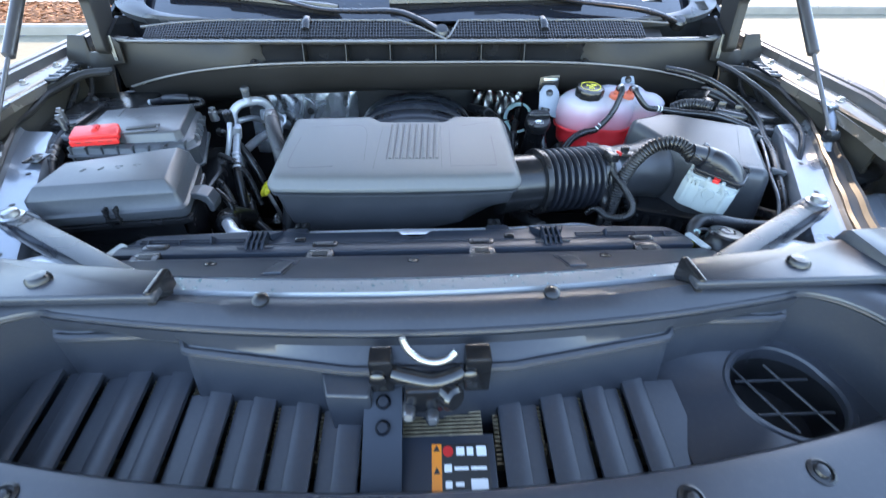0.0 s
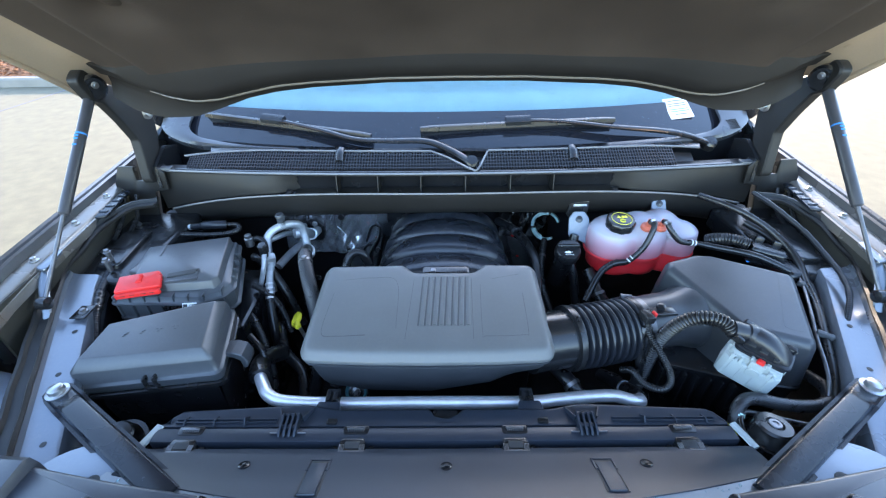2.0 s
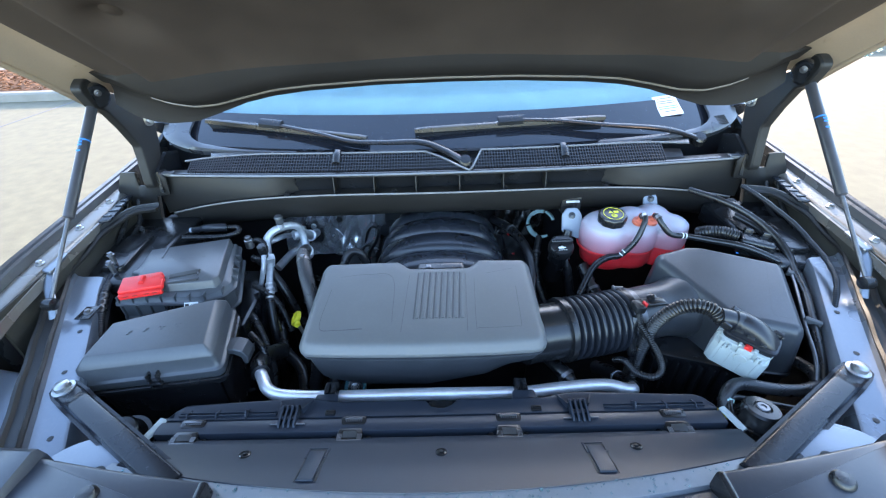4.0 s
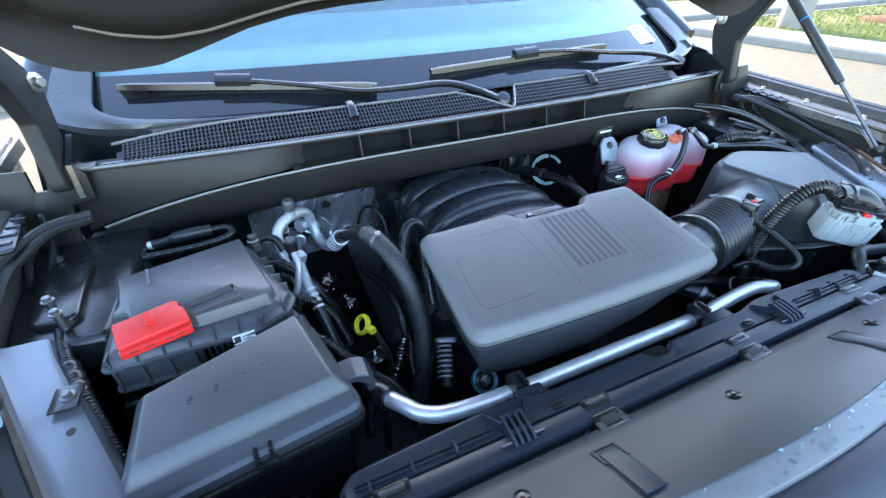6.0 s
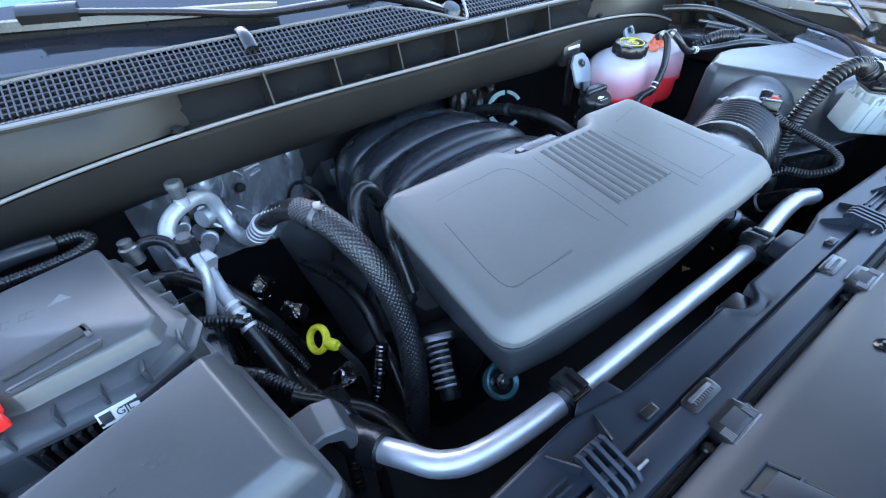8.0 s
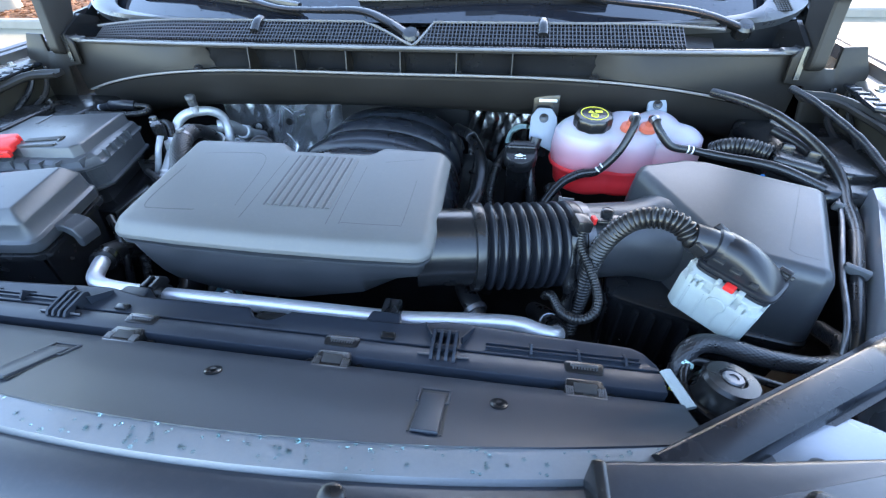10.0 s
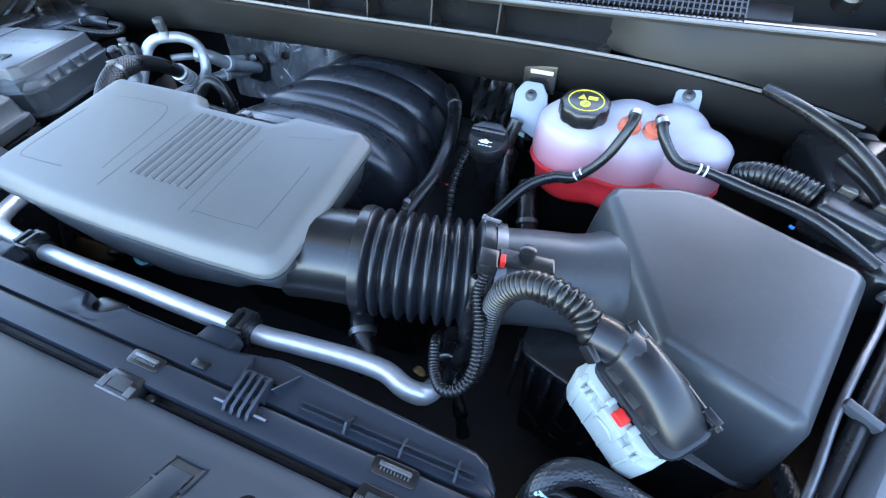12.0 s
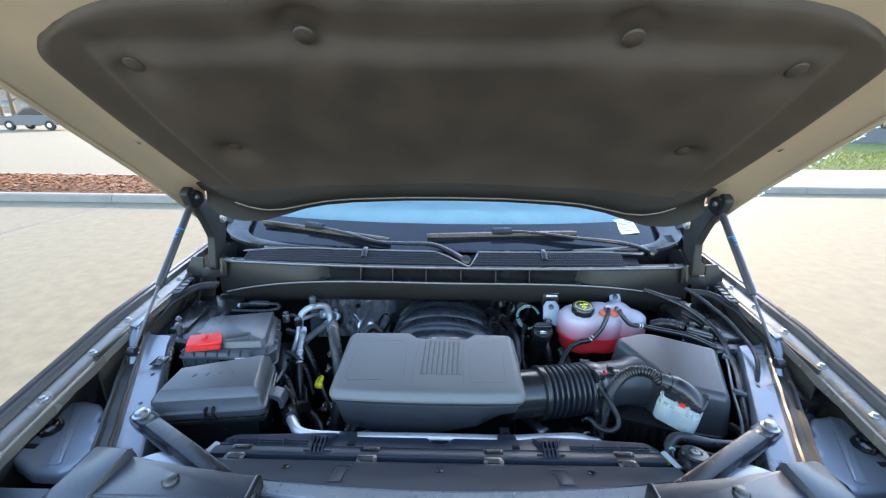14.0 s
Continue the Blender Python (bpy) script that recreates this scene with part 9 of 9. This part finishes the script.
# dry leaf caught below the cover
bm = bmesh.new()
rings = []
for q in span(0.0, 1.0, 9):
    w = 0.0075 * math.sin(math.pi * q) ** 0.7 + 0.0003
    rings.append([Vector((0.320, 0.816, 0.852)) + Vector((-0.012 + 0.024 * q, w * u, 0.004 * abs(u) ** 1.5 + 0.004 * math.sin(5 * q))) for u in (-1, -0.5, 0, 0.5, 1)] + [Vector((0.320, 0.816, 0.852)) + Vector((-0.012 + 0.024 * q, w * u, -0.0005 + 0.004 * abs(u) ** 1.5 + 0.004 * math.sin(5 * q))) for u in (1, 0.5, 0, -0.5, -1)])
loft(bm, rings)
single("dry_leaf", bm, M_LEAF, "small dry orange leaf caught below the engine cover", "leaf", angle=60)

# ---- lines along the driver side rail ----
lines = thing("brake_lines", "bundle of black hoses and a thin steel line along the rail", "pipe", (0.8, 0.9, 1.1))
for pts, r, m_, nm in (([(0.80, 1.17, 1.20), (0.845, 1.10, 1.185), (0.848, 1.02, 1.165), (0.815, 0.922, 1.152), (0.776, 0.844, 1.150), (0.750, 0.785, 1.140), (0.72, 0.70, 1.12), (0.70, 0.64, 1.06)], 0.0036, M_LINE, "steel_line"),
                       ([(0.695, 1.215, 1.238), (0.725, 1.175, 1.239), (0.753, 1.144, 1.235), (0.784, 1.117, 1.225), (0.820, 1.081, 1.205), (0.842, 1.035, 1.185), (0.846, 0.99, 1.166), (0.831, 0.941, 1.155), (0.814, 0.88, 1.146), (0.772, 0.79, 1.135), (0.735, 0.70, 1.11), (0.72, 0.63, 1.05)], 0.0085, M_RUBBER, "hose"),
                       ([(0.80, 1.15, 1.19), (0.835, 1.10, 1.178), (0.855, 1.03, 1.160), (0.848, 0.95, 1.142), (0.815, 0.85, 1.128), (0.78, 0.77, 1.115), (0.745, 0.68, 1.08), (0.73, 0.62, 1.03)], 0.009, M_RUBBER, "hose")):
    bm = tube(bmesh.new(), pts, r, 0.01, 12)
    part(nm, bm, m_, lines)
for x, y, z in ((0.823, 0.935, 1.152), (0.86, 1.04, 1.172), (0.765, 0.79, 1.142)):
    bm = box(bmesh.new(), -0.013, 0.018, -0.005, 0.005, -0.006, 0.008, 0.003, m=pose(x, y, z, 8, 6, -30))
    part("clip", bm, M_BOX, lines, "grey plastic clip")

bm = tube(bmesh.new(), [(0.818, 1.190, 1.258), (0.837, 1.139, 1.250), (0.858, 1.085, 1.235), (0.875, 1.040, 1.220), (0.880, 0.985, 1.205), (0.877, 0.930, 1.195), (0.862, 0.879, 1.186), (0.840, 0.838, 1.170), (0.818, 0.803, 1.140), (0.802, 0.775, 1.09), (0.79, 0.755, 1.02)], lambda s: 0.0060 * (1 - 0.14 * (0.5 + 0.5 * math.cos(2 * math.pi * s / 0.005)) ** 2) + 0.0004 * math.sin(s * 170), 0.0014, 12)
single("cable_loom", bm, M_CAP, "thin taped corrugated loom along the inner fender", "cable", angle=70)

plug = thing("wiring_plug", "black wiring plug with corrugated loom behind the filter box", "connector", (0.78, 1.08, 1.12))
bm = tube(bmesh.new(), [(0.685, 1.105, 1.165), (0.70, 1.085, 1.182), (0.725, 1.070, 1.188), (0.755, 1.055, 1.185)], ribbed(0.016, 0.006, 0.18), 0.0016, 16)
part("loom", bm, M_RUBBER, plug, "", 70)
bm = slab(bmesh.new(), round_poly(rect(0, 0, 0.080, 0.046), 0.012, 4), -0.030, 0.018, 0.008, 3)
bm.transform(pose(0.795, 1.038, 1.168, 0, 6, -22))
part("cap", bm, M_BLACK, plug)
for dx in (-0.02, 0.02):
    bm = box(bmesh.new(), dx - 0.010, dx + 0.010, 0.018, 0.032, 0.012, 0.028, 0.003, m=pose(0.795, 1.038, 1.168, 0, 6, -22))
    part("latch", bm, M_BLACK, plug)
bm = box(bmesh.new(), -0.0035, 0.0025, -0.03, -0.027, -0.002, 0.002, 0.0008, m=pose(0.745, 1.035, 1.165, 0, 6, -22))
part("tag", bm, M_BLUEINK, plug, "small blue tag")

radhose = thing("radiator_hose", "black braided hose curling round the radiator mount", "hose", (0.55, 0.64, 1.05))
bm = braid_tube(bmesh.new(), [(0.520, 0.604, 1.04), (0.517, 0.628, 1.085), (0.530, 0.652, 1.110), (0.56, 0.664, 1.113), (0.615, 0.656, 1.106), (0.672, 0.658, 1.098), (0.715, 0.675, 1.092), (0.735, 0.71, 1.085), (0.738, 0.75, 1.07)], 0.0112)
part("hose", bm, M_BRAID, radhose, "", 70)
bm = lathe(bmesh.new(), [(0.0108, -0.008), (0.0120, -0.008), (0.0120, 0.008), (0.0108, 0.008)], aim((0.5175, 0.626, 1.082), (0.05, 0.5, 0.85)), 16)
part("tag", bm, M_YELLOW, radhose, "yellow paper tag")
bm = lathe(bmesh.new(), [(0.0110, -0.003), (0.0122, -0.003), (0.0122, 0.003), (0.0110, 0.003)], aim((0.5235, 0.641, 1.100), (0.4, 0.7, 0.6)), 16)
part("stripe", bm, M_MINT, radhose, "green stripe")
bm = tube(bmesh.new(), [(0.53, 0.575, 1.10), (0.515, 0.60, 1.10), (0.53, 0.64, 1.105), (0.58, 0.635, 1.10), (0.65, 0.62, 1.095), (0.70, 0.63, 1.09)], 0.005, 0.008, 10)
part("thin_line", bm, M_RUBBER, radhose)
bm = tube(bmesh.new(), [(0.492, 0.612, 1.118), (0.499, 0.590, 1.118), (0.506, 0.568, 1.118)], 0.007, 0.006, 8, 0.5)
single("white_clip", bm, M_WHITE, "white plastic clip at the end of the shroud", "clip")
bm = tube(bmesh.new(), [(-0.492, 0.615, 1.115), (-0.502, 0.585, 1.115), (-0.52, 0.56, 1.11)], 0.008, 0.006, 8, 0.5)
single("white_clip", bm, M_WHITE, "white plastic clip at the end of the shroud", "clip")
lamploom = thing("lamp_loom", "corrugated loom leading to the headlamp", "cable", (0.74, 0.56, 1.1))
bm = tube(bmesh.new(), [(0.70, 0.64, 1.085), (0.73, 0.60, 1.10), (0.765, 0.565, 1.12), (0.80, 0.545, 1.118), (0.84, 0.54, 1.09)], ribbed(0.0105, 0.005, 0.18), 0.0014, 14)
part("loom", bm, M_RUBBER, lamploom, "", 70)
bm = lathe(bmesh.new(), [(0.011, -0.004), (0.0125, -0.004), (0.0125, 0.004), (0.011, 0.004)], aim((0.765, 0.565, 1.12), (0.6, -0.55, 0.3)), 14)
part("band", bm, M_BOX, lamploom)

washer = thing("washer_filler", "black washer cap on a pale filler neck beside the rail", "washer filler", (0.90, 0.78, 1.0))
bm = lathe(bmesh.new(), [(0.036, -0.06), (0.036, 0.0), (0.042, 0.002), (0.042, 0.012), (0.034, 0.016), (0.0, 0.016)], pose(0.936, 0.790, 1.142, 8, -4, 0), 26)
part("cap", bm, M_RUBBER, washer, "black flip cap")
bm = lathe(bmesh.new(), [(0.05, -0.25), (0.046, -0.07), (0.032, -0.05), (0.030, 0.0)], Matrix.Translation((0.936, 0.790, 1.14)), 22)
part("neck", bm, M_TIE, washer, "pale filler neck")
bm = slab(bmesh.new(), round_poly([(0.885, 0.835), (0.960, 0.835), (0.978, 0.93), (0.94, 0.98), (0.90, 0.955)], 0.015, 3), 1.118, 1.130, 0.004, 2)
part("mounting_plate", bm, M_TIE, washer, "painted plate behind the cap")
fr = thing("fuse_cable", "black cable loop below the fuse box", "cable", (-0.55, 0.66, 1.05))
bm = tube(bmesh.new(), [(-0.50, 0.655, 1.05), (-0.495, 0.64, 1.075), (-0.475, 0.63, 1.085), (-0.455, 0.635, 1.07), (-0.452, 0.65, 1.045)], 0.003, 0.005, 8)
part("loop", bm, M_RUBBER, fr)
bm = tube(bmesh.new(), [(-0.64, 0.61, 1.06), (-0.625, 0.60, 1.085), (-0.60, 0.595, 1.09), (-0.585, 0.605, 1.075)], 0.003, 0.005, 8)
part("loop", bm, M_STEEL, fr)
